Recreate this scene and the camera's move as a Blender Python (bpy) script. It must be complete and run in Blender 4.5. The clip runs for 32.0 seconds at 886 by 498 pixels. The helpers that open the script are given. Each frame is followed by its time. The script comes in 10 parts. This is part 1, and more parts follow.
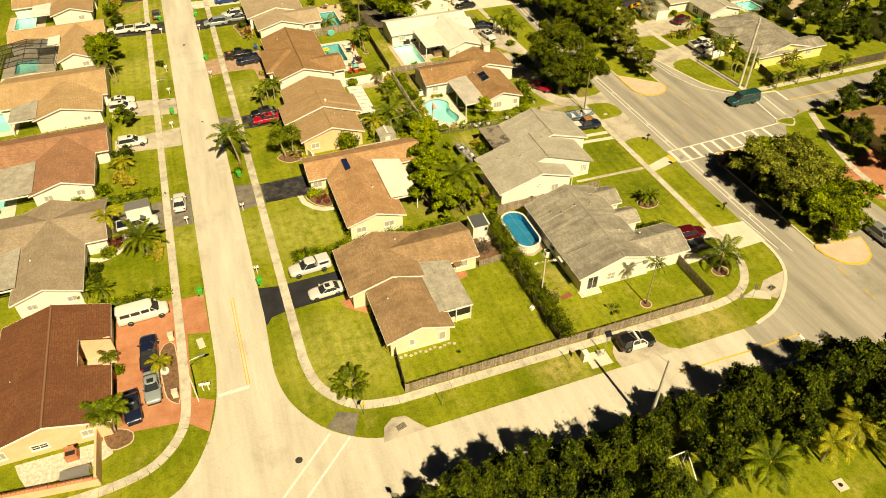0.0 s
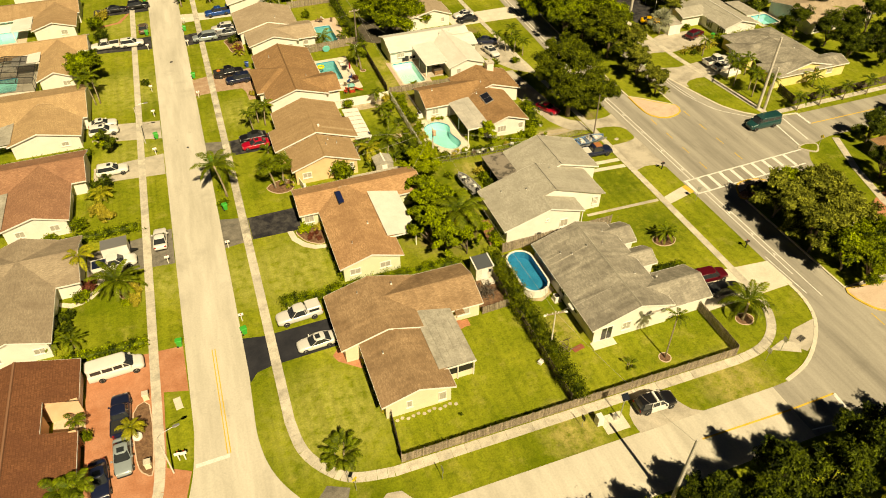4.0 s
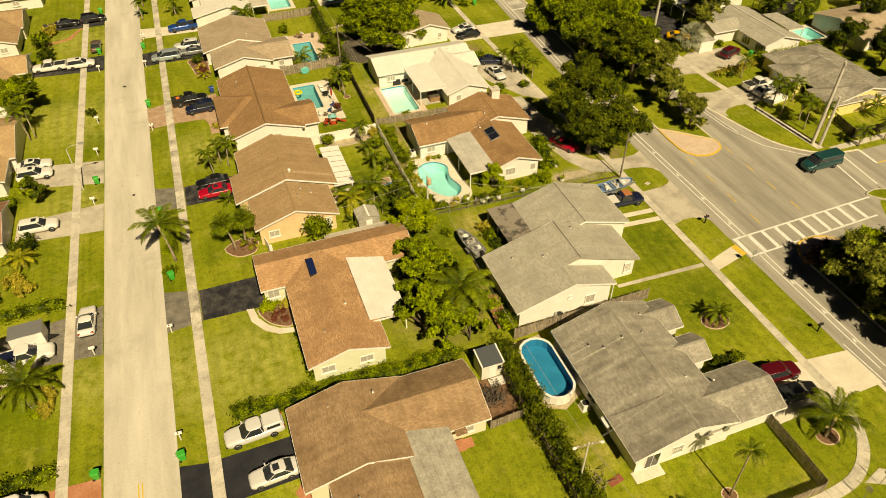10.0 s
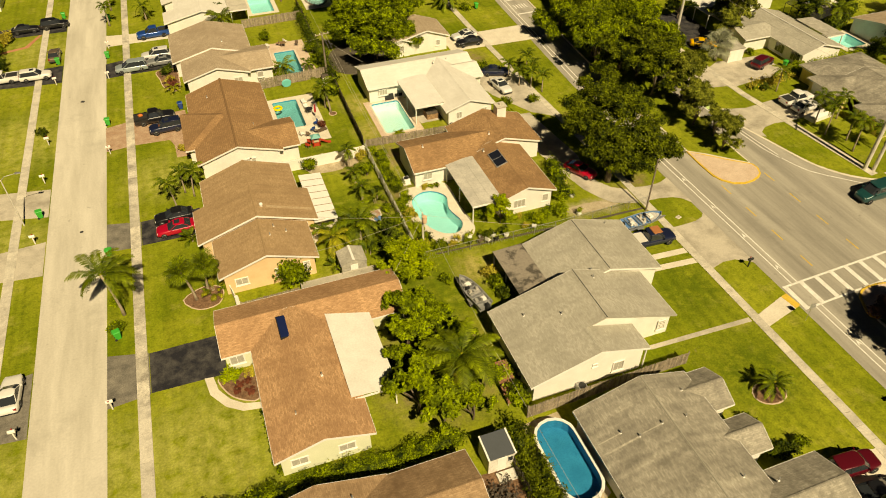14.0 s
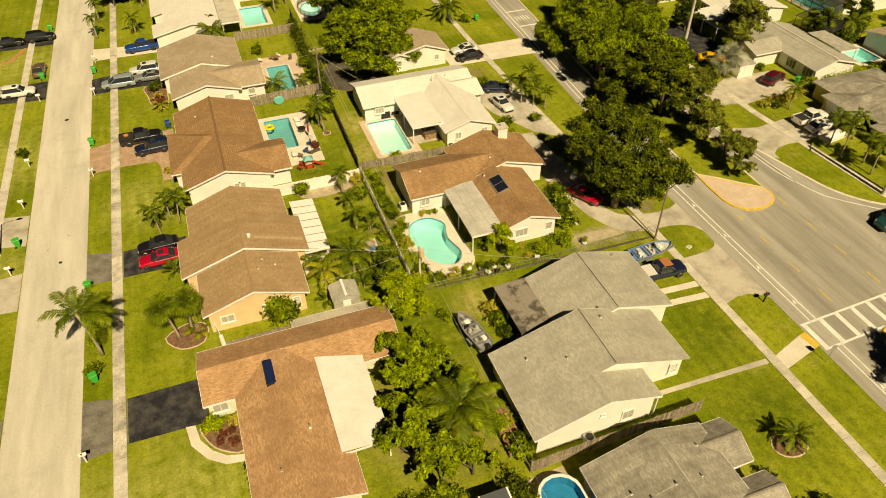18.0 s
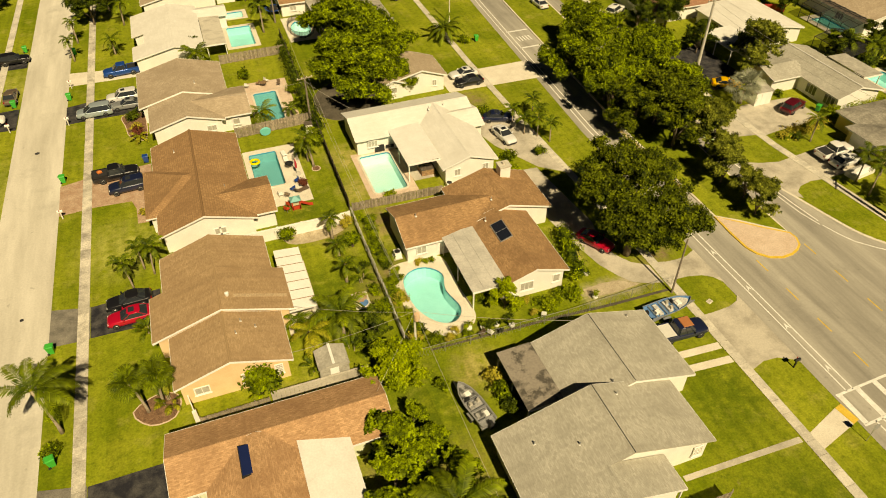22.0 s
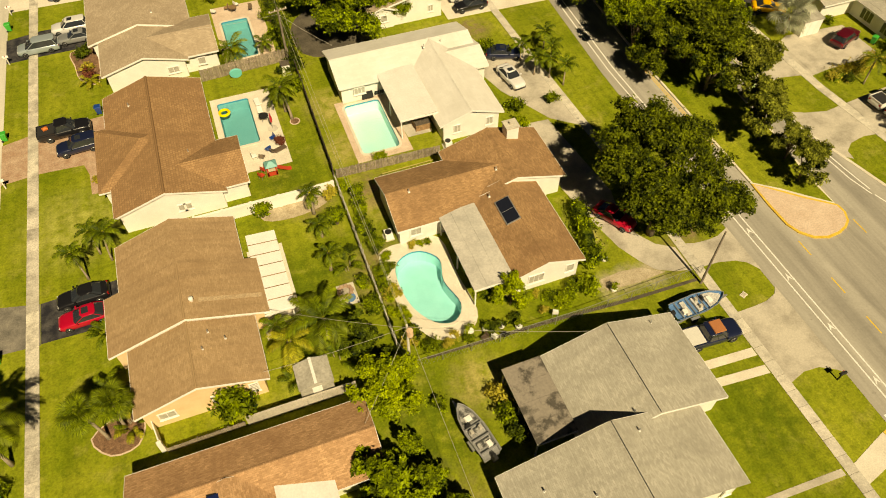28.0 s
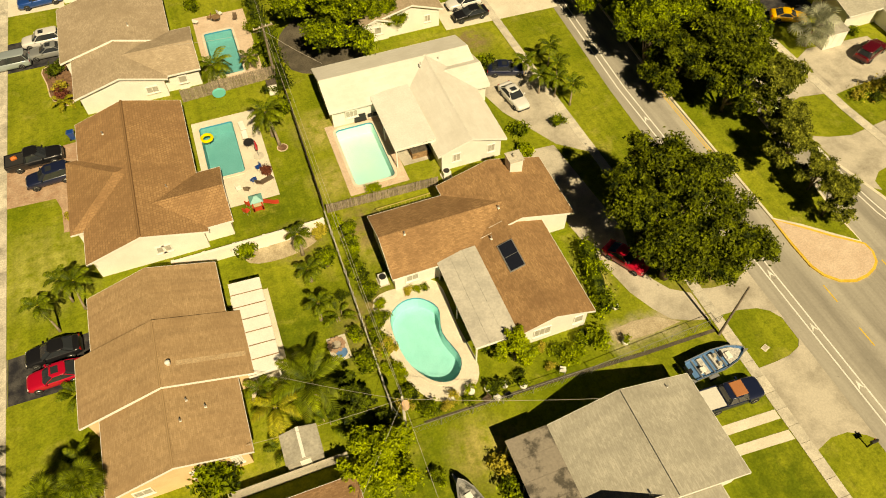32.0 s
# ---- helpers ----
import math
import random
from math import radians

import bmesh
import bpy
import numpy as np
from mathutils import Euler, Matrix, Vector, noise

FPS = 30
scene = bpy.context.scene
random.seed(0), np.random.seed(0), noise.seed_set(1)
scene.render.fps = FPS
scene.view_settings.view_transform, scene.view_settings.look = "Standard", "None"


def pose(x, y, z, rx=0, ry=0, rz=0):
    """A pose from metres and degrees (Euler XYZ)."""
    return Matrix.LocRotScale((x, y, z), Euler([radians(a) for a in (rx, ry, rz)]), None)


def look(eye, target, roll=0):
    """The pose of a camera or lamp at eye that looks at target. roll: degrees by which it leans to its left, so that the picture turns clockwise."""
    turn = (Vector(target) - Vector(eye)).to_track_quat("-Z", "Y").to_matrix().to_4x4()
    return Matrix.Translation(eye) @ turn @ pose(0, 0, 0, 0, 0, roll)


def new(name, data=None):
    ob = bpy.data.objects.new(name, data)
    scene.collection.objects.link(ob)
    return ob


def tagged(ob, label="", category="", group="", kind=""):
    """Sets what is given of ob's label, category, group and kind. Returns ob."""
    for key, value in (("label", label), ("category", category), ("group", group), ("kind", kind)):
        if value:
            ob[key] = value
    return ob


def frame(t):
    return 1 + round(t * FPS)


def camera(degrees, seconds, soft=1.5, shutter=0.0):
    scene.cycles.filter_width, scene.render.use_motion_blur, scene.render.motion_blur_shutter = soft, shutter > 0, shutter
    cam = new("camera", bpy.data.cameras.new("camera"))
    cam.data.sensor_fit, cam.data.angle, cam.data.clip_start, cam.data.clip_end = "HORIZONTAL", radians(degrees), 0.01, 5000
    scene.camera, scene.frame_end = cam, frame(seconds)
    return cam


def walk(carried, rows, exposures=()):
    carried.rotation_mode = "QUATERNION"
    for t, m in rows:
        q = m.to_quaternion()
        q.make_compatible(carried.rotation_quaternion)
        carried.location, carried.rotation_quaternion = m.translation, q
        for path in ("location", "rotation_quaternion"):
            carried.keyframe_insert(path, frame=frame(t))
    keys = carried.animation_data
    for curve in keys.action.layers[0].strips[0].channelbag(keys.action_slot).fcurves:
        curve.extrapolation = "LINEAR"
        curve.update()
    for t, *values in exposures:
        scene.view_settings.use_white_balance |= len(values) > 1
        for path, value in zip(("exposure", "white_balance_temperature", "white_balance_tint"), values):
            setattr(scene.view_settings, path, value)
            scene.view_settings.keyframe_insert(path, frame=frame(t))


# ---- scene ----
cam = camera(65.6, 32.0, soft=1.0)
METRES, EYE, TILT, LEAN, TURN = 80.32, 62.5, 0.0, -0.75, -19.3
ROWS = [
    (0.0, 0.0, 0.0, 0.0, -0.8, -41.49, 0.9),
    (0.5, 0.0004, 0.0088, 0.0003, -0.77, -41.52, 0.92),
    (1.0, 0.0007, 0.02, 0.0004, -0.75, -41.53, 0.93),
    (1.5, 0.0008, 0.0321, 0.0002, -0.72, -41.54, 0.93),
    (2.0, 0.0012, 0.047, 0.0003, -0.72, -41.57, 0.94),
    (2.5, 0.0014, 0.0618, -0.0, -0.71, -41.58, 0.95),
    (3.0, 0.0015, 0.0792, -0.0007, -0.72, -41.59, 0.94),
    (3.5, 0.002, 0.096, -0.0031, -0.7, -41.57, 0.94),
    (5.5, 0.0029, 0.174, -0.0161, -0.76, -41.61, 0.92),
    (6.0, 0.0036, 0.1951, -0.0207, -0.76, -41.62, 0.94),
    (6.5, 0.0041, 0.2153, -0.0263, -0.77, -41.64, 0.94),
    (7.0, 0.0047, 0.2371, -0.0336, -0.78, -41.63, 0.95),
    (7.5, 0.0051, 0.2573, -0.0409, -0.78, -41.63, 0.96),
    (8.0, 0.006, 0.2794, -0.0474, -0.77, -41.64, 0.97),
    (8.5, 0.0062, 0.3001, -0.0539, -0.8, -41.64, 0.98),
    (9.0, 0.0068, 0.3223, -0.0607, -0.81, -41.64, 0.98),
    (9.5, 0.0072, 0.3428, -0.067, -0.83, -41.65, 0.98),
    (10.0, 0.0077, 0.3649, -0.0735, -0.84, -41.66, 0.98),
    (10.5, 0.008, 0.3854, -0.0807, -0.86, -41.65, 0.98),
    (11.0, 0.0089, 0.4076, -0.0886, -0.86, -41.66, 1.0),
    (11.5, 0.0094, 0.4277, -0.0962, -0.86, -41.65, 1.01),
    (12.0, 0.0102, 0.4494, -0.1042, -0.85, -41.65, 1.02),
    (12.5, 0.0105, 0.4692, -0.1118, -0.86, -41.63, 1.02),
    (13.0, 0.011, 0.4901, -0.1201, -0.86, -41.6, 1.02),
    (13.5, 0.0113, 0.5094, -0.1271, -0.87, -41.59, 1.02),
    (14.0, 0.0113, 0.5299, -0.1329, -0.89, -41.62, 1.01),
    (14.5, 0.0121, 0.5432, -0.1349, -0.87, -41.6, 1.01),
    (16.5, 0.014, 0.569, -0.1348, -0.81, -41.58, 1.0),
    (17.0, 0.0143, 0.577, -0.1348, -0.82, -41.57, 1.0),
    (17.5, 0.0148, 0.5866, -0.1348, -0.84, -41.56, 0.99),
    (18.0, 0.0153, 0.5967, -0.1346, -0.84, -41.57, 0.99),
    (18.5, 0.0157, 0.6088, -0.1349, -0.86, -41.58, 0.97),
    (19.0, 0.0161, 0.6206, -0.1354, -0.87, -41.56, 0.97),
    (19.5, 0.0163, 0.6341, -0.1358, -0.89, -41.56, 0.97),
    (20.0, 0.0166, 0.647, -0.1363, -0.91, -41.54, 0.97),
    (20.5, 0.0171, 0.6617, -0.1365, -0.92, -41.54, 0.96),
    (21.0, 0.0174, 0.6756, -0.1367, -0.94, -41.54, 0.97),
    (21.5, 0.0177, 0.691, -0.1366, -0.94, -41.54, 0.96),
    (22.0, 0.0179, 0.7051, -0.1365, -0.96, -41.53, 0.95),
    (22.5, 0.0182, 0.7207, -0.136, -0.98, -41.53, 0.95),
    (23.0, 0.0186, 0.7351, -0.1356, -0.99, -41.53, 0.95),
    (23.5, 0.0191, 0.7506, -0.1353, -1.01, -41.52, 0.96),
    (24.0, 0.0196, 0.7649, -0.1349, -1.01, -41.52, 0.97),
    (24.5, 0.0198, 0.7804, -0.1345, -1.04, -41.51, 0.97),
    (26.5, 0.0223, 0.8372, -0.1338, -1.06, -46.01, 1.0),
    (27.0, 0.0231, 0.8515, -0.1337, -1.05, -47.82, 1.04),
    (27.5, 0.0235, 0.8644, -0.1338, -1.07, -49.49, 1.05),
    (28.0, 0.024, 0.8785, -0.1335, -1.09, -51.31, 1.07),
    (28.5, 0.0245, 0.8918, -0.1328, -1.1, -52.95, 1.09),
    (29.0, 0.0249, 0.9066, -0.1319, -1.13, -53.54, 1.1),
    (29.5, 0.025, 0.9193, -0.1315, -1.17, -53.55, 1.09),
    (30.0, 0.0253, 0.9329, -0.1312, -1.19, -53.53, 1.09),
    (30.5, 0.0256, 0.9456, -0.131, -1.21, -53.51, 1.09),
    (31.0, 0.0259, 0.9592, -0.1308, -1.23, -53.5, 1.08),
    (31.5, 0.0261, 0.9712, -0.1306, -1.26, -53.47, 1.09),
    (32.0, 0.0265, 0.979, -0.1305, -1.26, -53.45, 1.08),
]
walk(cam, [(t, pose(0, 0, EYE, TILT, LEAN, TURN) @ pose(METRES * x, METRES * y, METRES * z, 90 + pitch, roll, yaw)) for t, x, y, z, yaw, pitch, roll in ROWS],
     [(0.0, 0.42, 9000, 9), (4.0, 0.34, 9000, 9), (7.0, 0.21, 9000, 9), (12.0, 0.12, 9000, 9), (24.0, 0.12, 9000, 9), (32.0, 0.20, 9000, 9)])

# ---- world and sun ----
SUN_UP = 48.0
world = bpy.data.worlds.new("sky")
scene.world = world
world.use_nodes = True
wn = world.node_tree.nodes
sky = wn.new("ShaderNodeTexSky")
sky.sky_type = "NISHITA"
sky.sun_disc = False
sky.sun_elevation = radians(SUN_UP)
sky.sun_rotation = radians(177)
world.node_tree.links.new(sky.outputs[0], wn["Background"].inputs[0])
wn["Background"].inputs[1].default_value = 0.05
sky.air_density, sky.dust_density, sky.ozone_density = 0.06, 0.0, 1.0
sun_data = bpy.data.lights.new("sun", "SUN")
sun_data.energy, sun_data.angle, sun_data.color = 5.0, radians(0.5), (1.0, 0.93, 0.74)
sun = new("sun", sun_data)
sun.matrix_world = look((5, -100 * math.cos(radians(SUN_UP)), 100 * math.sin(radians(SUN_UP))), (0, 0, 0))


# ---- materials ----
def mat(name, c1, c2, scale=0.6, rough=0.85, bump=0.0, bscale=8.0, metal=0.0, fine=0.25, rnd=0.0, isle=0.0, coords="world", coat=0.0, trans=0.0, spec=0.3, stretch=None, lo=0.34, hi=0.68):
    """A surface of two colours mixed by a broad noise, with a fine grain on top."""
    m = bpy.data.materials.new(name)
    m.use_nodes = True
    n, l = m.node_tree.nodes, m.node_tree.links
    b = n["Principled BSDF"]
    if coords == "world":
        pos = n.new("ShaderNodeNewGeometry").outputs["Position"]
    else:
        pos = n.new("ShaderNodeTexCoord").outputs["Object"]
    big = n.new("ShaderNodeTexNoise")
    big.inputs["Scale"].default_value, big.inputs["Detail"].default_value = scale, 5
    big.inputs["Roughness"].default_value = 0.65
    if stretch:
        mp = n.new("ShaderNodeMapping")
        mp.inputs["Scale"].default_value = stretch
        l.new(pos, mp.inputs["Vector"])
        l.new(mp.outputs[0], big.inputs["Vector"])
    else:
        l.new(pos, big.inputs["Vector"])
    ramp = n.new("ShaderNodeValToRGB")
    ramp.color_ramp.elements[0].position, ramp.color_ramp.elements[1].position = lo, hi
    ramp.color_ramp.elements[0].color, ramp.color_ramp.elements[1].color = (*c1, 1), (*c2, 1)
    l.new(big.outputs["Fac"], ramp.inputs[0])
    grain = n.new("ShaderNodeTexNoise")
    grain.inputs["Scale"].default_value, grain.inputs["Detail"].default_value = bscale, 3
    l.new(pos, grain.inputs["Vector"])
    mul = n.new("ShaderNodeMapRange")
    mul.inputs["From Min"].default_value, mul.inputs["From Max"].default_value = 0.3, 0.7
    mul.inputs["To Min"].default_value, mul.inputs["To Max"].default_value = 1 - fine, 1 + fine
    l.new(grain.outputs["Fac"], mul.inputs["Value"])
    value = mul.outputs[0]
    for amount, node, out in ((rnd, "ShaderNodeObjectInfo", "Random"), (isle, "ShaderNodeNewGeometry", "Random Per Island")):
        if amount:
            r = n.new(node)
            k = n.new("ShaderNodeMapRange")
            k.inputs["To Min"].default_value, k.inputs["To Max"].default_value = 1 - amount, 1 + amount
            l.new(r.outputs[out], k.inputs["Value"])
            t = n.new("ShaderNodeMath")
            t.operation = "MULTIPLY"
            l.new(value, t.inputs[0])
            l.new(k.outputs[0], t.inputs[1])
            value = t.outputs[0]
    mix = n.new("ShaderNodeVectorMath")
    mix.operation = "SCALE"
    l.new(ramp.outputs[0], mix.inputs[0])
    l.new(value, mix.inputs["Scale"])
    l.new(mix.outputs[0], b.inputs["Base Color"])
    b.inputs["Roughness"].default_value, b.inputs["Metallic"].default_value = rough, metal
    b.inputs["Coat Weight"].default_value = coat
    b.inputs["Specular IOR Level"].default_value = spec
    if bump:
        bp = n.new("ShaderNodeBump")
        bp.inputs["Strength"].default_value, bp.inputs["Distance"].default_value = bump, 0.05
        l.new(grain.outputs["Fac"], bp.inputs["Height"])
        l.new(bp.outputs[0], b.inputs["Normal"])
    if trans:
        tr = n.new("ShaderNodeBsdfTranslucent")
        l.new(mix.outputs[0], tr.inputs[0])
        mx = n.new("ShaderNodeMixShader")
        mx.inputs[0].default_value = trans
        l.new(b.outputs[0], mx.inputs[1])
        l.new(tr.outputs[0], mx.inputs[2])
        l.new(mx.outputs[0], n["Material Output"].inputs[0])
    return m


def shingle(name, c1, c2, stain, row=0.145, width=0.32, gap=0.008, contrast=0.35, stain_scale=0.35, bump=0.3, streak=-0.2, rough=0.9):
    """Courses of shingles or tiles laid along the eaves by the roof's own UVs, with broad stains."""
    m = bpy.data.materials.new(name)
    m.use_nodes = True
    n, l = m.node_tree.nodes, m.node_tree.links
    b = n["Principled BSDF"]
    uv = n.new("ShaderNodeUVMap")
    br = n.new("ShaderNodeTexBrick")
    br.inputs["Scale"].default_value = 1.0
    br.inputs["Brick Width"].default_value, br.inputs["Row Height"].default_value = width, row
    br.inputs["Mortar Size"].default_value, br.inputs["Mortar Smooth"].default_value = gap, 0.3
    spread = 0.10 * min(1.0, rough)
    br.inputs["Color1"].default_value, br.inputs["Color2"].default_value = (*[v * (1 - spread) for v in c1], 1), (*[v * (1 + spread) for v in c2], 1)
    br.inputs["Mortar"].default_value = (*[v * (1 - 0.55 * contrast) for v in c1], 1)
    br.inputs["Bias"].default_value = 0.0
    l.new(uv.outputs[0], br.inputs["Vector"])
    pos = n.new("ShaderNodeNewGeometry").outputs["Position"]
    st = n.new("ShaderNodeTexNoise")
    st.inputs["Scale"].default_value, st.inputs["Detail"].default_value, st.inputs["Roughness"].default_value = stain_scale, 6, 0.7
    l.new(pos, st.inputs["Vector"])
    rp = n.new("ShaderNodeMapRange")
    rp.inputs["From Min"].default_value, rp.inputs["From Max"].default_value = 0.42, 0.72
    l.new(st.outputs["Fac"], rp.inputs["Value"])
    # streaks run down the slope
    mp = n.new("ShaderNodeMapping")
    mp.inputs["Scale"].default_value = (1.6, 0.12, 1)
    l.new(uv.outputs[0], mp.inputs["Vector"])
    sk = n.new("ShaderNodeTexNoise")
    sk.inputs["Scale"].default_value, sk.inputs["Detail"].default_value = 1.0, 4
    l.new(mp.outputs[0], sk.inputs["Vector"])
    fine = n.new("ShaderNodeTexNoise")
    fine.inputs["Scale"].default_value, fine.inputs["Detail"].default_value = 1.0, 4
    shake = n.new("ShaderNodeMapping")
    shake.inputs["Scale"].default_value = (3.4, 8.0, 1)
    l.new(uv.outputs[0], shake.inputs["Vector"])
    l.new(shake.outputs[0], fine.inputs["Vector"])
    mx = n.new("ShaderNodeMix")
    mx.data_type = "RGBA"
    l.new(rp.outputs[0], mx.inputs["Factor"])
    l.new(br.outputs["Color"], mx.inputs["A"])
    mx.inputs["B"].default_value = (*stain, 1)
    add = n.new("ShaderNodeMath")
    add.operation = "MULTIPLY_ADD"
    l.new(sk.outputs["Fac"], add.inputs[0])
    add.inputs[1].default_value, add.inputs[2].default_value = 0.5 + streak, 0.5 - streak * 0.5
    add2 = n.new("ShaderNodeMath")
    add2.operation = "MULTIPLY_ADD"
    l.new(fine.outputs["Fac"], add2.inputs[0])
    add2.inputs[1].default_value = rough * 0.75
    base_level = n.new("ShaderNodeMath")
    base_level.operation = "ADD"
    l.new(add.outputs[0], base_level.inputs[0])
    base_level.inputs[1].default_value = 0.25 - rough * 0.375
    l.new(base_level.outputs[0], add2.inputs[2])
    sc = n.new("ShaderNodeVectorMath")
    sc.operation = "SCALE"
    l.new(mx.outputs["Result"], sc.inputs[0])
    l.new(add2.outputs[0], sc.inputs["Scale"])
    l.new(sc.outputs[0], b.inputs["Base Color"])
    b.inputs["Roughness"].default_value = 0.9
    b.inputs["Specular IOR Level"].default_value = 0.2
    bp = n.new("ShaderNodeBump")
    bp.inputs["Strength"].default_value, bp.inputs["Distance"].default_value = bump, 0.02
    bp.invert = True
    l.new(br.outputs["Fac"], bp.inputs["Height"])
    l.new(bp.outputs[0], b.inputs["Normal"])
    return m


SAND_TONE = (0.42, 0.36, 0.24)
EARTH_TONE, STRAW_TONE, LUSH_TONE, PALE_TONE = (0.24, 0.18, 0.085), (0.38, 0.33, 0.10), (0.100, 0.135, 0.009), (0.345, 0.345, 0.075)


def grass_mat(name):
    """Mown lawn: broad dry and lush patches, tufts, and a fine grain."""
    m = bpy.data.materials.new(name)
    m.use_nodes = True
    n, l = m.node_tree.nodes, m.node_tree.links
    b = n["Principled BSDF"]
    pos = n.new("ShaderNodeNewGeometry").outputs["Position"]

    def noise_at(scale, detail, lo, hi):
        t = n.new("ShaderNodeTexNoise")
        t.inputs["Scale"].default_value, t.inputs["Detail"].default_value, t.inputs["Roughness"].default_value = scale, detail, 0.65
        l.new(pos, t.inputs["Vector"])
        r = n.new("ShaderNodeMapRange")
        r.inputs["From Min"].default_value, r.inputs["From Max"].default_value = lo, hi
        l.new(t.outputs["Fac"], r.inputs["Value"])
        return r.outputs[0], t.outputs["Fac"]

    def blend(fac, a, c):
        x = n.new("ShaderNodeMix")
        x.data_type = "RGBA"
        l.new(fac, x.inputs["Factor"])
        for k, v in (("A", a), ("B", c)):
            if isinstance(v, tuple):
                x.inputs[k].default_value = (*v, 1)
            else:
                l.new(v, x.inputs[k])
        return x.outputs["Result"]

    lush = blend(noise_at(0.09, 3, 0.34, 0.66)[0], (0.135, 0.175, 0.009), (0.272, 0.290, 0.026))
    dry = blend(noise_at(0.33, 6, 0.54, 0.82)[0], lush, (0.37, 0.335, 0.075))
    tuft = blend(noise_at(1.5, 7, 0.47, 0.88)[0], dry, (0.055, 0.090, 0.005))
    bare = blend(noise_at(0.23, 6, 0.67, 0.78)[0], tuft, (0.26, 0.20, 0.10))
    # worn and dry spots in single gardens
    spots = noise_at(0.9, 5, 0.34, 0.60)[0]
    for x, y, r, colour in ((7.2, 77.4, 8.6, PALE_TONE), (-0.4, 78.0, 7.0, PALE_TONE), (6.6, 53.0, 9.0, PALE_TONE), (-11.5, 112.0, 7.0, PALE_TONE), (-8.0, 80.0, 5.0, PALE_TONE), (-11.5, 136.0, 10.0, PALE_TONE), (6.0, 120.5, 6.5, PALE_TONE), (-11.5, 166.0, 8.0, PALE_TONE), (26.8, 104.0, 7.5, LUSH_TONE), (32.8, 88.0, 6.5, LUSH_TONE), (28.5, 79.0, 8.0, EARTH_TONE), (27.2, 121.0, 5.0, LUSH_TONE), (57.0, 79.6, 6.0, LUSH_TONE), (56.5, 68.0, 6.5, LUSH_TONE), (33.8, 104.0, 5.0, EARTH_TONE), (55.5, 138.0, 3.4, EARTH_TONE), (50.0, 42.3, 5.5, STRAW_TONE), (30.0, 43.0, 4.5, STRAW_TONE), (59.0, 96.5, 2.8, EARTH_TONE), (28.8, 115.3, 3.2, EARTH_TONE), (36.0, 113.0, 3.2, STRAW_TONE), (62.5, 98.8, 2.4, EARTH_TONE), (37.5, 90.5, 3.4, STRAW_TONE), (35.6, 56.0, 3.0, STRAW_TONE), (24.6, 62.0, 3.6, LUSH_TONE), (52.4, 95.4, 2.0, SAND_TONE), (54.6, 95.6, 2.0, SAND_TONE), (56.8, 95.3, 2.0, SAND_TONE), (34.6, 129.5, 3.8, STRAW_TONE), (34.2, 122.0, 3.4, STRAW_TONE), (35.4, 115.0, 3.4, EARTH_TONE), (53.0, 101.0, 2.2, STRAW_TONE)):
        d = n.new("ShaderNodeVectorMath")
        d.operation = "DISTANCE"
        l.new(pos, d.inputs[0])
        d.inputs[1].default_value = (x, y, 0)
        near = n.new("ShaderNodeMapRange")
        near.inputs["From Min"].default_value, near.inputs["From Max"].default_value = r, r * 0.35
        l.new(d.outputs["Value"], near.inputs["Value"])
        both = n.new("ShaderNodeMath")
        both.operation = "MULTIPLY"
        l.new(near.outputs[0], both.inputs[0])
        l.new(spots, both.inputs[1])
        bare = blend(both.outputs[0], bare, colour)
    grain_fac, grain = noise_at(5.0, 5, 0.3, 0.7)
    k = n.new("ShaderNodeMapRange")
    k.inputs["To Min"].default_value, k.inputs["To Max"].default_value = 0.74, 1.26
    l.new(grain_fac, k.inputs["Value"])
    # faint mowing lines
    mp = n.new("ShaderNodeMapping")
    mp.inputs["Scale"].default_value = (1.3, 0.06, 1)
    l.new(pos, mp.inputs["Vector"])
    mow = n.new("ShaderNodeTexNoise")
    mow.inputs["Scale"].default_value, mow.inputs["Detail"].default_value = 1.0, 2
    l.new(mp.outputs[0], mow.inputs["Vector"])
    mk = n.new("ShaderNodeMapRange")
    mk.inputs["From Min"].default_value, mk.inputs["From Max"].default_value = 0.35, 0.65
    mk.inputs["To Min"].default_value, mk.inputs["To Max"].default_value = 0.90, 1.10
    l.new(mow.outputs["Fac"], mk.inputs["Value"])
    km = n.new("ShaderNodeMath")
    km.operation = "MULTIPLY"
    l.new(k.outputs[0], km.inputs[0])
    l.new(mk.outputs[0], km.inputs[1])
    s = n.new("ShaderNodeVectorMath")
    s.operation = "SCALE"
    l.new(bare, s.inputs[0])
    l.new(km.outputs[0], s.inputs["Scale"])
    l.new(s.outputs[0], b.inputs["Base Color"])
    b.inputs["Roughness"].default_value, b.inputs["Specular IOR Level"].default_value = 0.95, 0.1
    bp = n.new("ShaderNodeBump")
    bp.inputs["Strength"].default_value, bp.inputs["Distance"].default_value = 0.8, 0.06
    l.new(grain, bp.inputs["Height"])
    l.new(bp.outputs[0], b.inputs["Normal"])
    return m


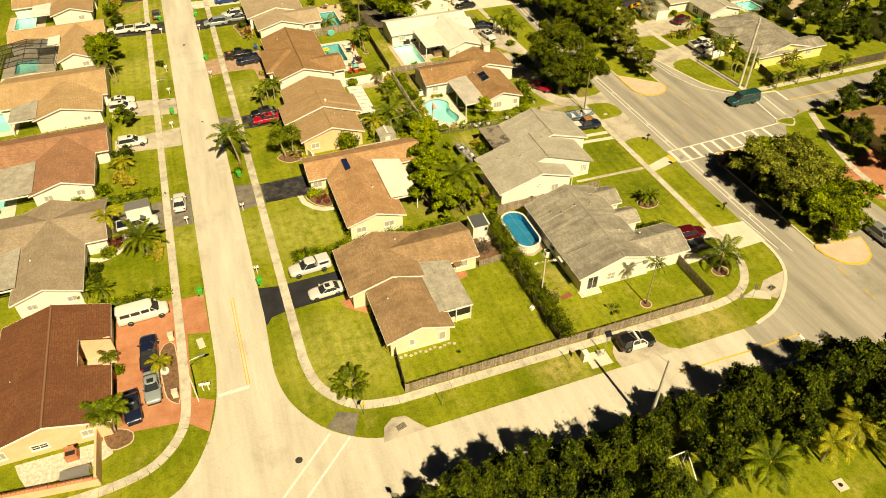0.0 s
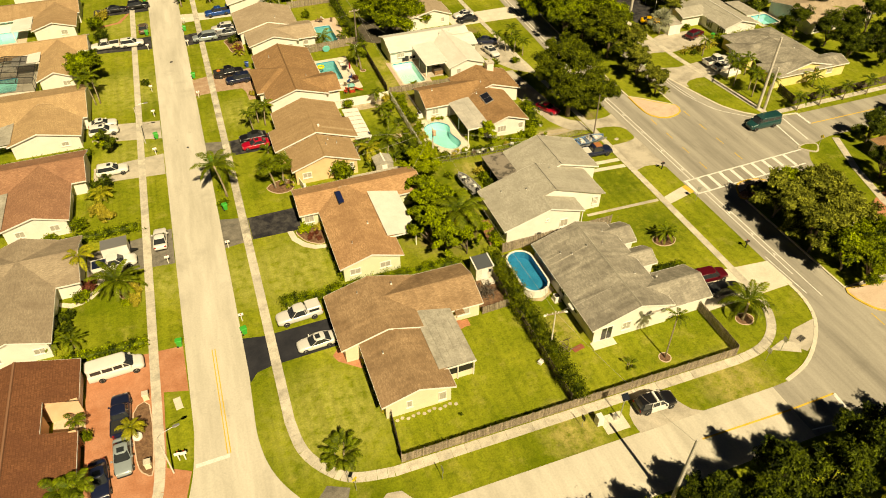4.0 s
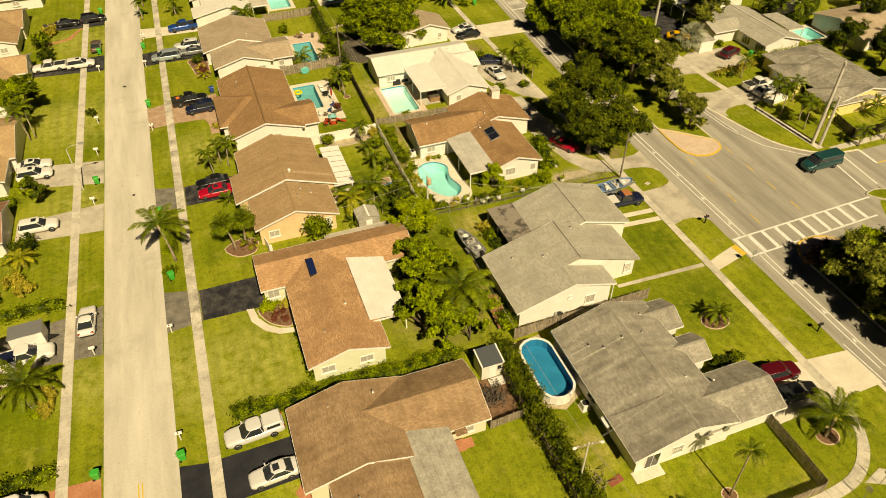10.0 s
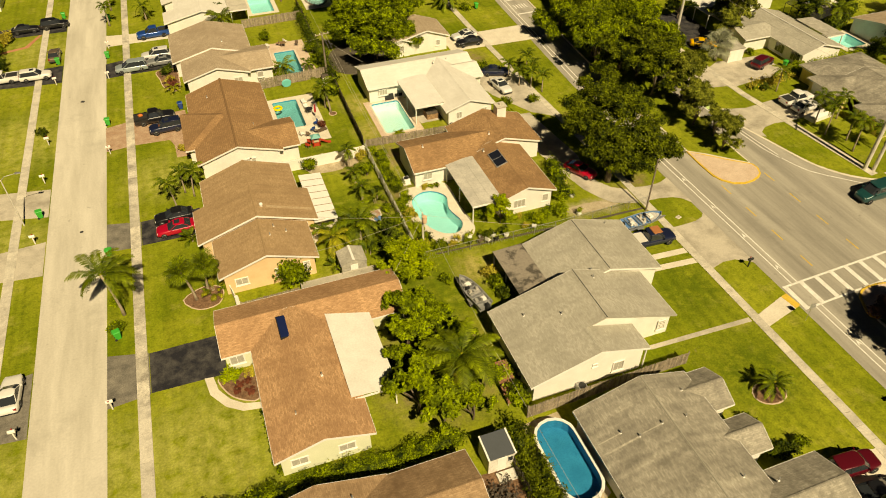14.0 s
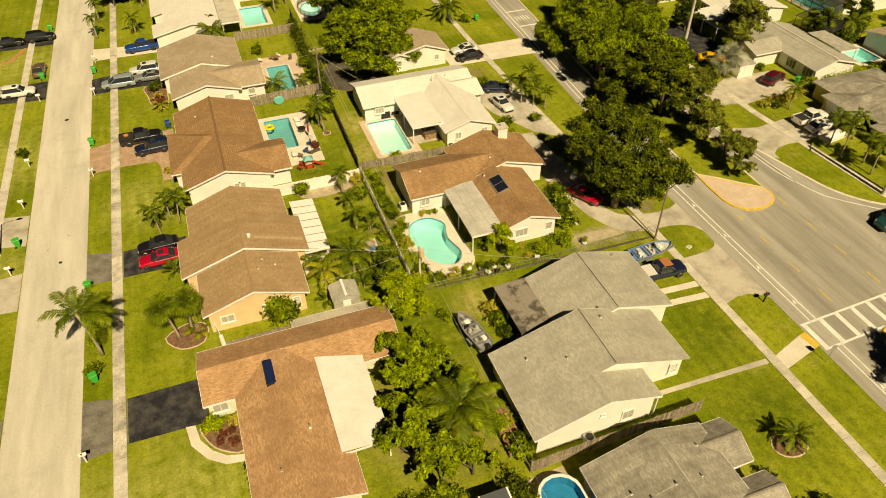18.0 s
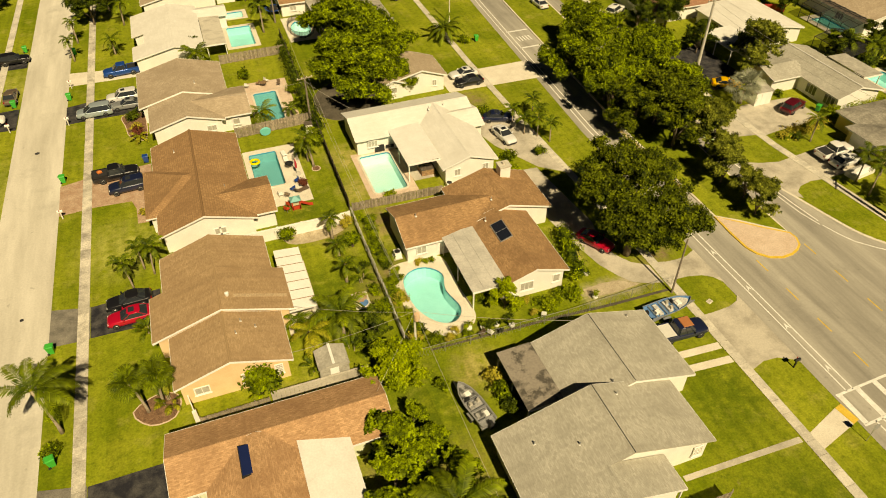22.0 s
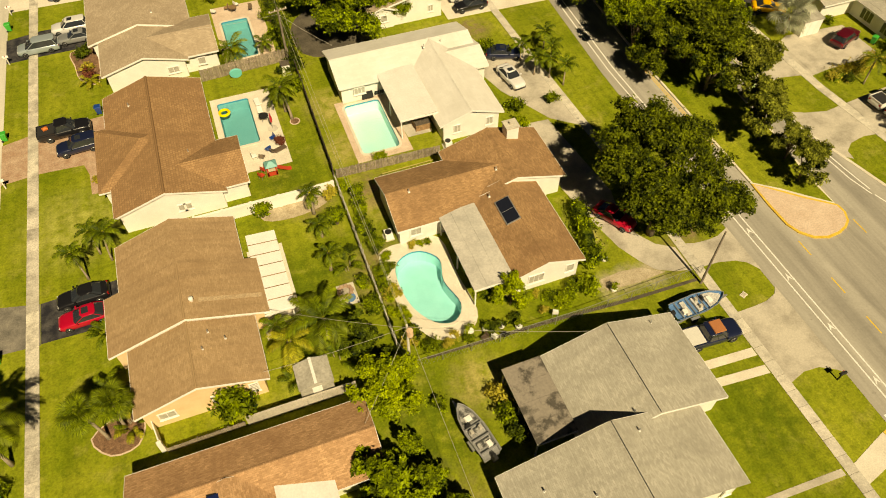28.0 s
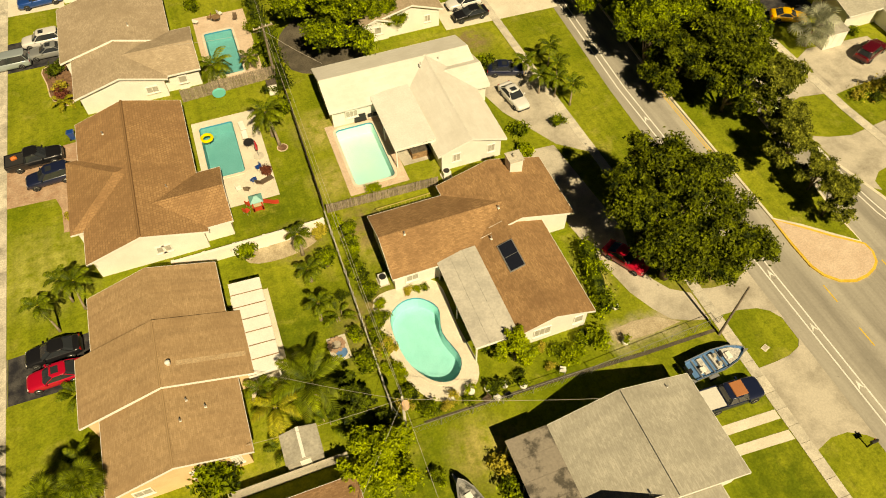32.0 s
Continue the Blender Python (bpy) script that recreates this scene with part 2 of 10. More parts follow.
def water_mat(name, tint):
    m = bpy.data.materials.new(name)
    m.use_nodes = True
    n, l = m.node_tree.nodes, m.node_tree.links
    n.remove(n["Principled BSDF"])
    t = n.new("ShaderNodeBsdfTransparent")
    t.inputs[0].default_value = (*tint, 1)
    g = n.new("ShaderNodeBsdfGlossy")
    g.inputs["Roughness"].default_value = 0.08
    f = n.new("ShaderNodeFresnel")
    f.inputs[0].default_value = 1.33
    w = n.new("ShaderNodeTexNoise")
    w.inputs["Scale"].default_value = 2.5
    bp = n.new("ShaderNodeBump")
    bp.inputs["Strength"].default_value, bp.inputs["Distance"].default_value = 0.3, 0.03
    l.new(n.new("ShaderNodeNewGeometry").outputs["Position"], w.inputs["Vector"])
    l.new(w.outputs["Fac"], bp.inputs["Height"])
    l.new(bp.outputs[0], g.inputs["Normal"])
    x = n.new("ShaderNodeMixShader")
    l.new(f.outputs[0], x.inputs[0])
    l.new(t.outputs[0], x.inputs[1])
    l.new(g.outputs[0], x.inputs[2])
    l.new(x.outputs[0], n["Material Output"].inputs[0])
    return m


def plain(name, c, rough=0.5, metal=0.0, spec=0.5, coat=0.0, fine=0.06):
    return mat(name, [v * 0.94 for v in c], c, 1.5, rough, 0.0, 12, metal, fine, coords="object", coat=coat, spec=spec)


def asphalt(name, c1, c2, dark, stretch, grain=0.06, blot=(0.56, 0.80), crack=0.08):
    """Worn asphalt: long wheel tracks, dark oily blots, hairline cracks and a stony grain."""
    m = mat(name, c1, c2, 0.7, 0.92, 0.1, 5, fine=grain, stretch=stretch, lo=0.32, hi=0.66)
    n, l = m.node_tree.nodes, m.node_tree.links
    b = n["Principled BSDF"]
    under = b.inputs["Base Color"].links[0].from_socket
    pos = n.new("ShaderNodeNewGeometry").outputs["Position"]

    def layer(below, fac, colour):
        x = n.new("ShaderNodeMix")
        x.data_type = "RGBA"
        l.new(fac, x.inputs["Factor"])
        l.new(below, x.inputs["A"])
        x.inputs["B"].default_value = (*colour, 1)
        return x.outputs["Result"]

    def window_of(value, lo, hi, top):
        r = n.new("ShaderNodeMapRange")
        r.inputs["From Min"].default_value, r.inputs["From Max"].default_value, r.inputs["To Max"].default_value = lo, hi, top
        l.new(value, r.inputs["Value"])
        return r.outputs[0]

    spot = n.new("ShaderNodeTexNoise")
    spot.inputs["Scale"].default_value, spot.inputs["Detail"].default_value, spot.inputs["Roughness"].default_value = 0.16, 6, 0.68
    l.new(pos, spot.inputs["Vector"])
    under = layer(under, window_of(spot.outputs["Fac"], *blot, 0.6), dark)
    drip = n.new("ShaderNodeTexNoise")
    drip.inputs["Scale"].default_value, drip.inputs["Detail"].default_value = 0.9, 4
    l.new(pos, drip.inputs["Vector"])
    under = layer(under, window_of(drip.outputs["Fac"], 0.69, 0.76, 0.55), [v * 0.7 for v in dark])
    warp = n.new("ShaderNodeVectorMath")
    warp.operation = "MULTIPLY_ADD"
    l.new(drip.outputs["Color"], warp.inputs[0])
    warp.inputs[1].default_value = (1.6, 1.6, 0)
    l.new(pos, warp.inputs[2])
    cells = n.new("ShaderNodeTexVoronoi")
    cells.feature = "DISTANCE_TO_EDGE"
    cells.inputs["Scale"].default_value = 0.085
    l.new(warp.outputs[0], cells.inputs["Vector"])
    under = layer(under, window_of(cells.outputs["Distance"], 0.0045, 0.0015, crack), [v * 0.6 for v in dark])
    l.new(under, b.inputs["Base Color"])
    return m


GRASS = grass_mat("lawn_grass")
STREET = asphalt("old_pale_asphalt", (0.47, 0.435, 0.355), (0.655, 0.612, 0.515), (0.29, 0.27, 0.215), (0.55, 0.07, 1))
ROADE = asphalt("grey_asphalt", (0.24, 0.222, 0.185), (0.43, 0.40, 0.335), (0.17, 0.157, 0.13), (0.60, 0.045, 1))
SEALED = mat("fresh_seal", (0.016, 0.017, 0.023), (0.034, 0.034, 0.040), 0.5, 0.75, 0.3, 10, fine=0.15)
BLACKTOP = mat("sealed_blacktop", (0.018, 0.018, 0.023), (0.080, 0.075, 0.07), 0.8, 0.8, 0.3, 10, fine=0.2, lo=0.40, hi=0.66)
OLDTOP = mat("worn_blacktop", (0.13, 0.12, 0.10), (0.26, 0.235, 0.19), 0.9, 0.9, 0.3, 10, fine=0.2)
CONC = mat("concrete", (0.38, 0.345, 0.28), (0.58, 0.535, 0.44), 0.8, 0.9, 0.2, 9, fine=0.14, rnd=0.10, lo=0.28, hi=0.54)
CONC_M = mat("mildewed_concrete", (0.29, 0.262, 0.212), (0.56, 0.515, 0.42), 0.55, 0.9, 0.2, 9, fine=0.22, rnd=0.16, lo=0.33, hi=0.56)
CONC_W = mat("pale_concrete", (0.62, 0.56, 0.45), (0.74, 0.68, 0.56), 0.5, 0.85, 0.15, 9, fine=0.1)
CONC_D = mat("stained_concrete", (0.30, 0.268, 0.212), (0.53, 0.48, 0.39), 0.32, 0.9, 0.2, 7, fine=0.10, lo=0.30, hi=0.56)
PAVER = mat("red_pavers", (0.42, 0.17, 0.085), (0.55, 0.26, 0.15), 0.5, 0.85, 0.3, 7, fine=0.14)
PAVER_B = mat("faded_pavers", (0.36, 0.22, 0.14), (0.50, 0.36, 0.25), 0.9, 0.85, 0.3, 6, fine=0.2)
PAVER_P = mat("pink_deck", (0.56, 0.42, 0.31), (0.66, 0.52, 0.40), 0.7, 0.85, 0.2, 7, fine=0.15)
STONEPATIO = mat("flagstone", (0.45, 0.40, 0.33), (0.75, 0.68, 0.58), 2.5, 0.9, 0.3, 6, fine=0.2)
MULCH = mat("mulch", (0.13, 0.07, 0.04), (0.26, 0.15, 0.085), 2.0, 0.95, 0.6, 11, fine=0.35)
# Earth darkened so that its colour carries the deep shade under trees.
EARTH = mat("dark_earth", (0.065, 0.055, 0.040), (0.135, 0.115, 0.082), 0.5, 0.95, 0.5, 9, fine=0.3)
SAND = mat("sandy_soil", (0.34, 0.27, 0.17), (0.52, 0.44, 0.31), 0.8, 0.95, 0.3, 8, fine=0.2)
PAINT_W = mat("white_road_paint", (0.66, 0.64, 0.58), (0.82, 0.80, 0.74), 1.5, 0.8, fine=0.12)
PAINT_Y = mat("yellow_road_paint", (0.62, 0.40, 0.05), (0.75, 0.52, 0.09), 1.5, 0.8, fine=0.12)
PAINT_G = mat("green_lane_paint", (0.45, 0.60, 0.20), (0.55, 0.70, 0.28), 1.5, 0.8, fine=0.12)
WHITE = mat("white_stucco", (0.74, 0.71, 0.64), (0.82, 0.79, 0.72), 0.7, 0.9, 0.15, 10, fine=0.05)
CREAM = mat("cream_stucco", (0.70, 0.62, 0.45), (0.78, 0.70, 0.52), 0.7, 0.9, 0.15, 10, fine=0.05)
PEACH = mat("peach_stucco", (0.72, 0.50, 0.28), (0.80, 0.58, 0.34), 0.7, 0.9, 0.15, 10, fine=0.05)
PALEGREEN = mat("pale_green_stucco", (0.66, 0.68, 0.48), (0.74, 0.75, 0.55), 0.7, 0.9, 0.15, 10, fine=0.05)
YELLOWWALL = mat("yellow_stucco", (0.78, 0.62, 0.25), (0.84, 0.70, 0.32), 0.7, 0.9, 0.15, 10, fine=0.05)
PINKWALL = mat("salmon_stucco", (0.70, 0.46, 0.29), (0.78, 0.55, 0.36), 0.7, 0.9, 0.15, 10, fine=0.05)
TRIM = mat("white_trim", (0.76, 0.74, 0.68), (0.84, 0.82, 0.76), 1.0, 0.6, fine=0.04)
PANELWHITE = mat("white_roof_panel", (0.68, 0.66, 0.60), (0.78, 0.76, 0.70), 0.5, 0.6, 0.05, 6, fine=0.06)
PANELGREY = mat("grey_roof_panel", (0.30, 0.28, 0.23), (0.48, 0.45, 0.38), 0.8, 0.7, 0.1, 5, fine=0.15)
PANELPALE = mat("pale_grey_panel", (0.40, 0.38, 0.335), (0.56, 0.53, 0.465), 0.5, 0.7, 0.05, 5, fine=0.1, lo=0.30, hi=0.60)
PANELLEAF = mat("stained_grey_panel", (0.085, 0.075, 0.06), (0.27, 0.235, 0.19), 0.55, 0.8, 0.1, 5, fine=0.12, lo=0.40, hi=0.50)
METALROOF = mat("rusty_tin", (0.20, 0.09, 0.05), (0.33, 0.16, 0.09), 1.5, 0.7, 0.2, 6, fine=0.25)
GLASS = plain("dark_glass", (0.03, 0.035, 0.04), 0.08, 0, 0.8)
SOLAR = plain("solar_glass", (0.014, 0.017, 0.028), 0.15, 0, 0.7)
SOLAR_B = plain("blue_solar_glass", (0.012, 0.022, 0.085), 0.15, 0, 0.7)
ALU = plain("aluminium", (0.55, 0.55, 0.54), 0.4, 0.7)
BLACKMETAL = plain("dark_metal", (0.03, 0.03, 0.03), 0.5, 0.3)
RUBBER = plain("rubber", (0.02, 0.02, 0.02), 0.85)
WOODGREY = mat("weathered_wood", (0.20, 0.16, 0.115), (0.36, 0.30, 0.22), 3.0, 0.95, 0.2, 12, fine=0.25, rnd=0.25)
WOODBROWN = mat("brown_wood", (0.20, 0.12, 0.06), (0.34, 0.21, 0.11), 3.0, 0.9, 0.2, 12, fine=0.25, rnd=0.25)
WOODDARK = mat("dark_wood", (0.06, 0.05, 0.04), (0.14, 0.11, 0.08), 3.0, 0.95, 0.2, 12, fine=0.25, rnd=0.3)
WHITEWOOD = mat("white_painted_wood", (0.60, 0.57, 0.50), (0.76, 0.73, 0.66), 3.0, 0.8, 0.1, 12, fine=0.1, rnd=0.08)
POLEWOOD = mat("pole_wood", (0.16, 0.13, 0.10), (0.28, 0.23, 0.18), 3.0, 0.95, 0.2, 12, fine=0.2)
POLECONC = mat("pole_concrete", (0.50, 0.46, 0.39), (0.66, 0.62, 0.54), 1.1, 0.9, 0.2, 9, fine=0.16, rnd=0.16, lo=0.26, hi=0.58)
BARK = mat("bark", (0.10, 0.075, 0.05), (0.20, 0.155, 0.11), 4.0, 0.95, 0.5, 12, fine=0.3, coords="object")
PALMBARK = mat("palm_bark", (0.25, 0.20, 0.14), (0.40, 0.33, 0.24), 4.0, 0.95, 0.5, 10, fine=0.2, coords="object")
# Near-black ends of the leaf noise paint the shaded gaps between tufts.
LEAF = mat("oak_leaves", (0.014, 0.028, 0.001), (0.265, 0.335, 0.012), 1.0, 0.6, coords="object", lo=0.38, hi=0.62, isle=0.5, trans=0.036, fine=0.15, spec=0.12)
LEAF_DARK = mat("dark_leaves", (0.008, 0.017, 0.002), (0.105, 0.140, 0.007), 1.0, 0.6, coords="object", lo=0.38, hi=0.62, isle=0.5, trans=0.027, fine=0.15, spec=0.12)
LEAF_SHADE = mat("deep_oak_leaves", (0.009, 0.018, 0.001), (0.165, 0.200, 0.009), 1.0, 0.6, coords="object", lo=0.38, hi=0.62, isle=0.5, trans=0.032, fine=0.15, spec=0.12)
LEAF_PINK = mat("flowering_leaves", (0.06, 0.035, 0.02), (0.24, 0.12, 0.10), 0.8, 0.55, coords="object", isle=0.5, trans=0.036, fine=0.15, spec=0.12)
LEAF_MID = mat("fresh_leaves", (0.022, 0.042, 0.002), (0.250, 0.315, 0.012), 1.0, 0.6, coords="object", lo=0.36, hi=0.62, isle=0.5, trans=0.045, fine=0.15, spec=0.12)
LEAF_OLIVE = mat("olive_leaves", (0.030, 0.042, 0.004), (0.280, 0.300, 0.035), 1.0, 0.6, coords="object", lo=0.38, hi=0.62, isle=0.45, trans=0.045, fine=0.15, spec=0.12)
LEAF_LIME = mat("lime_leaves", (0.12, 0.17, 0.006), (0.36, 0.42, 0.016), 0.8, 0.55, coords="object", isle=0.4, trans=0.045, fine=0.15, spec=0.12)
LEAF_YEL = mat("yellow_leaves", (0.30, 0.26, 0.03), (0.46, 0.38, 0.05), 0.8, 0.55, coords="object", isle=0.3, trans=0.045, fine=0.15, spec=0.12)
LEAF_RED = mat("reddish_leaves", (0.10, 0.03, 0.02), (0.20, 0.06, 0.03), 0.8, 0.55, coords="object", isle=0.3, trans=0.045, fine=0.15, spec=0.12)
FROND = mat("palm_fronds", (0.025, 0.050, 0.003), (0.195, 0.238, 0.012), 0.7, 0.6, coords="object", isle=0.35, rnd=0.3, trans=0.07, fine=0.1, spec=0.15)
FROND_Y = mat("yellowing_fronds", (0.12, 0.15, 0.010), (0.42, 0.38, 0.030), 0.7, 0.6, coords="object", isle=0.3, rnd=0.3, trans=0.12, fine=0.1, spec=0.15)
FROND_G = mat("silvery_fronds", (0.18, 0.20, 0.12), (0.34, 0.35, 0.23), 0.7, 0.45, coords="object", isle=0.3, rnd=0.2, trans=0.10, fine=0.1, spec=0.35)
POOLTILE = mat("pool_plaster", (0.49, 0.735, 0.71), (0.57, 0.81, 0.78), 0.8, 0.7, fine=0.05)
POOLDARK = mat("teal_pool_plaster", (0.20, 0.42, 0.43), (0.26, 0.49, 0.50), 0.8, 0.7, fine=0.05)
POOLPALE = mat("pale_pool_plaster", (0.52, 0.77, 0.74), (0.72, 0.835, 0.775), 0.16, 0.7, fine=0.05)
POOLBLUE = mat("blue_liner", (0.012, 0.225, 0.37), (0.025, 0.30, 0.46), 0.8, 0.7, fine=0.05)
WATER = water_mat("pool_water", (0.50, 0.86, 0.84))
WATERP = water_mat("shallow_water", (0.74, 0.93, 0.89))
WATERB = water_mat("blue_water", (0.45, 0.80, 0.90))
BINGREEN = plain("green_bin_plastic", (0.035, 0.42, 0.055), 0.45)
SCREEN = bpy.data.materials.new("insect_screen")
SCREEN.use_nodes = True
_n = SCREEN.node_tree.nodes
_t, _m = _n.new("ShaderNodeBsdfTransparent"), _n.new("ShaderNodeMixShader")
_m.inputs[0].default_value = 0.55
_n["Principled BSDF"].inputs["Base Color"].default_value = (0.02, 0.02, 0.02, 1)
_n["Principled BSDF"].inputs["Roughness"].default_value = 0.9
SCREEN.node_tree.links.new(_t.outputs[0], _m.inputs[1])
SCREEN.node_tree.links.new(_n["Principled BSDF"].outputs[0], _m.inputs[2])
SCREEN.node_tree.links.new(_m.outputs[0], _n["Material Output"].inputs[0])
WIREGREY = plain("pale_wire", (0.45, 0.42, 0.36), 0.6)
SHINGLES = {
    "brown": shingle("brown_shingles", (0.325, 0.212, 0.120), (0.395, 0.265, 0.155), (0.205, 0.128, 0.070), streak=0.15, rough=0.6),
    "tan": shingle("tan_shingles", (0.42, 0.245, 0.125), (0.52, 0.315, 0.170), (0.33, 0.185, 0.095)),
    "buff": shingle("buff_shingles", (0.375, 0.250, 0.134), (0.430, 0.292, 0.164), (0.310, 0.202, 0.108), streak=0.1, rough=0.5),
    "russet": shingle("russet_shingles", (0.315, 0.185, 0.088), (0.400, 0.240, 0.120), (0.235, 0.134, 0.066), rough=0.7),
    "grey": shingle("grey_shingles", (0.310, 0.285, 0.230), (0.385, 0.355, 0.292), (0.165, 0.150, 0.122), streak=0.5, rough=0.7),
    "lightgrey": shingle("light_grey_shingles", (0.395, 0.372, 0.308), (0.465, 0.438, 0.365), (0.31, 0.29, 0.235), rough=0.55),
    "white": shingle("white_roofing", (0.68, 0.655, 0.59), (0.72, 0.695, 0.63), (0.62, 0.59, 0.52), row=0.3, width=1.0, contrast=0.1, bump=0.15, streak=-0.44, rough=0.10),
    "red": shingle("red_tiles", (0.190, 0.078, 0.038), (0.230, 0.098, 0.050), (0.150, 0.060, 0.032), row=0.26, width=0.24, gap=0.02, bump=0.7, contrast=0.5),
    "tile": shingle("russet_tiles", (0.330, 0.192, 0.092), (0.395, 0.238, 0.118), (0.255, 0.146, 0.072), row=0.26, width=0.30, gap=0.022, contrast=0.5, bump=0.45, rough=0.55),
    "taupe": shingle("taupe_shingles", (0.315, 0.252, 0.180), (0.375, 0.305, 0.222), (0.245, 0.190, 0.135), rough=0.6),
    "rust": shingle("rusty_shingles", (0.330, 0.170, 0.100), (0.400, 0.220, 0.132), (0.255, 0.130, 0.080)),
    "sand": shingle("sandy_shingles", (0.46, 0.31, 0.165), (0.54, 0.375, 0.21), (0.38, 0.25, 0.135), row=0.26, width=0.24, gap=0.025),
    "fawn": shingle("fawn_shingles", (0.395, 0.310, 0.215), (0.460, 0.365, 0.260), (0.320, 0.245, 0.165), rough=0.6),
}


# ---- builders ----
class Build:
    """Collects faces for one mesh; o is the thing's base, which becomes the mesh's origin."""

    def __init__(self, o=(0, 0, 0)):
        self.v, self.f, self.uv, self.o = [], [], {}, o

    def face(self, pts, uv=None):
        k = len(self.v)
        self.v += [tuple(p) for p in pts]
        if uv:
            self.uv[len(self.f)] = uv
        self.f.append(tuple(range(k, k + len(pts))))

    def box(self, x0, x1, y0, y1, z0, z1, taper=0.0):
        k, t = len(self.v), taper
        self.v += [(x0, y0, z0), (x1, y0, z0), (x1, y1, z0), (x0, y1, z0), (x0 + t, y0 + t, z1), (x1 - t, y0 + t, z1), (x1 - t, y1 - t, z1), (x0 + t, y1 - t, z1)]
        self.f += [tuple(k + i for i in q) for q in ((0, 3, 2, 1), (4, 5, 6, 7), (0, 1, 5, 4), (1, 2, 6, 5), (2, 3, 7, 6), (3, 0, 4, 7))]
        return self

    def prism(self, pts, z0, z1, floor=True):
        n, k = len(pts), len(self.v)
        area = sum(a[0] * b[1] - b[0] * a[1] for a, b in zip(pts, pts[1:] + pts[:1]))
        if area < 0:
            pts = pts[::-1]
        self.v += [(x, y, z0) for x, y in pts] + [(x, y, z1) for x, y in pts]
        self.f += [(k + i, k + (i + 1) % n, k + n + (i + 1) % n, k + n + i) for i in range(n)]
        self.f.append(tuple(range(k + n, k + 2 * n)))
        if floor:
            self.f.append(tuple(range(k + n - 1, k - 1, -1)))
        return self

    def tube(self, path, radii, n=6, cap=True):
        path = [Vector(p) for p in path]
        k = len(self.v)
        for i, p in enumerate(path):
            d = (path[min(i + 1, len(path) - 1)] - path[max(i - 1, 0)]).normalized()
            a = d.orthogonal().normalized() if i == 0 else (a - d * a.dot(d)).normalized()
            b = d.cross(a)
            r = radii[i] if isinstance(radii, (list, tuple)) else radii
            self.v += [tuple(p + (a * math.cos(6.2832 * j / n) + b * math.sin(6.2832 * j / n)) * r) for j in range(n)]
        for i in range(len(path) - 1):
            for j in range(n):
                self.f.append((k + i * n + j, k + i * n + (j + 1) % n, k + (i + 1) * n + (j + 1) % n, k + (i + 1) * n + j))
        if cap:
            self.f.append(tuple(k + j for j in range(n))[::-1])
            self.f.append(tuple(k + (len(path) - 1) * n + j for j in range(n)))
        return self

    def loft(self, rings):
        k, n = len(self.v), len(rings[0])
        for r in rings:
            self.v += [tuple(p) for p in r]
        for i in range(len(rings) - 1):
            for j in range(n):
                self.f.append((k + i * n + j, k + i * n + (j + 1) % n, k + (i + 1) * n + (j + 1) % n, k + (i + 1) * n + j))
        self.f.append(tuple(range(k, k + n))[::-1])
        self.f.append(tuple(range(k + (len(rings) - 1) * n, k + len(rings) * n)))
        return self

    def mesh(self, name, material, smooth=False):
        me = bpy.data.meshes.new(name)
        ox, oy, oz = self.o
        me.from_pydata([(x - ox, y - oy, z - oz) for x, y, z in self.v], [], self.f)
        if self.uv:
            lay = me.uv_layers.new(name="UVMap")
            for fi, uvs in self.uv.items():
                for li, c in zip(me.polygons[fi].loop_indices, uvs):
                    lay.data[li].uv = c
        if smooth:
            me.polygons.foreach_set("use_smooth", [True] * len(me.polygons))
        me.materials.append(material)
        me.update()
        return me


def part(name, b, material, parent, label="", smooth=False):
    """One mesh object under a thing or a part. b: a Build, or a mesh made before."""
    me = b.mesh(name, material, smooth) if isinstance(b, Build) else b
    ob = new(name, me)
    ob.parent = parent
    if label:
        ob["label"] = label
    return ob


def base(name, x, y, z=0.0, turn=0.0, **tags):
    ob = new(name)
    ob.empty_display_size = 0.3
    ob.matrix_world = pose(x, y, z, 0, 0, turn)
    return tagged(ob, **tags)


def single(name, b, material, smooth=False, **tags):
    """A thing or piece of the setting that is one mesh."""
    ob = new(name, b.mesh(name, material, smooth))
    ob.location = b.o
    return tagged(ob, **tags)


def ring(cx, cy, rx, ry, n=24, a0=0.0):
    return [(cx + rx * math.cos(6.2832 * i / n + a0), cy + ry * math.sin(6.2832 * i / n + a0)) for i in range(n)]


def smooth_loop(pts, steps=5):
    """A closed loop through the points, rounded."""
    out, n = [], len(pts)
    for i in range(n):
        p0, p1, p2, p3 = (Vector((*pts[(i + k - 1) % n], 0)) for k in range(4))
        for s in range(steps):
            t = s / steps
            q = 0.5 * (2 * p1 + (p2 - p0) * t + (2 * p0 - 5 * p1 + 4 * p2 - p3) * t * t + (3 * p1 - p0 - 3 * p2 + p3) * t ** 3)
            out.append((q.x, q.y))
    return out


def rect(x0, x1, y0, y1, r=0.0):
    if not r:
        return [(x0, y0), (x1, y0), (x1, y1), (x0, y1)]
    out = []
    for cx, cy, a in ((x1 - r, y0 + r, -90), (x1 - r, y1 - r, 0), (x0 + r, y1 - r, 90), (x0 + r, y0 + r, 180)):
        out += [(cx + r * math.cos(radians(a + i * 22.5)), cy + r * math.sin(radians(a + i * 22.5))) for i in range(5)]
    return out


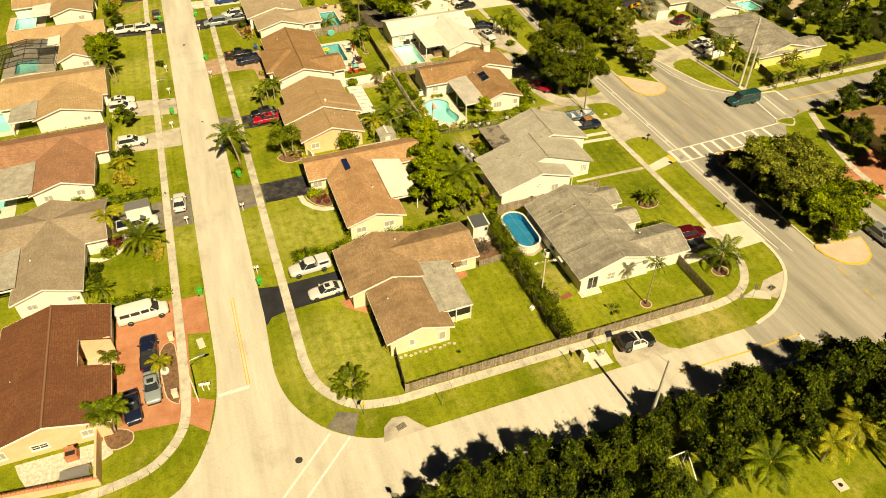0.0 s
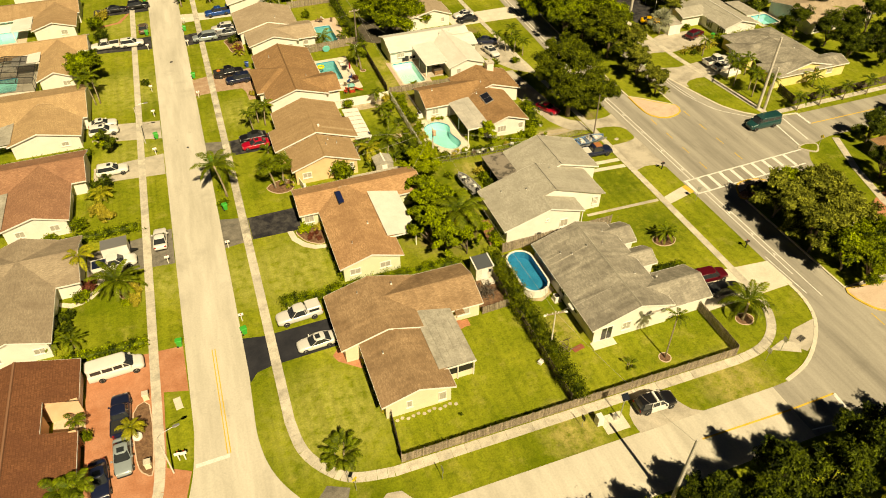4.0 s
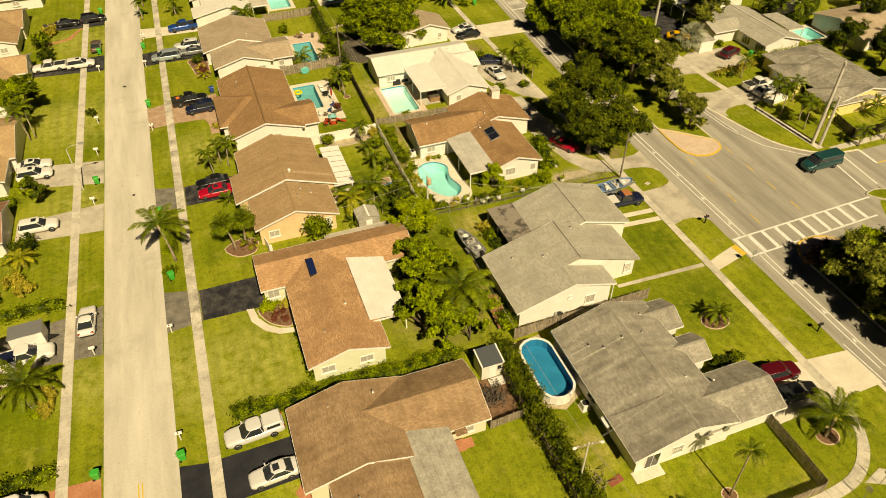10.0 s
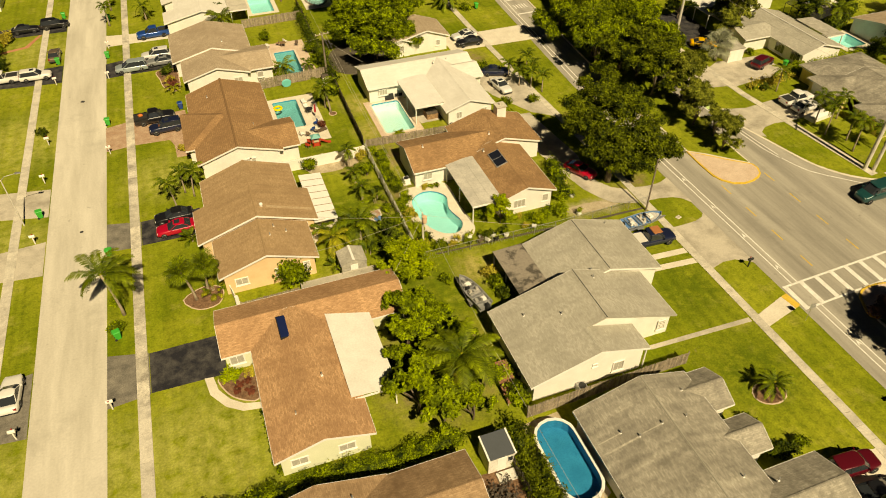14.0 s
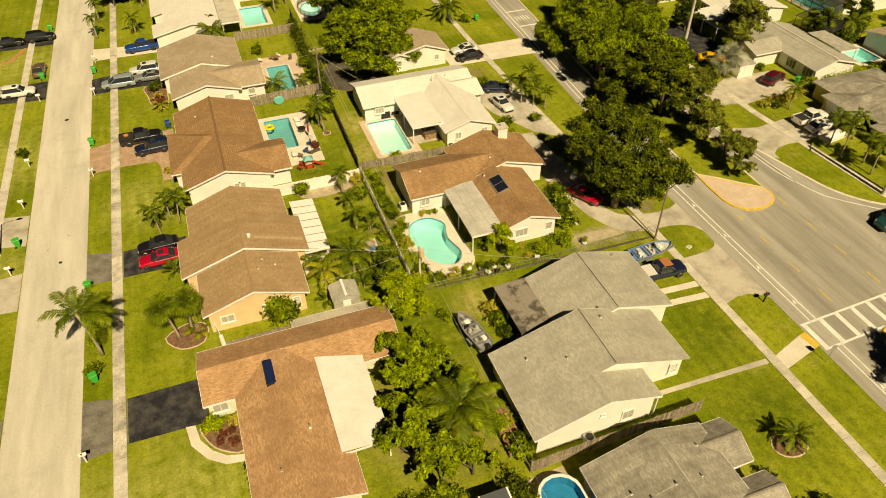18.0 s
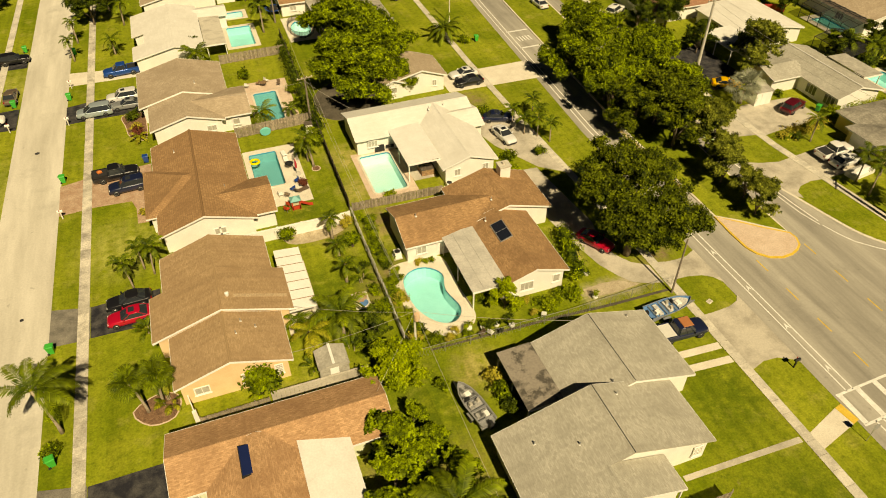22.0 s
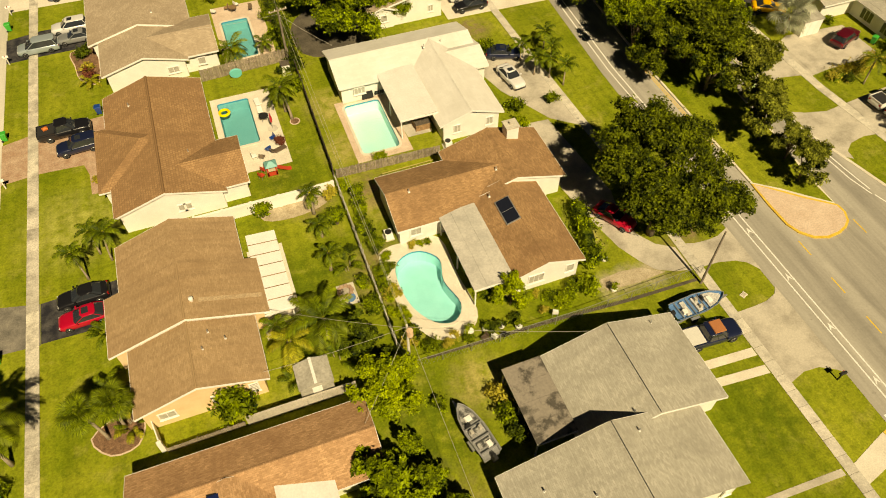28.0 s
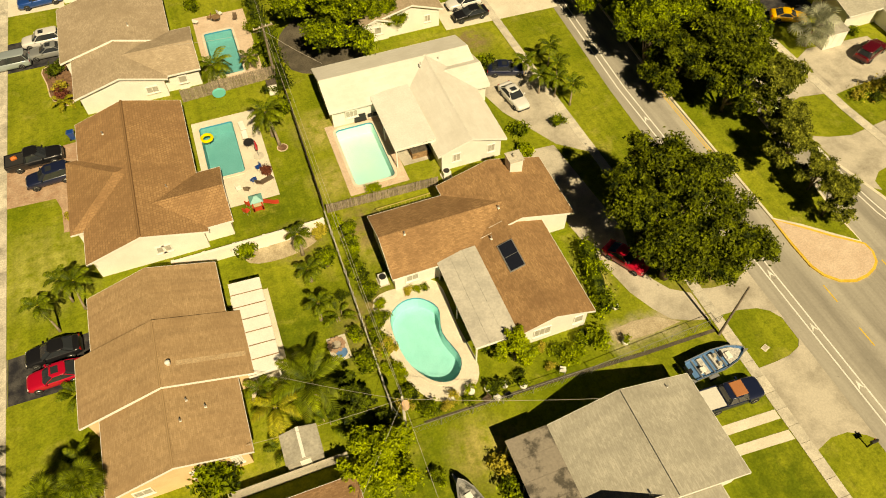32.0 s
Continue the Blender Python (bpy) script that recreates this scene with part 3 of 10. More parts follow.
def grow(pts, d):
    """The loop moved outwards by d."""
    n, out = len(pts), []
    area = sum(a[0] * b[1] - b[0] * a[1] for a, b in zip(pts, pts[1:] + pts[:1]))
    s = 1 if area > 0 else -1
    for i in range(n):
        a, p, c = Vector(pts[i - 1]), Vector(pts[i]), Vector(pts[(i + 1) % n])
        t = (c - a).normalized()
        out.append((p.x + t.y * d * s, p.y - t.x * d * s))
    return out

# ---- ground with the pool basins cut out of it ----
KIDNEY = smooth_loop([(34.3, 103.9), (35.6, 105.4), (37.4, 105.4), (38.7, 103.8), (38.2, 101.3), (38.8, 98.4), (37.6, 96.8), (35.8, 97.4), (34.4, 100.0)], 4)
POOLS = []
POOLS.append((KIDNEY, smooth_loop([(33.6, 106.6), (36.8, 107.0), (39.6, 106.4), (39.7, 101.5), (39.9, 97.2), (38.4, 95.4), (35.4, 95.6), (33.6, 99.0), (33.3, 103.0)], 4), POOLTILE, WATER, CONC_W, "kidney-shaped turquoise pool with a pale concrete deck"))
POOLS.append((rect(36.0, 40.2, 120.2, 128.7, 0.5), rect(35.1, 41.3, 119.1, 129.6), POOLPALE, WATERP, PAVER_P, "rectangular pale turquoise pool with a tan paved deck"))
POOLS.append((rect(22.3, 25.9, 126.3, 134.3, 0.3), rect(21.6, 28.5, 121.9, 135.3), POOLDARK, WATER, CONC_W, "rectangular turquoise pool with a pale deck"))
POOLS.append((rect(25.4, 28.8, 142.3, 150.9, 0.3), rect(24.5, 30.9, 141.0, 154.6), POOLDARK, WATER, PAVER_P, "rectangular green-blue pool with a pink paved deck"))
POOLS.append((rect(24.5, 28.6, 168.4, 176.5, 0.3), rect(23.8, 29.4, 167.6, 177.4), POOLTILE, WATER, CONC_W, "rectangular turquoise pool with a white rim"))
POOLS.append((ring(37.0, 171.8, 1.75, 3.3, 20), rect(34.3, 39.5, 166.8, 177.3), POOLTILE, WATERP, CONC_W, "oval turquoise pool with a pale deck behind a mesh fence"))
POOLS.append((rect(25.0, 28.2, 180.6, 183.4, 0.4), rect(24.4, 28.9, 180.0, 184.2), POOLPALE, WATERP, CONC_W, "small turquoise pool with a white rim"))
POOLS.append((ring(-35.0, 100.4, 1.9, 4.4, 20), rect(-37.8, -31.8, 94.2, 106.0), POOLTILE, WATER, CONC_W, "oval turquoise pool with a pale deck"))
POOLS.append((rect(-38.4, -34.6, 120.5, 127.2, 0.4), rect(-39.6, -33.4, 119.0, 128.4), POOLTILE, WATER, CONC_W, "rectangular turquoise pool behind the house"))
POOLS.append((rect(-36.0, -31.9, 142.6, 148.4, 0.4), rect(-38.2, -28.6, 139.6, 151.0), POOLTILE, WATER, CONC_W, "turquoise pool under a screen cage"))
POOLS.append((rect(-38.0, -33.8, 165.0, 171.2, 0.4), rect(-39.4, -31.8, 163.4, 172.4), POOLTILE, WATER, PAVER_P, "turquoise pool with a pink deck"))
POOLS.append((rect(116.2, 120.4, 118.6, 123.2, 0.4), rect(115.2, 121.6, 117.4, 124.4), POOLTILE, WATER, CONC_W, "green-blue pool beside the grey house"))
POOLS.append((rect(124.2, 127.0, 134.8, 143.2, 0.4), rect(123.0, 128.2, 133.4, 144.6), POOLTILE, WATER, CONC_W, "long turquoise pool with a pale deck"))


def filled(loops, z, name, material):
    """A flat face sheet with holes: the first loop is the rim, the others are holes."""
    bm = bmesh.new()
    for lp in loops:
        vs = [bm.verts.new((x, y, z)) for x, y in lp]
        for i in range(len(vs)):
            bm.edges.new((vs[i], vs[(i + 1) % len(vs)]))
    bmesh.ops.triangle_fill(bm, use_beauty=True, use_dissolve=False, edges=bm.edges[:], normal=(0, 0, 1))
    for f in bm.faces:
        if f.normal.z < 0:
            f.normal_flip()
    me = bpy.data.meshes.new(name)
    bm.to_mesh(me)
    bm.free()
    me.materials.append(material)
    return me


inner = rect(-150, 220, -90, 330)
ground = new("ground", filled([rect(-2500, 2500, -2500, 2500), inner], 0.0, "ground", GRASS))
bm = bmesh.new()
bm.from_mesh(ground.data)
patch = filled([inner] + [p[0] for p in POOLS], 0.0, "patch", GRASS)
bm.from_mesh(patch)
bmesh.ops.remove_doubles(bm, verts=bm.verts[:], dist=0.001)
bm.to_mesh(ground.data)
bm.free()
bpy.data.meshes.remove(patch)
tagged(ground, "mown green and yellowish lawn with dry patches", "ground", kind="structure")


def pool(outline, deck, basin, water, deckmat, label, group="swimming pools"):
    cx, cy = sum(p[0] for p in outline) / len(outline), sum(p[1] for p in outline) / len(outline)
    t = base("swimming_pool", cx, cy, label=label, category="pool", group=group)
    o, n = (cx, cy, 0), len(outline)
    b = Build(o)
    deep = grow(outline, -0.12)
    area = sum(p[0] * q[1] - q[0] * p[1] for p, q in zip(outline, outline[1:] + outline[:1]))
    for i in range(n):
        j = (i + 1) % n
        q = [(*outline[j], 0.03), (*outline[i], 0.03), (*deep[i], -1.3), (*deep[j], -1.3)]
        b.face(q if area > 0 else q[::-1])
    b.face([(*p, -1.3) for p in (deep if area > 0 else deep[::-1])])
    part("basin", b, basin, t)
    w = Build(o)
    w.face([(*p, -0.12) for p in (outline if area > 0 else outline[::-1])])
    wo = part("water", w, water, t, "clear turquoise water")
    wo.visible_shadow = False
    d = bpy.data.meshes.new("deck")
    bm = bmesh.new()
    bm.from_mesh(filled([deck, outline], 0.035, "deck_fill", deckmat))
    bmesh.ops.translate(bm, verts=bm.verts[:], vec=(-cx, -cy, 0))
    bm.to_mesh(d)
    bm.free()
    d.materials.append(deckmat)
    part("deck", d, deckmat, t)
    rim_in, rim_out = outline, grow(outline, 0.28)
    c = Build(o)
    for i in range(n):
        j = (i + 1) % n
        c.face([(*rim_in[i], 0.03), (*rim_in[i], 0.09), (*rim_in[j], 0.09), (*rim_in[j], 0.03)])
        c.face([(*rim_in[i], 0.09), (*rim_out[i], 0.09), (*rim_out[j], 0.09), (*rim_in[j], 0.09)])
        c.face([(*rim_out[i], 0.09), (*rim_out[i], 0.03), (*rim_out[j], 0.03), (*rim_out[j], 0.09)])
    part("coping", c, CONC_W, t, "pale stone coping")
    band, edge = Build(o), grow(outline, -0.015)
    for i in range(n):
        j = (i + 1) % n
        q = [(*edge[j], 0.05), (*edge[i], 0.05), (*edge[i], -0.25), (*edge[j], -0.25)]
        band.face(q if area > 0 else q[::-1])
    part("waterline_tile", band, POOLBLUE, t, "dark blue waterline tiles")
    return t


for spec in POOLS:
    pool(*spec)


# ---- roads ----
def arc(points, n=5):
    """An open curve through the points."""
    out = []
    pts = [points[0]] + list(points) + [points[-1]]
    for i in range(len(points) - 1):
        p0, p1, p2, p3 = (Vector(p) for p in pts[i:i + 4])
        for s in range(n):
            t = s / n
            q = 0.5 * (2 * p1 + (p2 - p0) * t + (2 * p0 - 5 * p1 + 4 * p2 - p3) * t * t + (3 * p1 - p0 - 3 * p2 + p3) * t ** 3)
            out.append((q.x, q.y))
    return out + [tuple(points[-1])]


def slab(name, pts, material, z0=-0.05, z1=0.02, kind="structure", label="", category="", parent=None):
    cx, cy = pts[0]
    b = Build((cx, cy, 0)).prism(pts, z0, z1, floor=False)
    if parent is None:
        return single(name, b, material, label=label, category=category, kind=kind)
    b.o = tuple(parent.location)
    return part(name, b, material, parent, label)


road_w = slab("road_west", [(-7.4, 330), *arc([(-7.4, 56), (-7.8, 52), (-8.5, 48.8), (-9.6, 45.9), (-11.2, 43.2), (-13.4, 41.3), (-18, 40.3)], 5), (-150, 40.2), (-150, 33.4), (53.3, 33.4), (53.3, 40.1),
                            *arc([(14.5, 40.1), (12.5, 40.15), (8.4, 40.5), (5.5, 41.6), (2.7, 43.7), (0.6, 46.6), (-0.65, 49.6), (-1.2, 53.2), (-1.1, 57.5), (-0.9, 62.0)], 5), (-0.9, 330)], STREET,
              label="pale worn asphalt street with faint tyre tracks", category="road")


def bend(y):
    return max(0.0, y - 120) * 0.055


road_e = slab("road_east", [(66, -90), (66, 27), (64.5, 31), (61, 33.2), (53.3, 33.4), (53.3, 40.1), (55.4, 40.2), (57.2, 40.6), (58.9, 41.3), (60.6, 42.3), (62.2, 43.5), (63.7, 44.9), (65.0, 46.5), (65.9, 48.2), (66.3, 49.8), (66.4, 52.0), (66.5, 100), (66.7, 110), (67.0, 124),
                            (67.0 + bend(176), 176), (67.0 + bend(330), 330), (85.0 + bend(330), 330), (83.4 + bend(176), 176), (83.2, 124), *arc([(83.2, 106), (84.6, 100.5), (85.3, 97), (86.4, 93), (88.8, 89.5), (92.5, 87.2), (96, 86.4)], 4), (220, 86.8),
                            (220, 79.0), *arc([(97, 78.8), (92.5, 77.6), (89.5, 75.0), (88, 71), (87.5, 64)], 4), (87.5, -90)], ROADE,
              label="grey asphalt two-way road with a turning lane", category="road")



def mark(pts, material=PAINT_W, road=road_e, name="road_marking", z=0.026):
    return slab(name, pts, material, 0.0, z, parent=road)


def bar(x0, y0, x1, y1, w=0.14, material=PAINT_W, road=road_e, z=0.026):
    d = Vector((x1 - x0, y1 - y0)).normalized() * (w / 2)
    return mark([(x0 + d.y, y0 - d.x), (x1 + d.y, y1 - d.x), (x1 - d.y, y1 + d.x), (x0 - d.y, y0 + d.x)], material, road, z=z)


# west street: stop bar, yellow centre lines, crosswalk
bar(-7.6, 52.0, -4.2, 52.1, 0.45, road=road_w)
for dx in (-0.16, 0.16):
    bar(-4.25 + dx, 52.4, -4.3 + dx, 67.0, 0.11, PAINT_Y, road_w, 0.0258)
bar(-4.2, 36.3, 2.9, 43.0, 0.26, road=road_w)
bar(-1.9, 35.6, 4.8, 41.9, 0.26, road=road_w)
bar(42.0, 37.2, 53.2, 37.0, 0.2, PAINT_Y, road_w)
bar(53.4, 37.0, 59.0, 37.1, 0.2, PAINT_Y)
bar(59.0, 37.1, 58.6, 33.6, 0.4)
bar(53.4, 34.2, 58.6, 33.6, 0.14)
# bike lane lines along the west side
for x in (68.0, 68.75):
    bar(x, 49.5 if x > 68.5 else 54, x, 72.9)
    bar(x, 76.3, x, 124.0)
    bar(x, 124.0, x + bend(200), 200.0)
for y in (57.5, 62.0, 67.0, 78.6, 84.2, 90.0, 96.0, 102.0, 110, 118):
    mark([(68.1, y), (68.4, y + 0.9), (68.68, y), (68.4, y + 0.35)])
# zebra crossing
bar(66.7, 76.2, 89.6, 77.15, 0.25)
bar(66.7, 72.85, 87.6, 73.75, 0.25)
for i in range(10):
    x = 66.75 + i * 2.1
    k = (x - 66.7) * 0.042
    mark([(x, 72.95 + k), (x + 0.55, 72.97 + k), (x + 0.55, 76.1 + k), (x, 76.08 + k)])
# lane dashes
for x, ys in ((72.1, (77.8, 82.5, 87.1, 91.8)), (79.0, (78.2, 82.9, 87.5, 92.2))):
    for y in ys:
        bar(x, y, x, y + 1.9, 0.13, PAINT_Y)
for line in (((81.9, 124.0), (81.9, 109.6), (82.2, 106.2), (82.3, 103.1), (82.6, 98.8), (83.2, 96.2)), ((83.0, 109.2), (83.05, 106.8), (82.85, 103.5), (83.1, 100.2), (83.5, 96.8)),
             ((83.4, 96.0), (84.0, 94.0), (84.7, 92.4), (86.1, 90.8), (88.7, 88.3), (91.2, 86.2))):
    for a, c in zip(line, line[1:]):
        bar(*a, *c, 0.14)
mark([(82.05, 110), (83.0, 110), (83.0, 118), (82.05, 118)], PAINT_G)
mark([(82.2, 107.4), (82.6, 108.4), (83.0, 107.4), (82.6, 107.8)])
for x in (72.0, 72.28):
    bar(x, 108.2, x + 0.1, 124.0, 0.11, PAINT_Y)
for y in (46.5, 51, 40):
    bar(72.2, y - 8, 72.2, y - 6, 0.13, PAINT_Y)
bar(91.3, 86.2, 90.3, 78.3, 0.25)
bar(93.6, 86.0, 92.9, 79.1, 0.25)
bar(97.0, 86.6, 96.8, 83.0, 0.4)
bar(97.0, 83.0, 112, 83.0, 0.2, PAINT_Y)
bar(66.9, 58.0, 67.2, 50.5, 0.14)
# wide bars across the far lane
for y in (151.0, 157.5):
    bar(68.4 + bend(y), y, 72.4 + bend(y), y, 0.4)
for i in range(5):
    bar(69.4 + i * 0.55 + bend(154), 153.4, 69.4 + i * 0.55 + bend(154), 155.2, 0.22)


def island(pts, fill, label, kerb=PAINT_Y, h=0.15):
    cx, cy = sum(p[0] for p in pts) / len(pts), sum(p[1] for p in pts) / len(pts)
    t = base("traffic_island", cx, cy, label=label, category="island", kind="structure")
    part("kerb", Build((cx, cy, 0)).prism(pts, 0.0, h), kerb, t, "painted kerb")
    part("surface", Build((cx, cy, 0)).prism(grow(pts, -0.25), 0.02, h + 0.012), fill, t)
    return t


nose = [(78.85, 96.1), (78.9, 95.1), (78.4, 94.0), (77.6, 93.4), (76.5, 93.0), (75.1, 92.9), (73.7, 93.4), (72.7, 94.5), (72.25, 95.8)]
island([(72.4, 101.7), (72.2, 98.4)] + nose[::-1] + [(78.7, 96.3), (76.5, 98.1), (74.6, 99.9)], PAVER_P, "pink paved traffic island with a yellow kerb")
island([(72.4, 101.72), (74.6, 99.92), (76.5, 98.12), (78.65, 96.35), (78.8, 99.0), (79.0, 102.0), (79.6, 107.0), (80.6, 124), (80.8 + bend(176), 176), (81.5 + bend(300), 300), (73.2 + bend(300), 300), (72.8 + bend(176), 176), (72.6, 124)], GRASS, "grassed road median with trees", CONC_W)
island(smooth_loop([(72.4, 49.5), (73.0, 45.6), (75.5, 44.2), (78.2, 45.2), (79.3, 49.5)], 4)[:-4], PAVER_P, "pink paved median nose with a yellow kerb")
island(smooth_loop([(72.6, 69.2), (72.8, 71.6), (74.0, 72.9), (75.8, 73.2), (77.6, 72.9), (79.3, 71.4), (79.6, 69.2)], 4)[:-4], PAVER_P, "purplish paved median nose with a worn yellow kerb")
island([(72.4, 69.1), (72.3, 49.7), (79.3, 49.7), (79.8, 69.1)], GRASS, "grassed road median under dense trees", CONC_W)
island(smooth_loop([(89.5, 77.6), (91.5, 78.2), (93.2, 77.4), (91.5, 75.6)], 4), GRASS, "small grassed corner island", CONC)

# driveways, aprons and paved yards
DRIVES = []
DRIVES.append(("driveway", [(-0.9, 67.5), (1.6, 67.0), (9.7, 67.2), (9.6, 62.6), (1.7, 62.2), (0.0, 61.8), (-0.9, 60.6)], SEALED, "freshly sealed black asphalt driveway"))
DRIVES.append(("driveway", [(2.95, 90.3), (9.8, 90.4), (9.8, 85.2), (2.95, 85.3)], BLACKTOP, "patched black asphalt driveway"))
DRIVES.append(("apron", [(-0.9, 91.3), (2.9, 90.4), (2.9, 85.2), (-0.9, 84.8)], OLDTOP, "worn grey asphalt apron"))
DRIVES.append(("driveway", [(2.95, 111.8), (9.8, 112.2), (9.8, 107.2), (2.95, 107.3)], BLACKTOP, "dark asphalt driveway"))
DRIVES.append(("apron", [(-0.9, 112.7), (2.9, 111.8), (2.9, 107.2), (-0.9, 107.4)], OLDTOP, "worn grey asphalt apron"))
DRIVES.append(("driveway", [(-1.0, 135.6), (3, 136.6), (10.0, 137.0), (10.0, 129.2), (3, 129.6), (-0.9, 129.2)], PAVER_B, "faded red paver driveway"))
DRIVES.append(("driveway", [(-1.0, 156.6), (3, 157.4), (10.0, 157.4), (10.0, 151.6), (3, 151.6), (-0.9, 151.4)], BLACKTOP, "dark asphalt driveway"))
DRIVES.append(("driveway", [(-1.0, 168.0), (3, 167.4), (9.6, 167.0), (9.6, 163.2), (3, 163.4), (-0.9, 163.4)], CONC_W, "pale concrete driveway"))
DRIVES.append(("driveway", [(-18.2, 69.2), (-7.6, 68.8), (-7.5, 61.9), (-10.1, 62.6), (-10.3, 52.8), (-8.0, 51.6), (-9.0, 47.6), (-11.4, 49.8), (-18.2, 50.6)], PAVER, "red brick paver driveway"))
DRIVES.append(("driveway", [(-18.5, 89.9), (-7.5, 91.6), (-7.5, 84.0), (-18.5, 85.0)], OLDTOP, "worn grey asphalt driveway"))
DRIVES.append(("driveway", [(-18.0, 111.0), (-7.5, 111.8), (-7.5, 105.8), (-18.0, 106.8)], CONC_D, "stained concrete driveway"))
DRIVES.append(("driveway", [(-18.4, 124.6), (-7.5, 122.6), (-7.5, 116.7), (-18.4, 119.2)], CONC_D, "worn pale concrete driveway with patches"))
DRIVES.append(("driveway", [(-19.0, 158.0), (-7.5, 158.6), (-7.5, 152.4), (-19.0, 153.8)], BLACKTOP, "dark asphalt driveway"))
DRIVES.append(("driveway", [(-19.0, 177.0), (-7.5, 177.4), (-7.5, 172.6), (-19.0, 172.8)], BLACKTOP, "dark asphalt driveway"))
DRIVES.append(("driveway", [(53.5, 58.4), (66.6, 57.2), (66.8, 52.6), (61.0, 52.4), (53.5, 52.2)], CONC_W, "pale concrete driveway"))
DRIVES.append(("driveway", [(54.6, 85.65), (60.6, 85.3), (60.6, 84.5), (54.6, 84.85)], CONC_W, "pale concrete wheel strip"))
DRIVES.append(("driveway", [(54.6, 83.95), (60.6, 83.5), (60.6, 82.7), (54.6, 83.15)], CONC_W, "pale concrete wheel strip"))
DRIVES.append(("apron", [(61.6, 88.8), (63.2, 88.8), (64.8, 88.9), (66.0, 89.3), (66.6, 90.0), (66.6, 80.4), (66.0, 81.0), (64.8, 81.7), (63.3, 81.8), (61.6, 81.3)], CONC_D, "stained grey concrete apron"))
DRIVES.append(("apron", [(61.55, 97.3), (62.6, 97.0), (63.9, 96.9), (65.2, 97.0), (66.6, 97.6), (66.6, 92.0), (65.9, 93.2), (65.0, 93.8), (63.4, 94.2), (61.55, 94.3)], CONC_D, "stained concrete apron with sand"))
DRIVES.append(("sandy_drive", [(54.4, 118.6), (57.2, 118.4), (57.8, 112), (58.4, 106), (57.4, 102.0), (58.0, 99.8), (58.9, 98.3), (60.5, 97.2), (60.5, 94.3), (58.8, 94.8), (57.4, 95.5), (56.4, 97.0), (55.4, 99.2), (54.8, 102.1), (54.3, 104.8), (53.8, 108.0), (53.8, 113)], CONC_D, "grey sandy concrete drive"))
DRIVES.append(("driveway", [(52.0, 134.0), (57.0, 133.8), (60.4, 130.0), (60.5, 116.0), (57.5, 118.5), (54.2, 125.0), (53.2, 129.0)], CONC_D, "curved grey concrete driveway"))
DRIVES.append(("driveway", [(53.6, 146.6), (69.0, 146.6), (68.6, 140.6), (53.6, 141.0)], CONC_W, "pale concrete driveway"))
DRIVES.append(("driveway", [(101.0, 121.6), (92.6, 122.2), (90.0, 120.9), (86.0, 121.2), (83.4, 121.0), (83.3, 113.0), (83.7, 114.2), (84.6, 115.0), (86.4, 115.4), (89.0, 114.9), (90.4, 114.3), (92.4, 114.6), (101.0, 115.0)], CONC_D, "stained grey concrete driveway"))
DRIVES.append(("driveway", [(83.3, 109.9), (85.2, 109.0), (87.6, 108.4), (90.2, 108.7), (98.0, 109.6), (98.0, 103.6), (91.0, 103.2), (88.5, 103.5), (86.5, 103.1), (85.3, 102.2), (85.1, 101.0), (84.4, 101.6), (83.4, 106.0)], CONC_D, "grey concrete driveway"))
DRIVES.append(("driveway", [(91.0, 63.0), (100.0, 66.0), (101.0, 58.0), (90.0, 54.0), (87.6, 55.5), (87.6, 61.0)], PAVER, "red paver driveway"))
# The black surface here also deepens the tree shade by colour.
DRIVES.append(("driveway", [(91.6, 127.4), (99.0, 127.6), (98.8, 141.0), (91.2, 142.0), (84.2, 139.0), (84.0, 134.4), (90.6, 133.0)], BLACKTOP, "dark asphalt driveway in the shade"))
DRIVES.append(("parking_bay", [(36.4, 40.0), (36.3, 41.2), (36.5, 42.4), (37.4, 43.6), (39.0, 43.9), (41.0, 43.7), (42.0, 43.0), (42.5, 41.8), (43.2, 40.7), (44.4, 40.0)], CONC_D, "pale concrete parking bay"))
DRIVES.append(("drain_apron", [(7.9, 40.0), (8.5, 41.8), (9.6, 42.6), (11.0, 42.4), (11.8, 41.3), (12.8, 40.1)], CONC_D, "stained concrete drain apron"))
DRIVES.append(("drain_apron", [(59.2, 44.6), (61.2, 46.2), (65.0, 46.8), (62.4, 43.8), (60.6, 42.9)], CONC_D, "concrete drain apron"))
DRIVES.append(("ramp", [(2.7, 43.8), (4.3, 45.4), (6.4, 44.4), (5.2, 41.8)], OLDTOP, "dark asphalt crossing ramp"))
DRIVES.append(("ramp", [(61.6, 73.9), (65.6, 75.2), (65.9, 73.3), (61.6, 72.2)], CONC_W, "pale concrete crossing ramp"))
DRIVES.append(("ramp_tiles", [(65.62, 75.2), (66.45, 75.4), (66.7, 73.5), (65.92, 73.3)], PAINT_Y, "yellow tactile ramp plate"))
DRIVES.append(("footpath", [(48.9, 73.75), (48.9, 74.25), (60.5, 73.95), (60.5, 73.4)], CONC_D, "old stained concrete footpath"))
DRIVES.append(("footpath", [(7.7, 85.3), (8.0, 83.2), (9.2, 81.4), (10.6, 80.4), (12.3, 80.1), (12.3, 80.8), (10.8, 81.2), (9.7, 82.1), (8.8, 83.5), (8.5, 85.2)], CONC_W, "curved pale concrete footpath"))
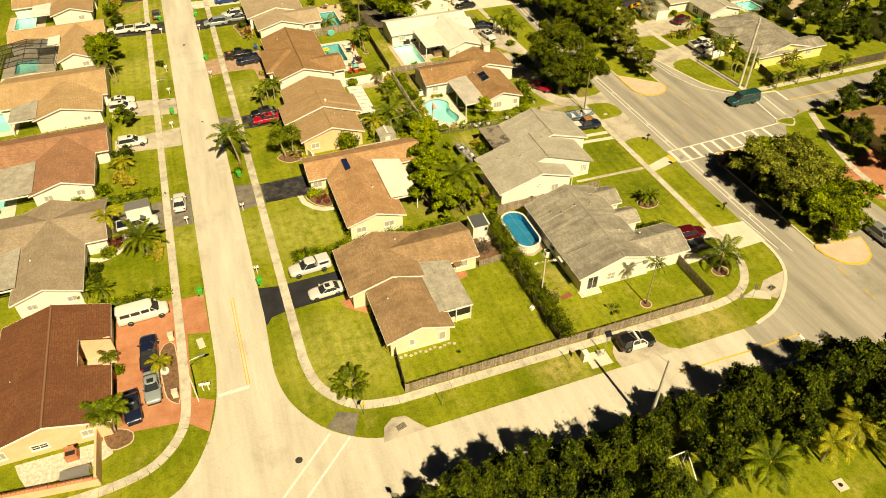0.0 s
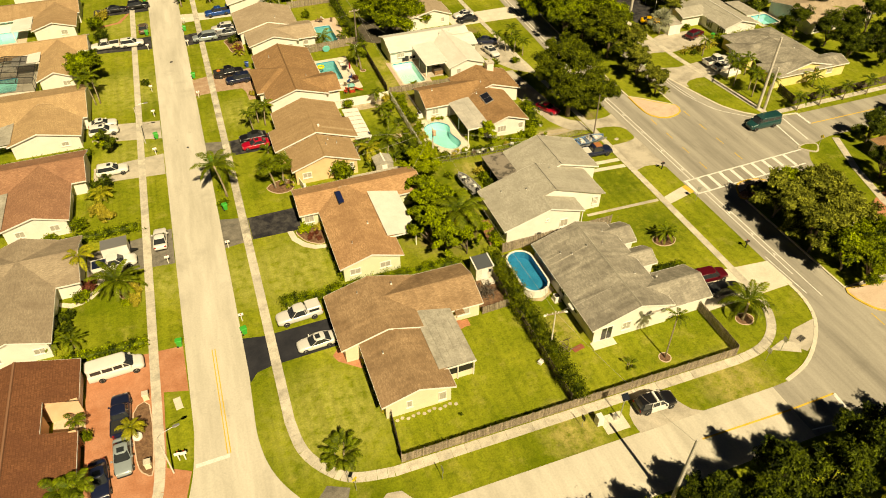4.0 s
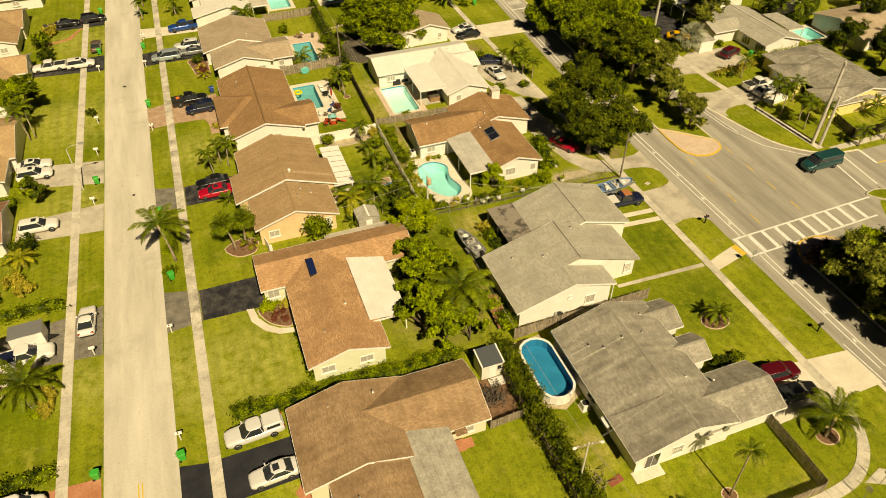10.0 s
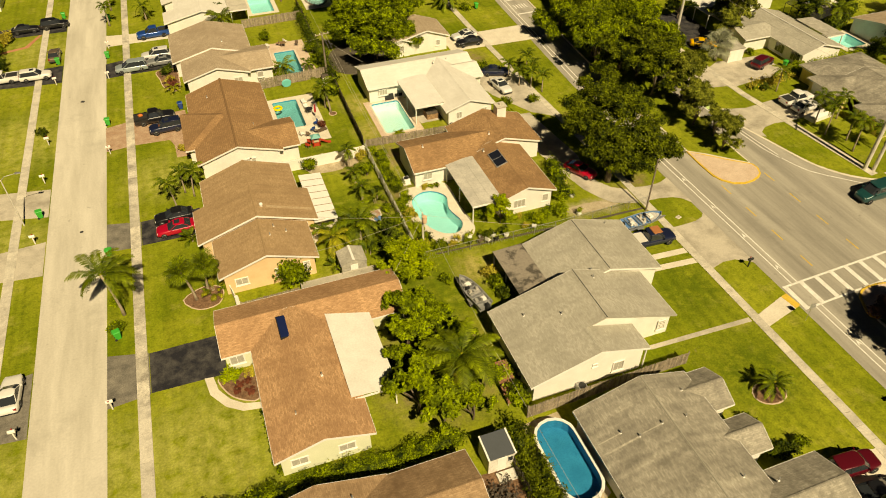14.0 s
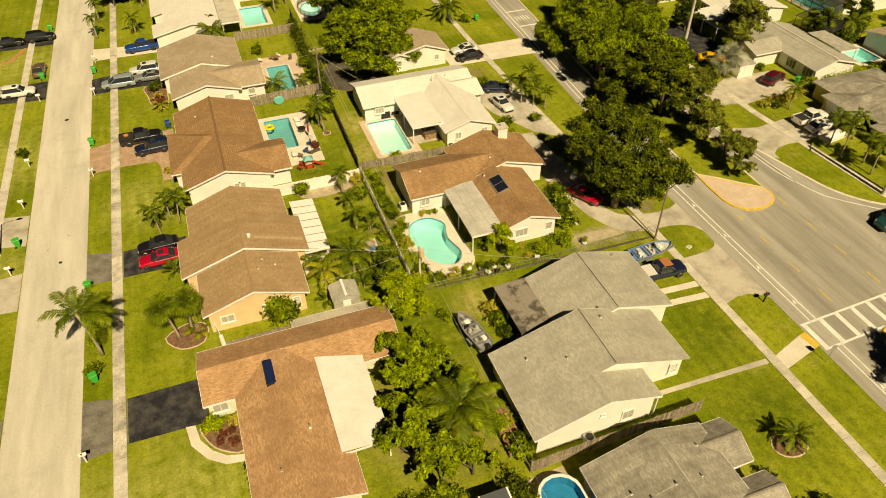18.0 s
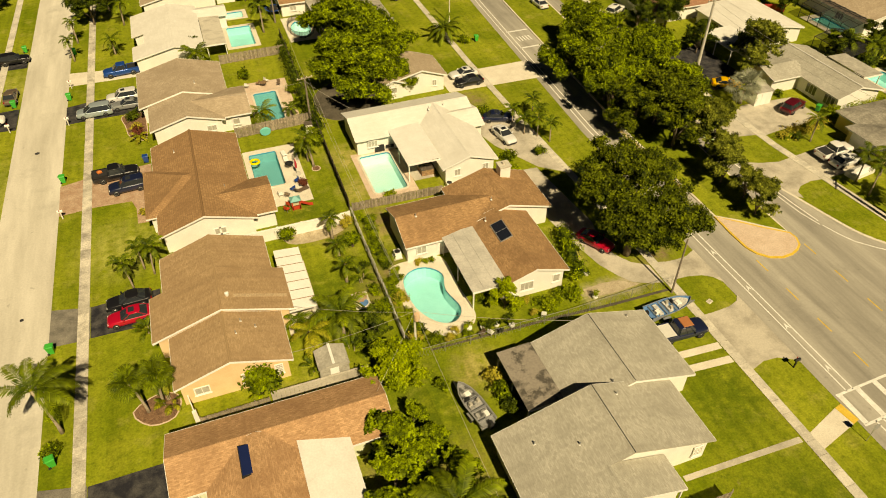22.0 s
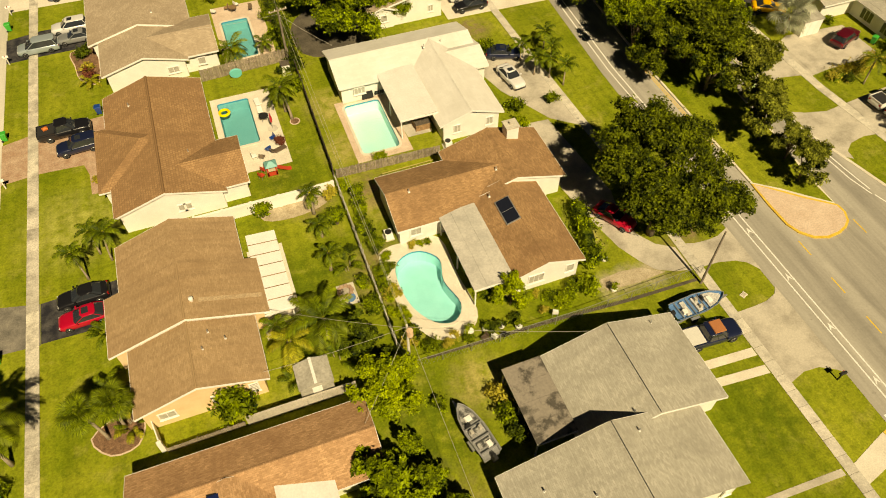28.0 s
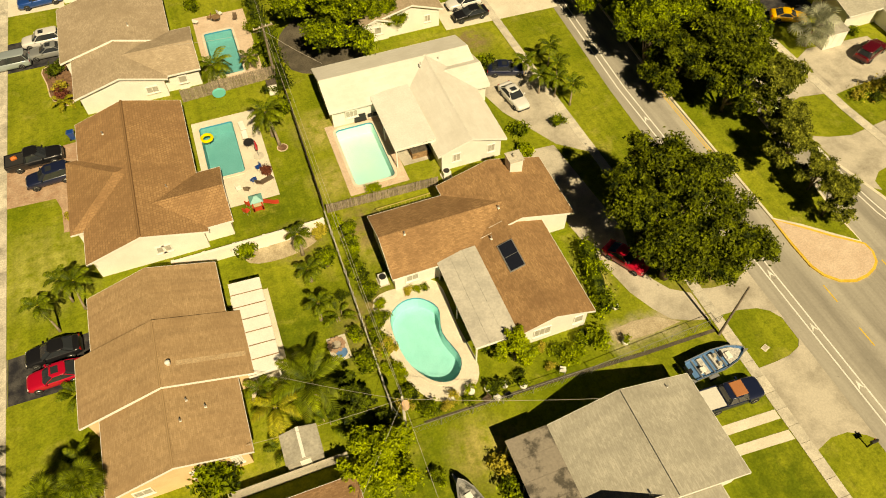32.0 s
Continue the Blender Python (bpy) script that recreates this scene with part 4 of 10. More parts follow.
DRIVES.append(("footpath", [(-17.2, 85.2), (-17.2, 83.6), (-17.5, 82.4), (-18.2, 81.5), (-19.1, 80.95), (-20.2, 80.7), (-21.6, 81.4), (-21.6, 80.6), (-20.2, 79.85), (-18.9, 80.05), (-17.6, 80.8), (-16.7, 82.0), (-16.3, 83.4), (-16.2, 85.2)], CONC_W, "curved pale concrete footpath"))
DRIVES.append(("footpath", [(9.5, 62.3), (8.6, 61.2), (9.0, 60.2), (11.4, 58.2), (11.4, 59.6), (10.4, 61.0)], PAVER, "red paver front step"))
DRIVES.append(("patio", [(-28.0, 50.3), (-18.9, 50.3), (-18.6, 48.4), (-20.2, 47.6), (-26.5, 46.8), (-27.4, 48.6)], STONEPATIO, "pale flagstone patio"))
DRIVES.append(("footpath", [(-18.5, 167.2), (-14.0, 168.4), (-12.0, 172.6), (-11.5, 172.6), (-13.4, 167.8), (-18.5, 166.4)], PAVER, "curved red paver path"))
DRIVES.append(("pad", [(33.1, 43.2), (35.8, 43.2), (35.8, 41.0), (33.1, 41.0)], CONC_W, "pale concrete utility pad"))
DRIVES.append(("pad", [(27.5, 61.75), (31.3, 61.9), (31.3, 66.9), (28.2, 67.1), (27.6, 65.0)], MULCH, "bare dark earth behind the garden fence"))
DRIVES.append(("pad", [(33.4, 70.3), (37.0, 70.5), (37.5, 62.0), (35.2, 60.8), (33.2, 61.8)], SAND, "sandy ground round the oval pool"))
DRIVES.append(("patio", [(40.7, 129.0), (44.3, 129.0), (44.3, 121.2), (41.4, 121.2)], CONC_D, "shaded concrete patio"))
DRIVES.append(("patio", [(21.6, 111.2), (25.0, 111.2), (25.0, 100.7), (21.6, 100.7)], CONC_W, "pale concrete patio"))
# Tree shade over this yard is put into the earth colour.
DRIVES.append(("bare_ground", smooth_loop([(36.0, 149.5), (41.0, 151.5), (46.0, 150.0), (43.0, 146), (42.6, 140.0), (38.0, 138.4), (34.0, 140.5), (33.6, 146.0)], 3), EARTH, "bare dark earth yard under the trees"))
DRIVES.append(("bare_ground", smooth_loop([(23.8, 117.0), (28.0, 117.0), (31.2, 117.0), (30.4, 114.8), (27.0, 114.0), (24.0, 114.6)], 3), SAND, "bare sandy ground with leaf litter"))
DRIVES.append(("sandy_strip", [(51.8, 96.3), (54.0, 96.5), (56.1, 96.25), (58.0, 95.0), (55.0, 94.8), (51.9, 95.0)], SAND, "pale bare sand beside the drive"))
DRIVES.append(("fence_strip", [(34.0, 94.28), (46.6, 93.95), (53.4, 93.55), (60.4, 93.35), (60.4, 93.05), (53.4, 93.2), (46.6, 93.62), (34.0, 94.05)], EARTH, "narrow strip of bare earth under the wire fence"))
DRIVES.append(("footpath", [(7.4, 129.3), (9.8, 129.4), (9.8, 124.4), (8.0, 124.5), (7.9, 127.6)], PAVER_B, "faded red paver walk along the house"))
DRIVES.append(("footpath", [(56.6, 44.6), (58.9, 45.3), (60.6, 44.1), (59.8, 43.0)], CONC, "short concrete path to the drain"))
for i, (kind_name, pts, material, text) in enumerate(DRIVES):
    slab(kind_name, pts, material, -0.05, 0.022 + 0.0004 * (i % 9), label=text, category="driveway" if "drive" in kind_name else "paving")

# mulch beds
BEDS = []
BEDS.append(smooth_loop([(9.0, 85.0), (9.3, 83.2), (10.4, 81.8), (12.2, 81.2), (12.3, 84.6)], 3))
BEDS.append(smooth_loop([(6.6, 96.6), (8.0, 94.6), (10.2, 94.8), (10.8, 97.0), (9.0, 98.0)], 3))
BEDS.append(ring(44.5, 47.8, 0.75, 0.75, 16))
BEDS.append(ring(57.0, 49.6, 1.2, 1.0, 16))
BEDS.append(ring(56.2, 65.6, 1.7, 1.3, 16))
BEDS.append(ring(30.2, 128.3, 0.6, 0.6, 12))
BEDS.append(smooth_loop([(-19.6, 51.0), (-18.2, 51.4), (-16.6, 50.4), (-16.8, 49.0), (-18.8, 48.8)], 3))
BEDS.append(smooth_loop([(-13.4, 60.8), (-11.6, 61.4), (-11.5, 53.2), (-12.4, 52.8), (-13.2, 54.6)], 3))
BEDS.append(smooth_loop([(-14.9, 82.0), (-12.7, 83.4), (-12.1, 80.6), (-12.7, 78.0), (-14.4, 79.6)], 3))
BEDS.append(smooth_loop([(6.6, 151.0), (9.6, 151.2), (9.8, 143.6), (7.6, 144.8), (7.0, 148.0)], 3))
for lp in BEDS:
    cx, cy = sum(p[0] for p in lp) / len(lp), sum(p[1] for p in lp) / len(lp)
    bed = base("mulch_bed", cx, cy, label="brown mulch bed with a pale edging", category="planting bed", kind="structure")
    part("mulch", Build((cx, cy, 0)).prism(grow(lp, -0.12), -0.05, 0.05, floor=False), MULCH, bed)
    part("edging", Build((cx, cy, 0)).prism(lp, -0.05, 0.04, floor=False), PAVER_P, bed)


# sidewalks: slab by slab
def sidewalk(path, width, step, label, name, material=CONC):
    root = base(name, path[0][0], path[0][1], label=label, category="pavement", kind="structure")
    cache = {}
    for (xa, ya), (xb, yb) in zip(path, path[1:]):
        d = Vector((xb - xa, yb - ya))
        n = max(1, round(d.length / step))
        ln = round(d.length / n - 0.025, 3)
        if ln not in cache:
            b = Build().box(-ln / 2, ln / 2, -width / 2, width / 2, -0.05, 0.045, 0.0)
            b.box(-ln / 2 + 0.02, ln / 2 - 0.02, -width / 2 + 0.02, width / 2 - 0.02, 0.045, 0.049)
            cache[ln] = b.mesh("slab", material)
        for i in range(n):
            p = Vector((xa, ya)) + d * ((i + 0.5) / n)
            s = part("slab", cache[ln], material, root)
            s.location, s.rotation_euler = (p.x - path[0][0], p.y - path[0][1], 0.002 * (i % 3)), (0, 0, math.atan2(d.y, d.x))
    return root


sidewalk([(-10.9, 215), (-10.9, 54)] + arc([(-10.9, 54), (-11.6, 49.0), (-14.4, 45.6), (-18.6, 44.4), (-24, 44.2)], 4)[1:] + [(-60, 44.0)], 1.05, 1.5, "pale concrete slab sidewalk", "pavement_west")
sidewalk([(2.25, 215), (2.25, 84)], 1.1, 1.5, "pale concrete slab sidewalk with dark mildew stains", "pavement_street", CONC_M)
sidewalk([(2.25, 84), (2.25, 54)] + arc([(2.25, 54), (2.9, 50.0), (4.9, 46.9), (7.2, 45.3), (11.0, 44.6)], 4)[1:] + [(52.0, 44.6)] + arc([(52.0, 44.6), (56.0, 45.2), (59.0, 47.2), (60.8, 50.4), (61.2, 54.0)], 4)[1:], 1.1, 1.5, "pale stained concrete slab sidewalk", "pavement_middle")
sidewalk([(61.2, 54.0), (61.15, 100), (60.4, 126), (60.0, 150), (60.4, 200)], 1.0, 1.5, "grey concrete slab sidewalk", "pavement_east")
sidewalk([(92.0, 88.8), (91.6, 93), (89.8, 112), (89.6, 130), (90.6, 170)], 1.15, 1.5, "grey concrete slab sidewalk", "pavement_far")
sidewalk([(93.4, 88.1), (128.0, 88.6)], 1.1, 1.5, "grey concrete slab sidewalk", "pavement_side")
sidewalk([(97.5, 78.0), (94, 70), (91.5, 62), (90.3, 52)], 1.15, 1.5, "grey concrete slab sidewalk", "pavement_corner")


# pale gutters round the road corners
def gutter(path, width=0.45):
    g = base("gutter", path[0][0], path[0][1], label="pale concrete kerb and gutter", category="kerb", kind="structure")
    for (xa, ya), (xb, yb) in zip(path, path[1:]):
        d = Vector((xb - xa, yb - ya))
        nrm = Vector((-d.y, d.x)).normalized() * (width / 2)
        e = d.normalized() * 0.02
        b = Build((path[0][0], path[0][1], 0)).prism([(xa + nrm.x, ya + nrm.y), (xa - nrm.x, ya - nrm.y), (xb - nrm.x + e.x, yb - nrm.y + e.y), (xb + nrm.x + e.x, yb + nrm.y + e.y)][::-1], -0.02, 0.05)
        part("kerb_stone", b, CONC_W, g)


gutter(arc([(55.4, 40.3), (58.9, 41.4), (62.2, 43.6), (65.0, 46.6), (66.2, 49.8), (66.35, 53.0)], 3))
gutter(arc([(83.2, 106.0), (84.5, 100.5), (85.4, 96.6), (86.5, 93.0), (88.9, 89.6), (92.5, 87.3), (97.0, 86.6)], 3), 0.35)


# ---- houses ----
LIMEWASH = mat("lime_streak", (0.34, 0.31, 0.25), (0.52, 0.48, 0.39), 2.0, 0.9, fine=0.2)
LIMEWASH_B = mat("pale_streak", (0.39, 0.265, 0.146), (0.52, 0.39, 0.245), 1.2, 0.9, fine=0.2)
BLIND = mat("drawn_blind", (0.36, 0.34, 0.28), (0.48, 0.45, 0.38), 3.0, 0.4, fine=0.1)


def sloped(o, x0, x1, y0, y1, xr, zr, slope, lo, hi):
    """A flat slab lying on the west slope of a roof with its ridge at xr, zr."""
    z = [zr - (xr - x) * slope for x in (x0, x1)]
    return Build(o).loft([[(x0, y, z[0] + lo), (x1, y, z[1] + lo), (x1, y, z[1] + hi), (x0, y, z[0] + hi)] for y in (y0, y1)])



def gable(roof, wall, fascia, x0, x1, y0, y1, axis, zr, ze=2.5, ze2=None, ridge=None, thick=0.16, inset=0.5, lift=0.0, rakes=(True, True)):
    """A gabled block: two roof slopes, the solid body under them and the boards along eaves and rakes. axis 'y': the ridge runs north."""
    ze2 = ze if ze2 is None else ze2
    if axis == "y":
        m = (x0 + x1) / 2 if ridge is None else ridge
        to = lambda u, v, z: (u, v, z + lift)
        u0, u1, v0, v1 = x0, x1, y0, y1
    else:
        m = (y0 + y1) / 2 if ridge is None else ridge
        to = lambda u, v, z: (v, u, z + lift)
        u0, u1, v0, v1 = y0, y1, x0, x1
    flip = axis == "x"

    def quad(b, pts, uv=None):
        if flip:
            pts = pts[::-1]
            uv = uv[::-1] if uv else None
        b.face([to(*p) for p in pts], uv)

    for ue, zee in ((u0, ze), (u1, ze2)):
        ln = math.hypot(m - ue, zr - zee)
        q = [(ue, v0, zee), (m, v0, zr), (m, v1, zr), (ue, v1, zee)]
        uv = [(v0, 0), (v0, ln), (v1, ln), (v1, 0)]
        if ue < m:
            q, uv = q[::-1], uv[::-1]
        quad(roof, q, uv)
        low = [(a, b, c - thick) for a, b, c in q][::-1]
        quad(roof, low)
        for a, b in ((0, 1), (1, 2), (2, 3), (3, 0)):
            quad(roof, [q[b], q[a], (q[a][0], q[a][1], q[a][2] - thick), (q[b][0], q[b][1], q[b][2] - thick)])
        # rake and eave boards
        s = -0.03 if ue < m else 0.03
        for vv, dv in [e for e, keep in zip(((v0, -0.03), (v1, 0.03)), rakes) if keep]:
            p = [(ue, vv, zee), (m, vv, zr), (m, vv, zr - 0.22), (ue, vv, zee - 0.22)]
            r = [(a, b + dv, c) for a, b, c in p]
            quad(fascia, r if (dv < 0) == (ue < m) else r[::-1])
            quad(fascia, [p[0], p[1], r[1], r[0]] if (dv < 0) != (ue < m) else [r[0], r[1], p[1], p[0]])
            quad(fascia, p[::-1] if (dv < 0) == (ue < m) else p)
            quad(fascia, [p[3], p[2], r[2], r[3]])
        e = [(ue + s, v0, zee + 0.01), (ue + s, v1, zee + 0.01), (ue + s, v1, zee - 0.2), (ue + s, v0, zee - 0.2)]
        quad(fascia, e if ue > m else e[::-1])
        quad(fascia, [(ue, v0, zee + 0.01), (ue + s, v0, zee + 0.01), (ue + s, v1, zee + 0.01), (ue, v1, zee + 0.01)])
    # ridge cap
    if roof.o[2] == 0:
        a = 0.16
        for sg in (-1, 1):
            q = [(m, v0, zr + 0.03), (m + sg * a, v0, zr + 0.03 - a * 0.3), (m + sg * a, v1, zr + 0.03 - a * 0.3), (m, v1, zr + 0.03)]
            quad(roof, q if sg > 0 else q[::-1], [(0, v0), (a, v0), (a, v1), (0, v1)])
    # body
    slope0, slope1 = (zr - ze) / (m - u0), (zr - ze2) / (u1 - m)
    w0, w1 = u0 + inset, u1 - inset
    z0, z1 = ze + slope0 * inset - thick - 0.02, ze2 + slope1 * inset - thick - 0.02
    prof = [(w0, 0), (w1, 0), (w1, z1), (m, zr - thick - 0.02), (w0, z0)]
    ends = inset * 0.6
    k = [[(u, v, z) for u, z in prof] for v in (v0 + ends, v1 - ends)]
    quad(wall, k[0])
    quad(wall, k[1][::-1])
    for i in range(5):
        j = (i + 1) % 5
        quad(wall, [k[0][j], k[0][i], k[1][i], k[1][j]])


def hip(roof, wall, fascia, x0, x1, y0, y1, zr, ze=2.5, inset=0.5, thick=0.16):
    """A hipped block; the ridge runs along the longer side."""
    w, d = x1 - x0, y1 - y0
    h = min(w, d) / 2
    if w >= d:
        r0, r1 = (x0 + h, y0 + h, zr), (x1 - h, y0 + h, zr)
    else:
        r0, r1 = (x0 + h, y0 + h, zr), (x0 + h, y1 - h, zr)
    a, b, c, e = (x0, y0, ze), (x1, y0, ze), (x1, y1, ze), (x0, y1, ze)
    ln = math.hypot(h, zr - ze)

    def slope(pts, along):
        roof.face(pts, [((p[0] if along == "x" else p[1]), 0.0 if p[2] == ze else ln) for p in pts])

    if w >= d:
        slope([a, b, r1, r0], "x"), slope([b, c, r1], "y"), slope([c, e, r0, r1], "x"), slope([e, a, r0], "y")
    else:
        slope([a, b, r0], "x"), slope([b, c, r1, r0], "y"), slope([c, e, r1], "x"), slope([e, a, r0, r1], "y")
    ring4 = [a, b, c, e]
    for i in range(4):
        p, q = ring4[i], ring4[(i + 1) % 4]
        fascia.face([(p[0], p[1], ze - 0.2), (q[0], q[1], ze - 0.2), q, p])
    roof.face([(p[0], p[1], ze - 0.2) for p in ring4[::-1]])
    wall.box(x0 + inset, x1 - inset, y0 + inset, y1 - inset, 0, ze + 0.02)


def window(house, o, side, u, at, z, w, h, cols=2, rows=1, trim=None, name="window", glass=None):
    """A framed window let into a wall. side: the way it faces; u along the wall, at: the wall's face."""
    def place(b, u0, u1, z0, z1, d0, d1):
        s = {"S": (u0, u1, at - d1, at - d0), "N": (u0, u1, at + d0, at + d1), "W": (at - d1, at - d0, u0, u1), "E": (at + d0, at + d1, u0, u1)}[side]
        b.box(*s, z0, z1)
        return b
    f = Build(o)
    k = {"S": (lambda a, c, d: (a, at - d, c)), "N": (lambda a, c, d: (a, at + d, c)), "W": (lambda a, c, d: (at - d, a, c)), "E": (lambda a, c, d: (at + d, a, c))}[side]
    turn = side in "NW"
    outer = [(u - w / 2 - 0.1, z - 0.1), (u + w / 2 + 0.1, z - 0.1), (u + w / 2 + 0.1, z + h + 0.1), (u - w / 2 - 0.1, z + h + 0.1)]
    hole = [(u - w / 2, z), (u + w / 2, z), (u + w / 2, z + h), (u - w / 2, z + h)]
    rings = [[k(*p, -0.03) for p in outer], [k(*p, 0.06) for p in outer], [k(*p, 0.06) for p in hole], [k(*p, -0.03) for p in hole]]
    n0 = len(f.v)
    for r in rings:
        f.v += r
    for i in range(3):
        for j in range(4):
            q = (n0 + i * 4 + j, n0 + i * 4 + (j + 1) % 4, n0 + (i + 1) * 4 + (j + 1) % 4, n0 + (i + 1) * 4 + j)
            f.f.append(q[::-1] if turn else q)
    win = part(name, f, trim or TRIM, house)
    part("sill", place(Build(o), u - w / 2 - 0.16, u + w / 2 + 0.16, z - 0.17, z - 0.1, -0.03, 0.12), trim or TRIM, win)
    for i in range(1, cols):
        c = u - w / 2 + w * i / cols
        part("mullion", place(Build(o), c - 0.025, c + 0.025, z, z + h, -0.01, 0.045), trim or TRIM, win)
    for i in range(1, rows):
        c = z + h * i / rows
        part("mullion", place(Build(o), u - w / 2, u + w / 2, c - 0.02, c + 0.02, -0.012, 0.04), trim or TRIM, win)
    for i in range(cols):
        g = Build(o)
        place(g, u - w / 2 + w * i / cols + 0.02, u - w / 2 + w * (i + 1) / cols - 0.02, z + 0.01, z + h - 0.01, -0.02, 0.015)
        part("pane", g, glass or (BLIND if side == "S" and z > 0.3 and w < 1.45 else GLASS), win)
    return win


def flat_roof(house, o, x0, x1, y0, y1, z0, z1, material, panels, along="x", posts=(), label="", t=0.1, gap=0.012):
    """A patio roof of panels side by side, each its own piece; it falls from z0 at the west to z1 at the east."""
    for i in range(panels):
        if along == "y":
            ya, yb = y0 + (y1 - y0) * i / panels, y0 + (y1 - y0) * (i + 1) / panels - gap
            xa, xb = x0, x1
        else:
            xa, xb = x0 + (x1 - x0) * i / panels, x0 + (x1 - x0) * (i + 1) / panels - gap
            ya, yb = y0, y1
        za, zb = z0 + (z1 - z0) * (xa - x0) / (x1 - x0), z0 + (z1 - z0) * (xb - x0) / (x1 - x0)
        b = Build(o)
        k = [(xa, ya, za), (xb, ya, zb), (xb, yb, zb), (xa, yb, za)]
        b.face(k)
        b.face([(p[0], p[1], p[2] - t) for p in k[::-1]])
        for m in range(4):
            p, q = k[m], k[(m + 1) % 4]
            b.face([(p[0], p[1], p[2] - t), (q[0], q[1], q[2] - t), q, p])
        part("patio_panel", b, material, house, label)
        if gap > 0.05 and i:
            part("panel_seam", Build(o).loft([[(x, ya - gap - 0.01, z - 0.03), (x, ya + 0.01, z - 0.03), (x, ya + 0.01, z + 0.012), (x, ya - gap - 0.01, z + 0.012)] for x, z in ((xa, za), (xb, zb))]), WOODBROWN, house, "dark joint between the panels")
    edge = Build(o).box(x0, x1, y0 - 0.06, y0, min(z0, z1) - 0.2, min(z0, z1) + 0.01)
    part("gutter", edge, TRIM, house)
    for px_, py_ in posts:
        part("post", Build(o).box(px_ - 0.06, px_ + 0.06, py_ - 0.06, py_ + 0.06, 0, min(z0, z1) - 0.08), TRIM, house)


def house(label, roofmat, wallmat, blocks, windows=(), hips=(), fascia_mat=None, group="houses", vents=()):
    xs = [b[0] for b in list(blocks) + list(hips)]
    ys = [b[2] for b in list(blocks) + list(hips)]
    o = (min(xs), min(ys), 0)
    h = base("house", o[0], o[1], label=label, category="house", group=group)
    for b in blocks:
        r, w, f = Build(o), Build(o), Build(o)
        kw = b[6] if len(b) > 6 else {}
        gable(r, w, f, *b[:6], **kw)
        part("roof", r, SHINGLES[roofmat], h)
        part("wall", w, wallmat, h)
        part("fascia", f, fascia_mat or TRIM, h, "white painted boards")
    for b in hips:
        r, w, f = Build(o), Build(o), Build(o)
        hip(r, w, f, *b)
        part("roof", r, SHINGLES[roofmat], h)
        part("wall", w, wallmat, h)
        part("fascia", f, fascia_mat or TRIM, h, "white painted boards")
    for w in windows:
        window(h, o, *w)
    for x, y, z in vents:
        part("vent_pipe", Build(o).tube([(x, y, z - 0.3), (x, y, z + 0.35)], 0.06, 8), ALU, h)
        part("vent_flashing", Build(o).box(x - 0.11, x + 0.11, y - 0.11, y + 0.11, z - 0.1, z + 0.03, 0.03), TRIM, h)
    return h, o


def door(h, o, side, u, at, w=0.95, hh=2.05, material=None, name="front_door"):
    def place(u0, u1, z0, z1, d0, d1):
        s = {"S": (u0, u1, at - d1, at - d0), "N": (u0, u1, at + d0, at + d1), "W": (at - d1, at - d0, u0, u1), "E": (at + d0, at + d1, u0, u1)}[side]
        return Build(o).box(*s, z0, z1)
    d = part(name, place(u - w / 2, u + w / 2, 0.02, hh, -0.02, 0.05), material or TRIM, h)
    k = 4 if w > 2 else 1
    for i in range(k):
        part("door_panel", place(u - w / 2 + 0.1, u + w / 2 - 0.1, 0.15 + i * (hh - 0.2) / k, 0.15 + (i + 0.85) * (hh - 0.2) / k, 0.05, 0.07), material or TRIM, d)
    part("door_handle", place(u + w / 2 - 0.2, u + w / 2 - 0.1, 0.95, 1.05, 0.07, 0.11), ALU, d)
    return d


# A: brown corner house behind the picket fence
hA, oA = house("single-storey house with a brown shingle roof and cream walls", "brown", CREAM, [
    (9.4, 20.6, 59.4, 68.5, "y", 4.15, {"ridge": 15.0}), (11.5, 19.8, 50.5, 59.8, "y", 3.85, {"ridge": 15.7}), (15.0, 27.2, 60.9, 68.4, "x", 3.85, {"ridge": 64.8})],
    [("S", 14.6, 50.8, 1.0, 0.5, 0.9, 1), ("S", 24.8, 61.2, 1.1, 1.4, 0.9, 2, 1, None, "window", BLIND), ("S", 18.3, 50.8, 0.6, 0.7, 1.2, 1), ("W", 66.5, 9.9, 0.9, 1.6, 1.2, 2), ("W", 54.5, 12.0, 0.9, 1.4, 1.2, 2)],
    vents=((17.5, 66.8, 3.6), (13.2, 66.6, 3.6), (13.6, 57.0, 3.2)))
door(hA, oA, "W", 63.2, 9.9, 4.6, 2.1, name="garage_door")
flat_roof(hA, oA, 18.7, 23.1, 53.0, 62.0, 2.95, 2.65, PANELGREY, 5, "x", [(22.9, 53.2), (22.9, 57.6), (21.0, 53.2)], "grey stained insulated patio panel")
part("porch_wall", Build(oA).box(19.0, 22.9, 53.3, 53.45, 0, 0.9), CREAM, hA)
part("porch_screen", Build(oA).box(22.75, 22.85, 53.4, 61.0, 0.1, 2.4), BLACKMETAL, hA, "dark insect screen")
part("porch_screen", Build(oA).box(19.6, 22.7, 53.34, 53.4, 0.9, 2.5), BLACKMETAL, hA, "dark insect screen")
for i, x in enumerate((23.5, 24.4)):
    part("porch_step", Build(oA).box(x, x + 0.9, 60.0 + 0.15 * i, 61.1, 0, 0.4 - 0.18 * i, 0.02), PAVER, hA, "red brick step")
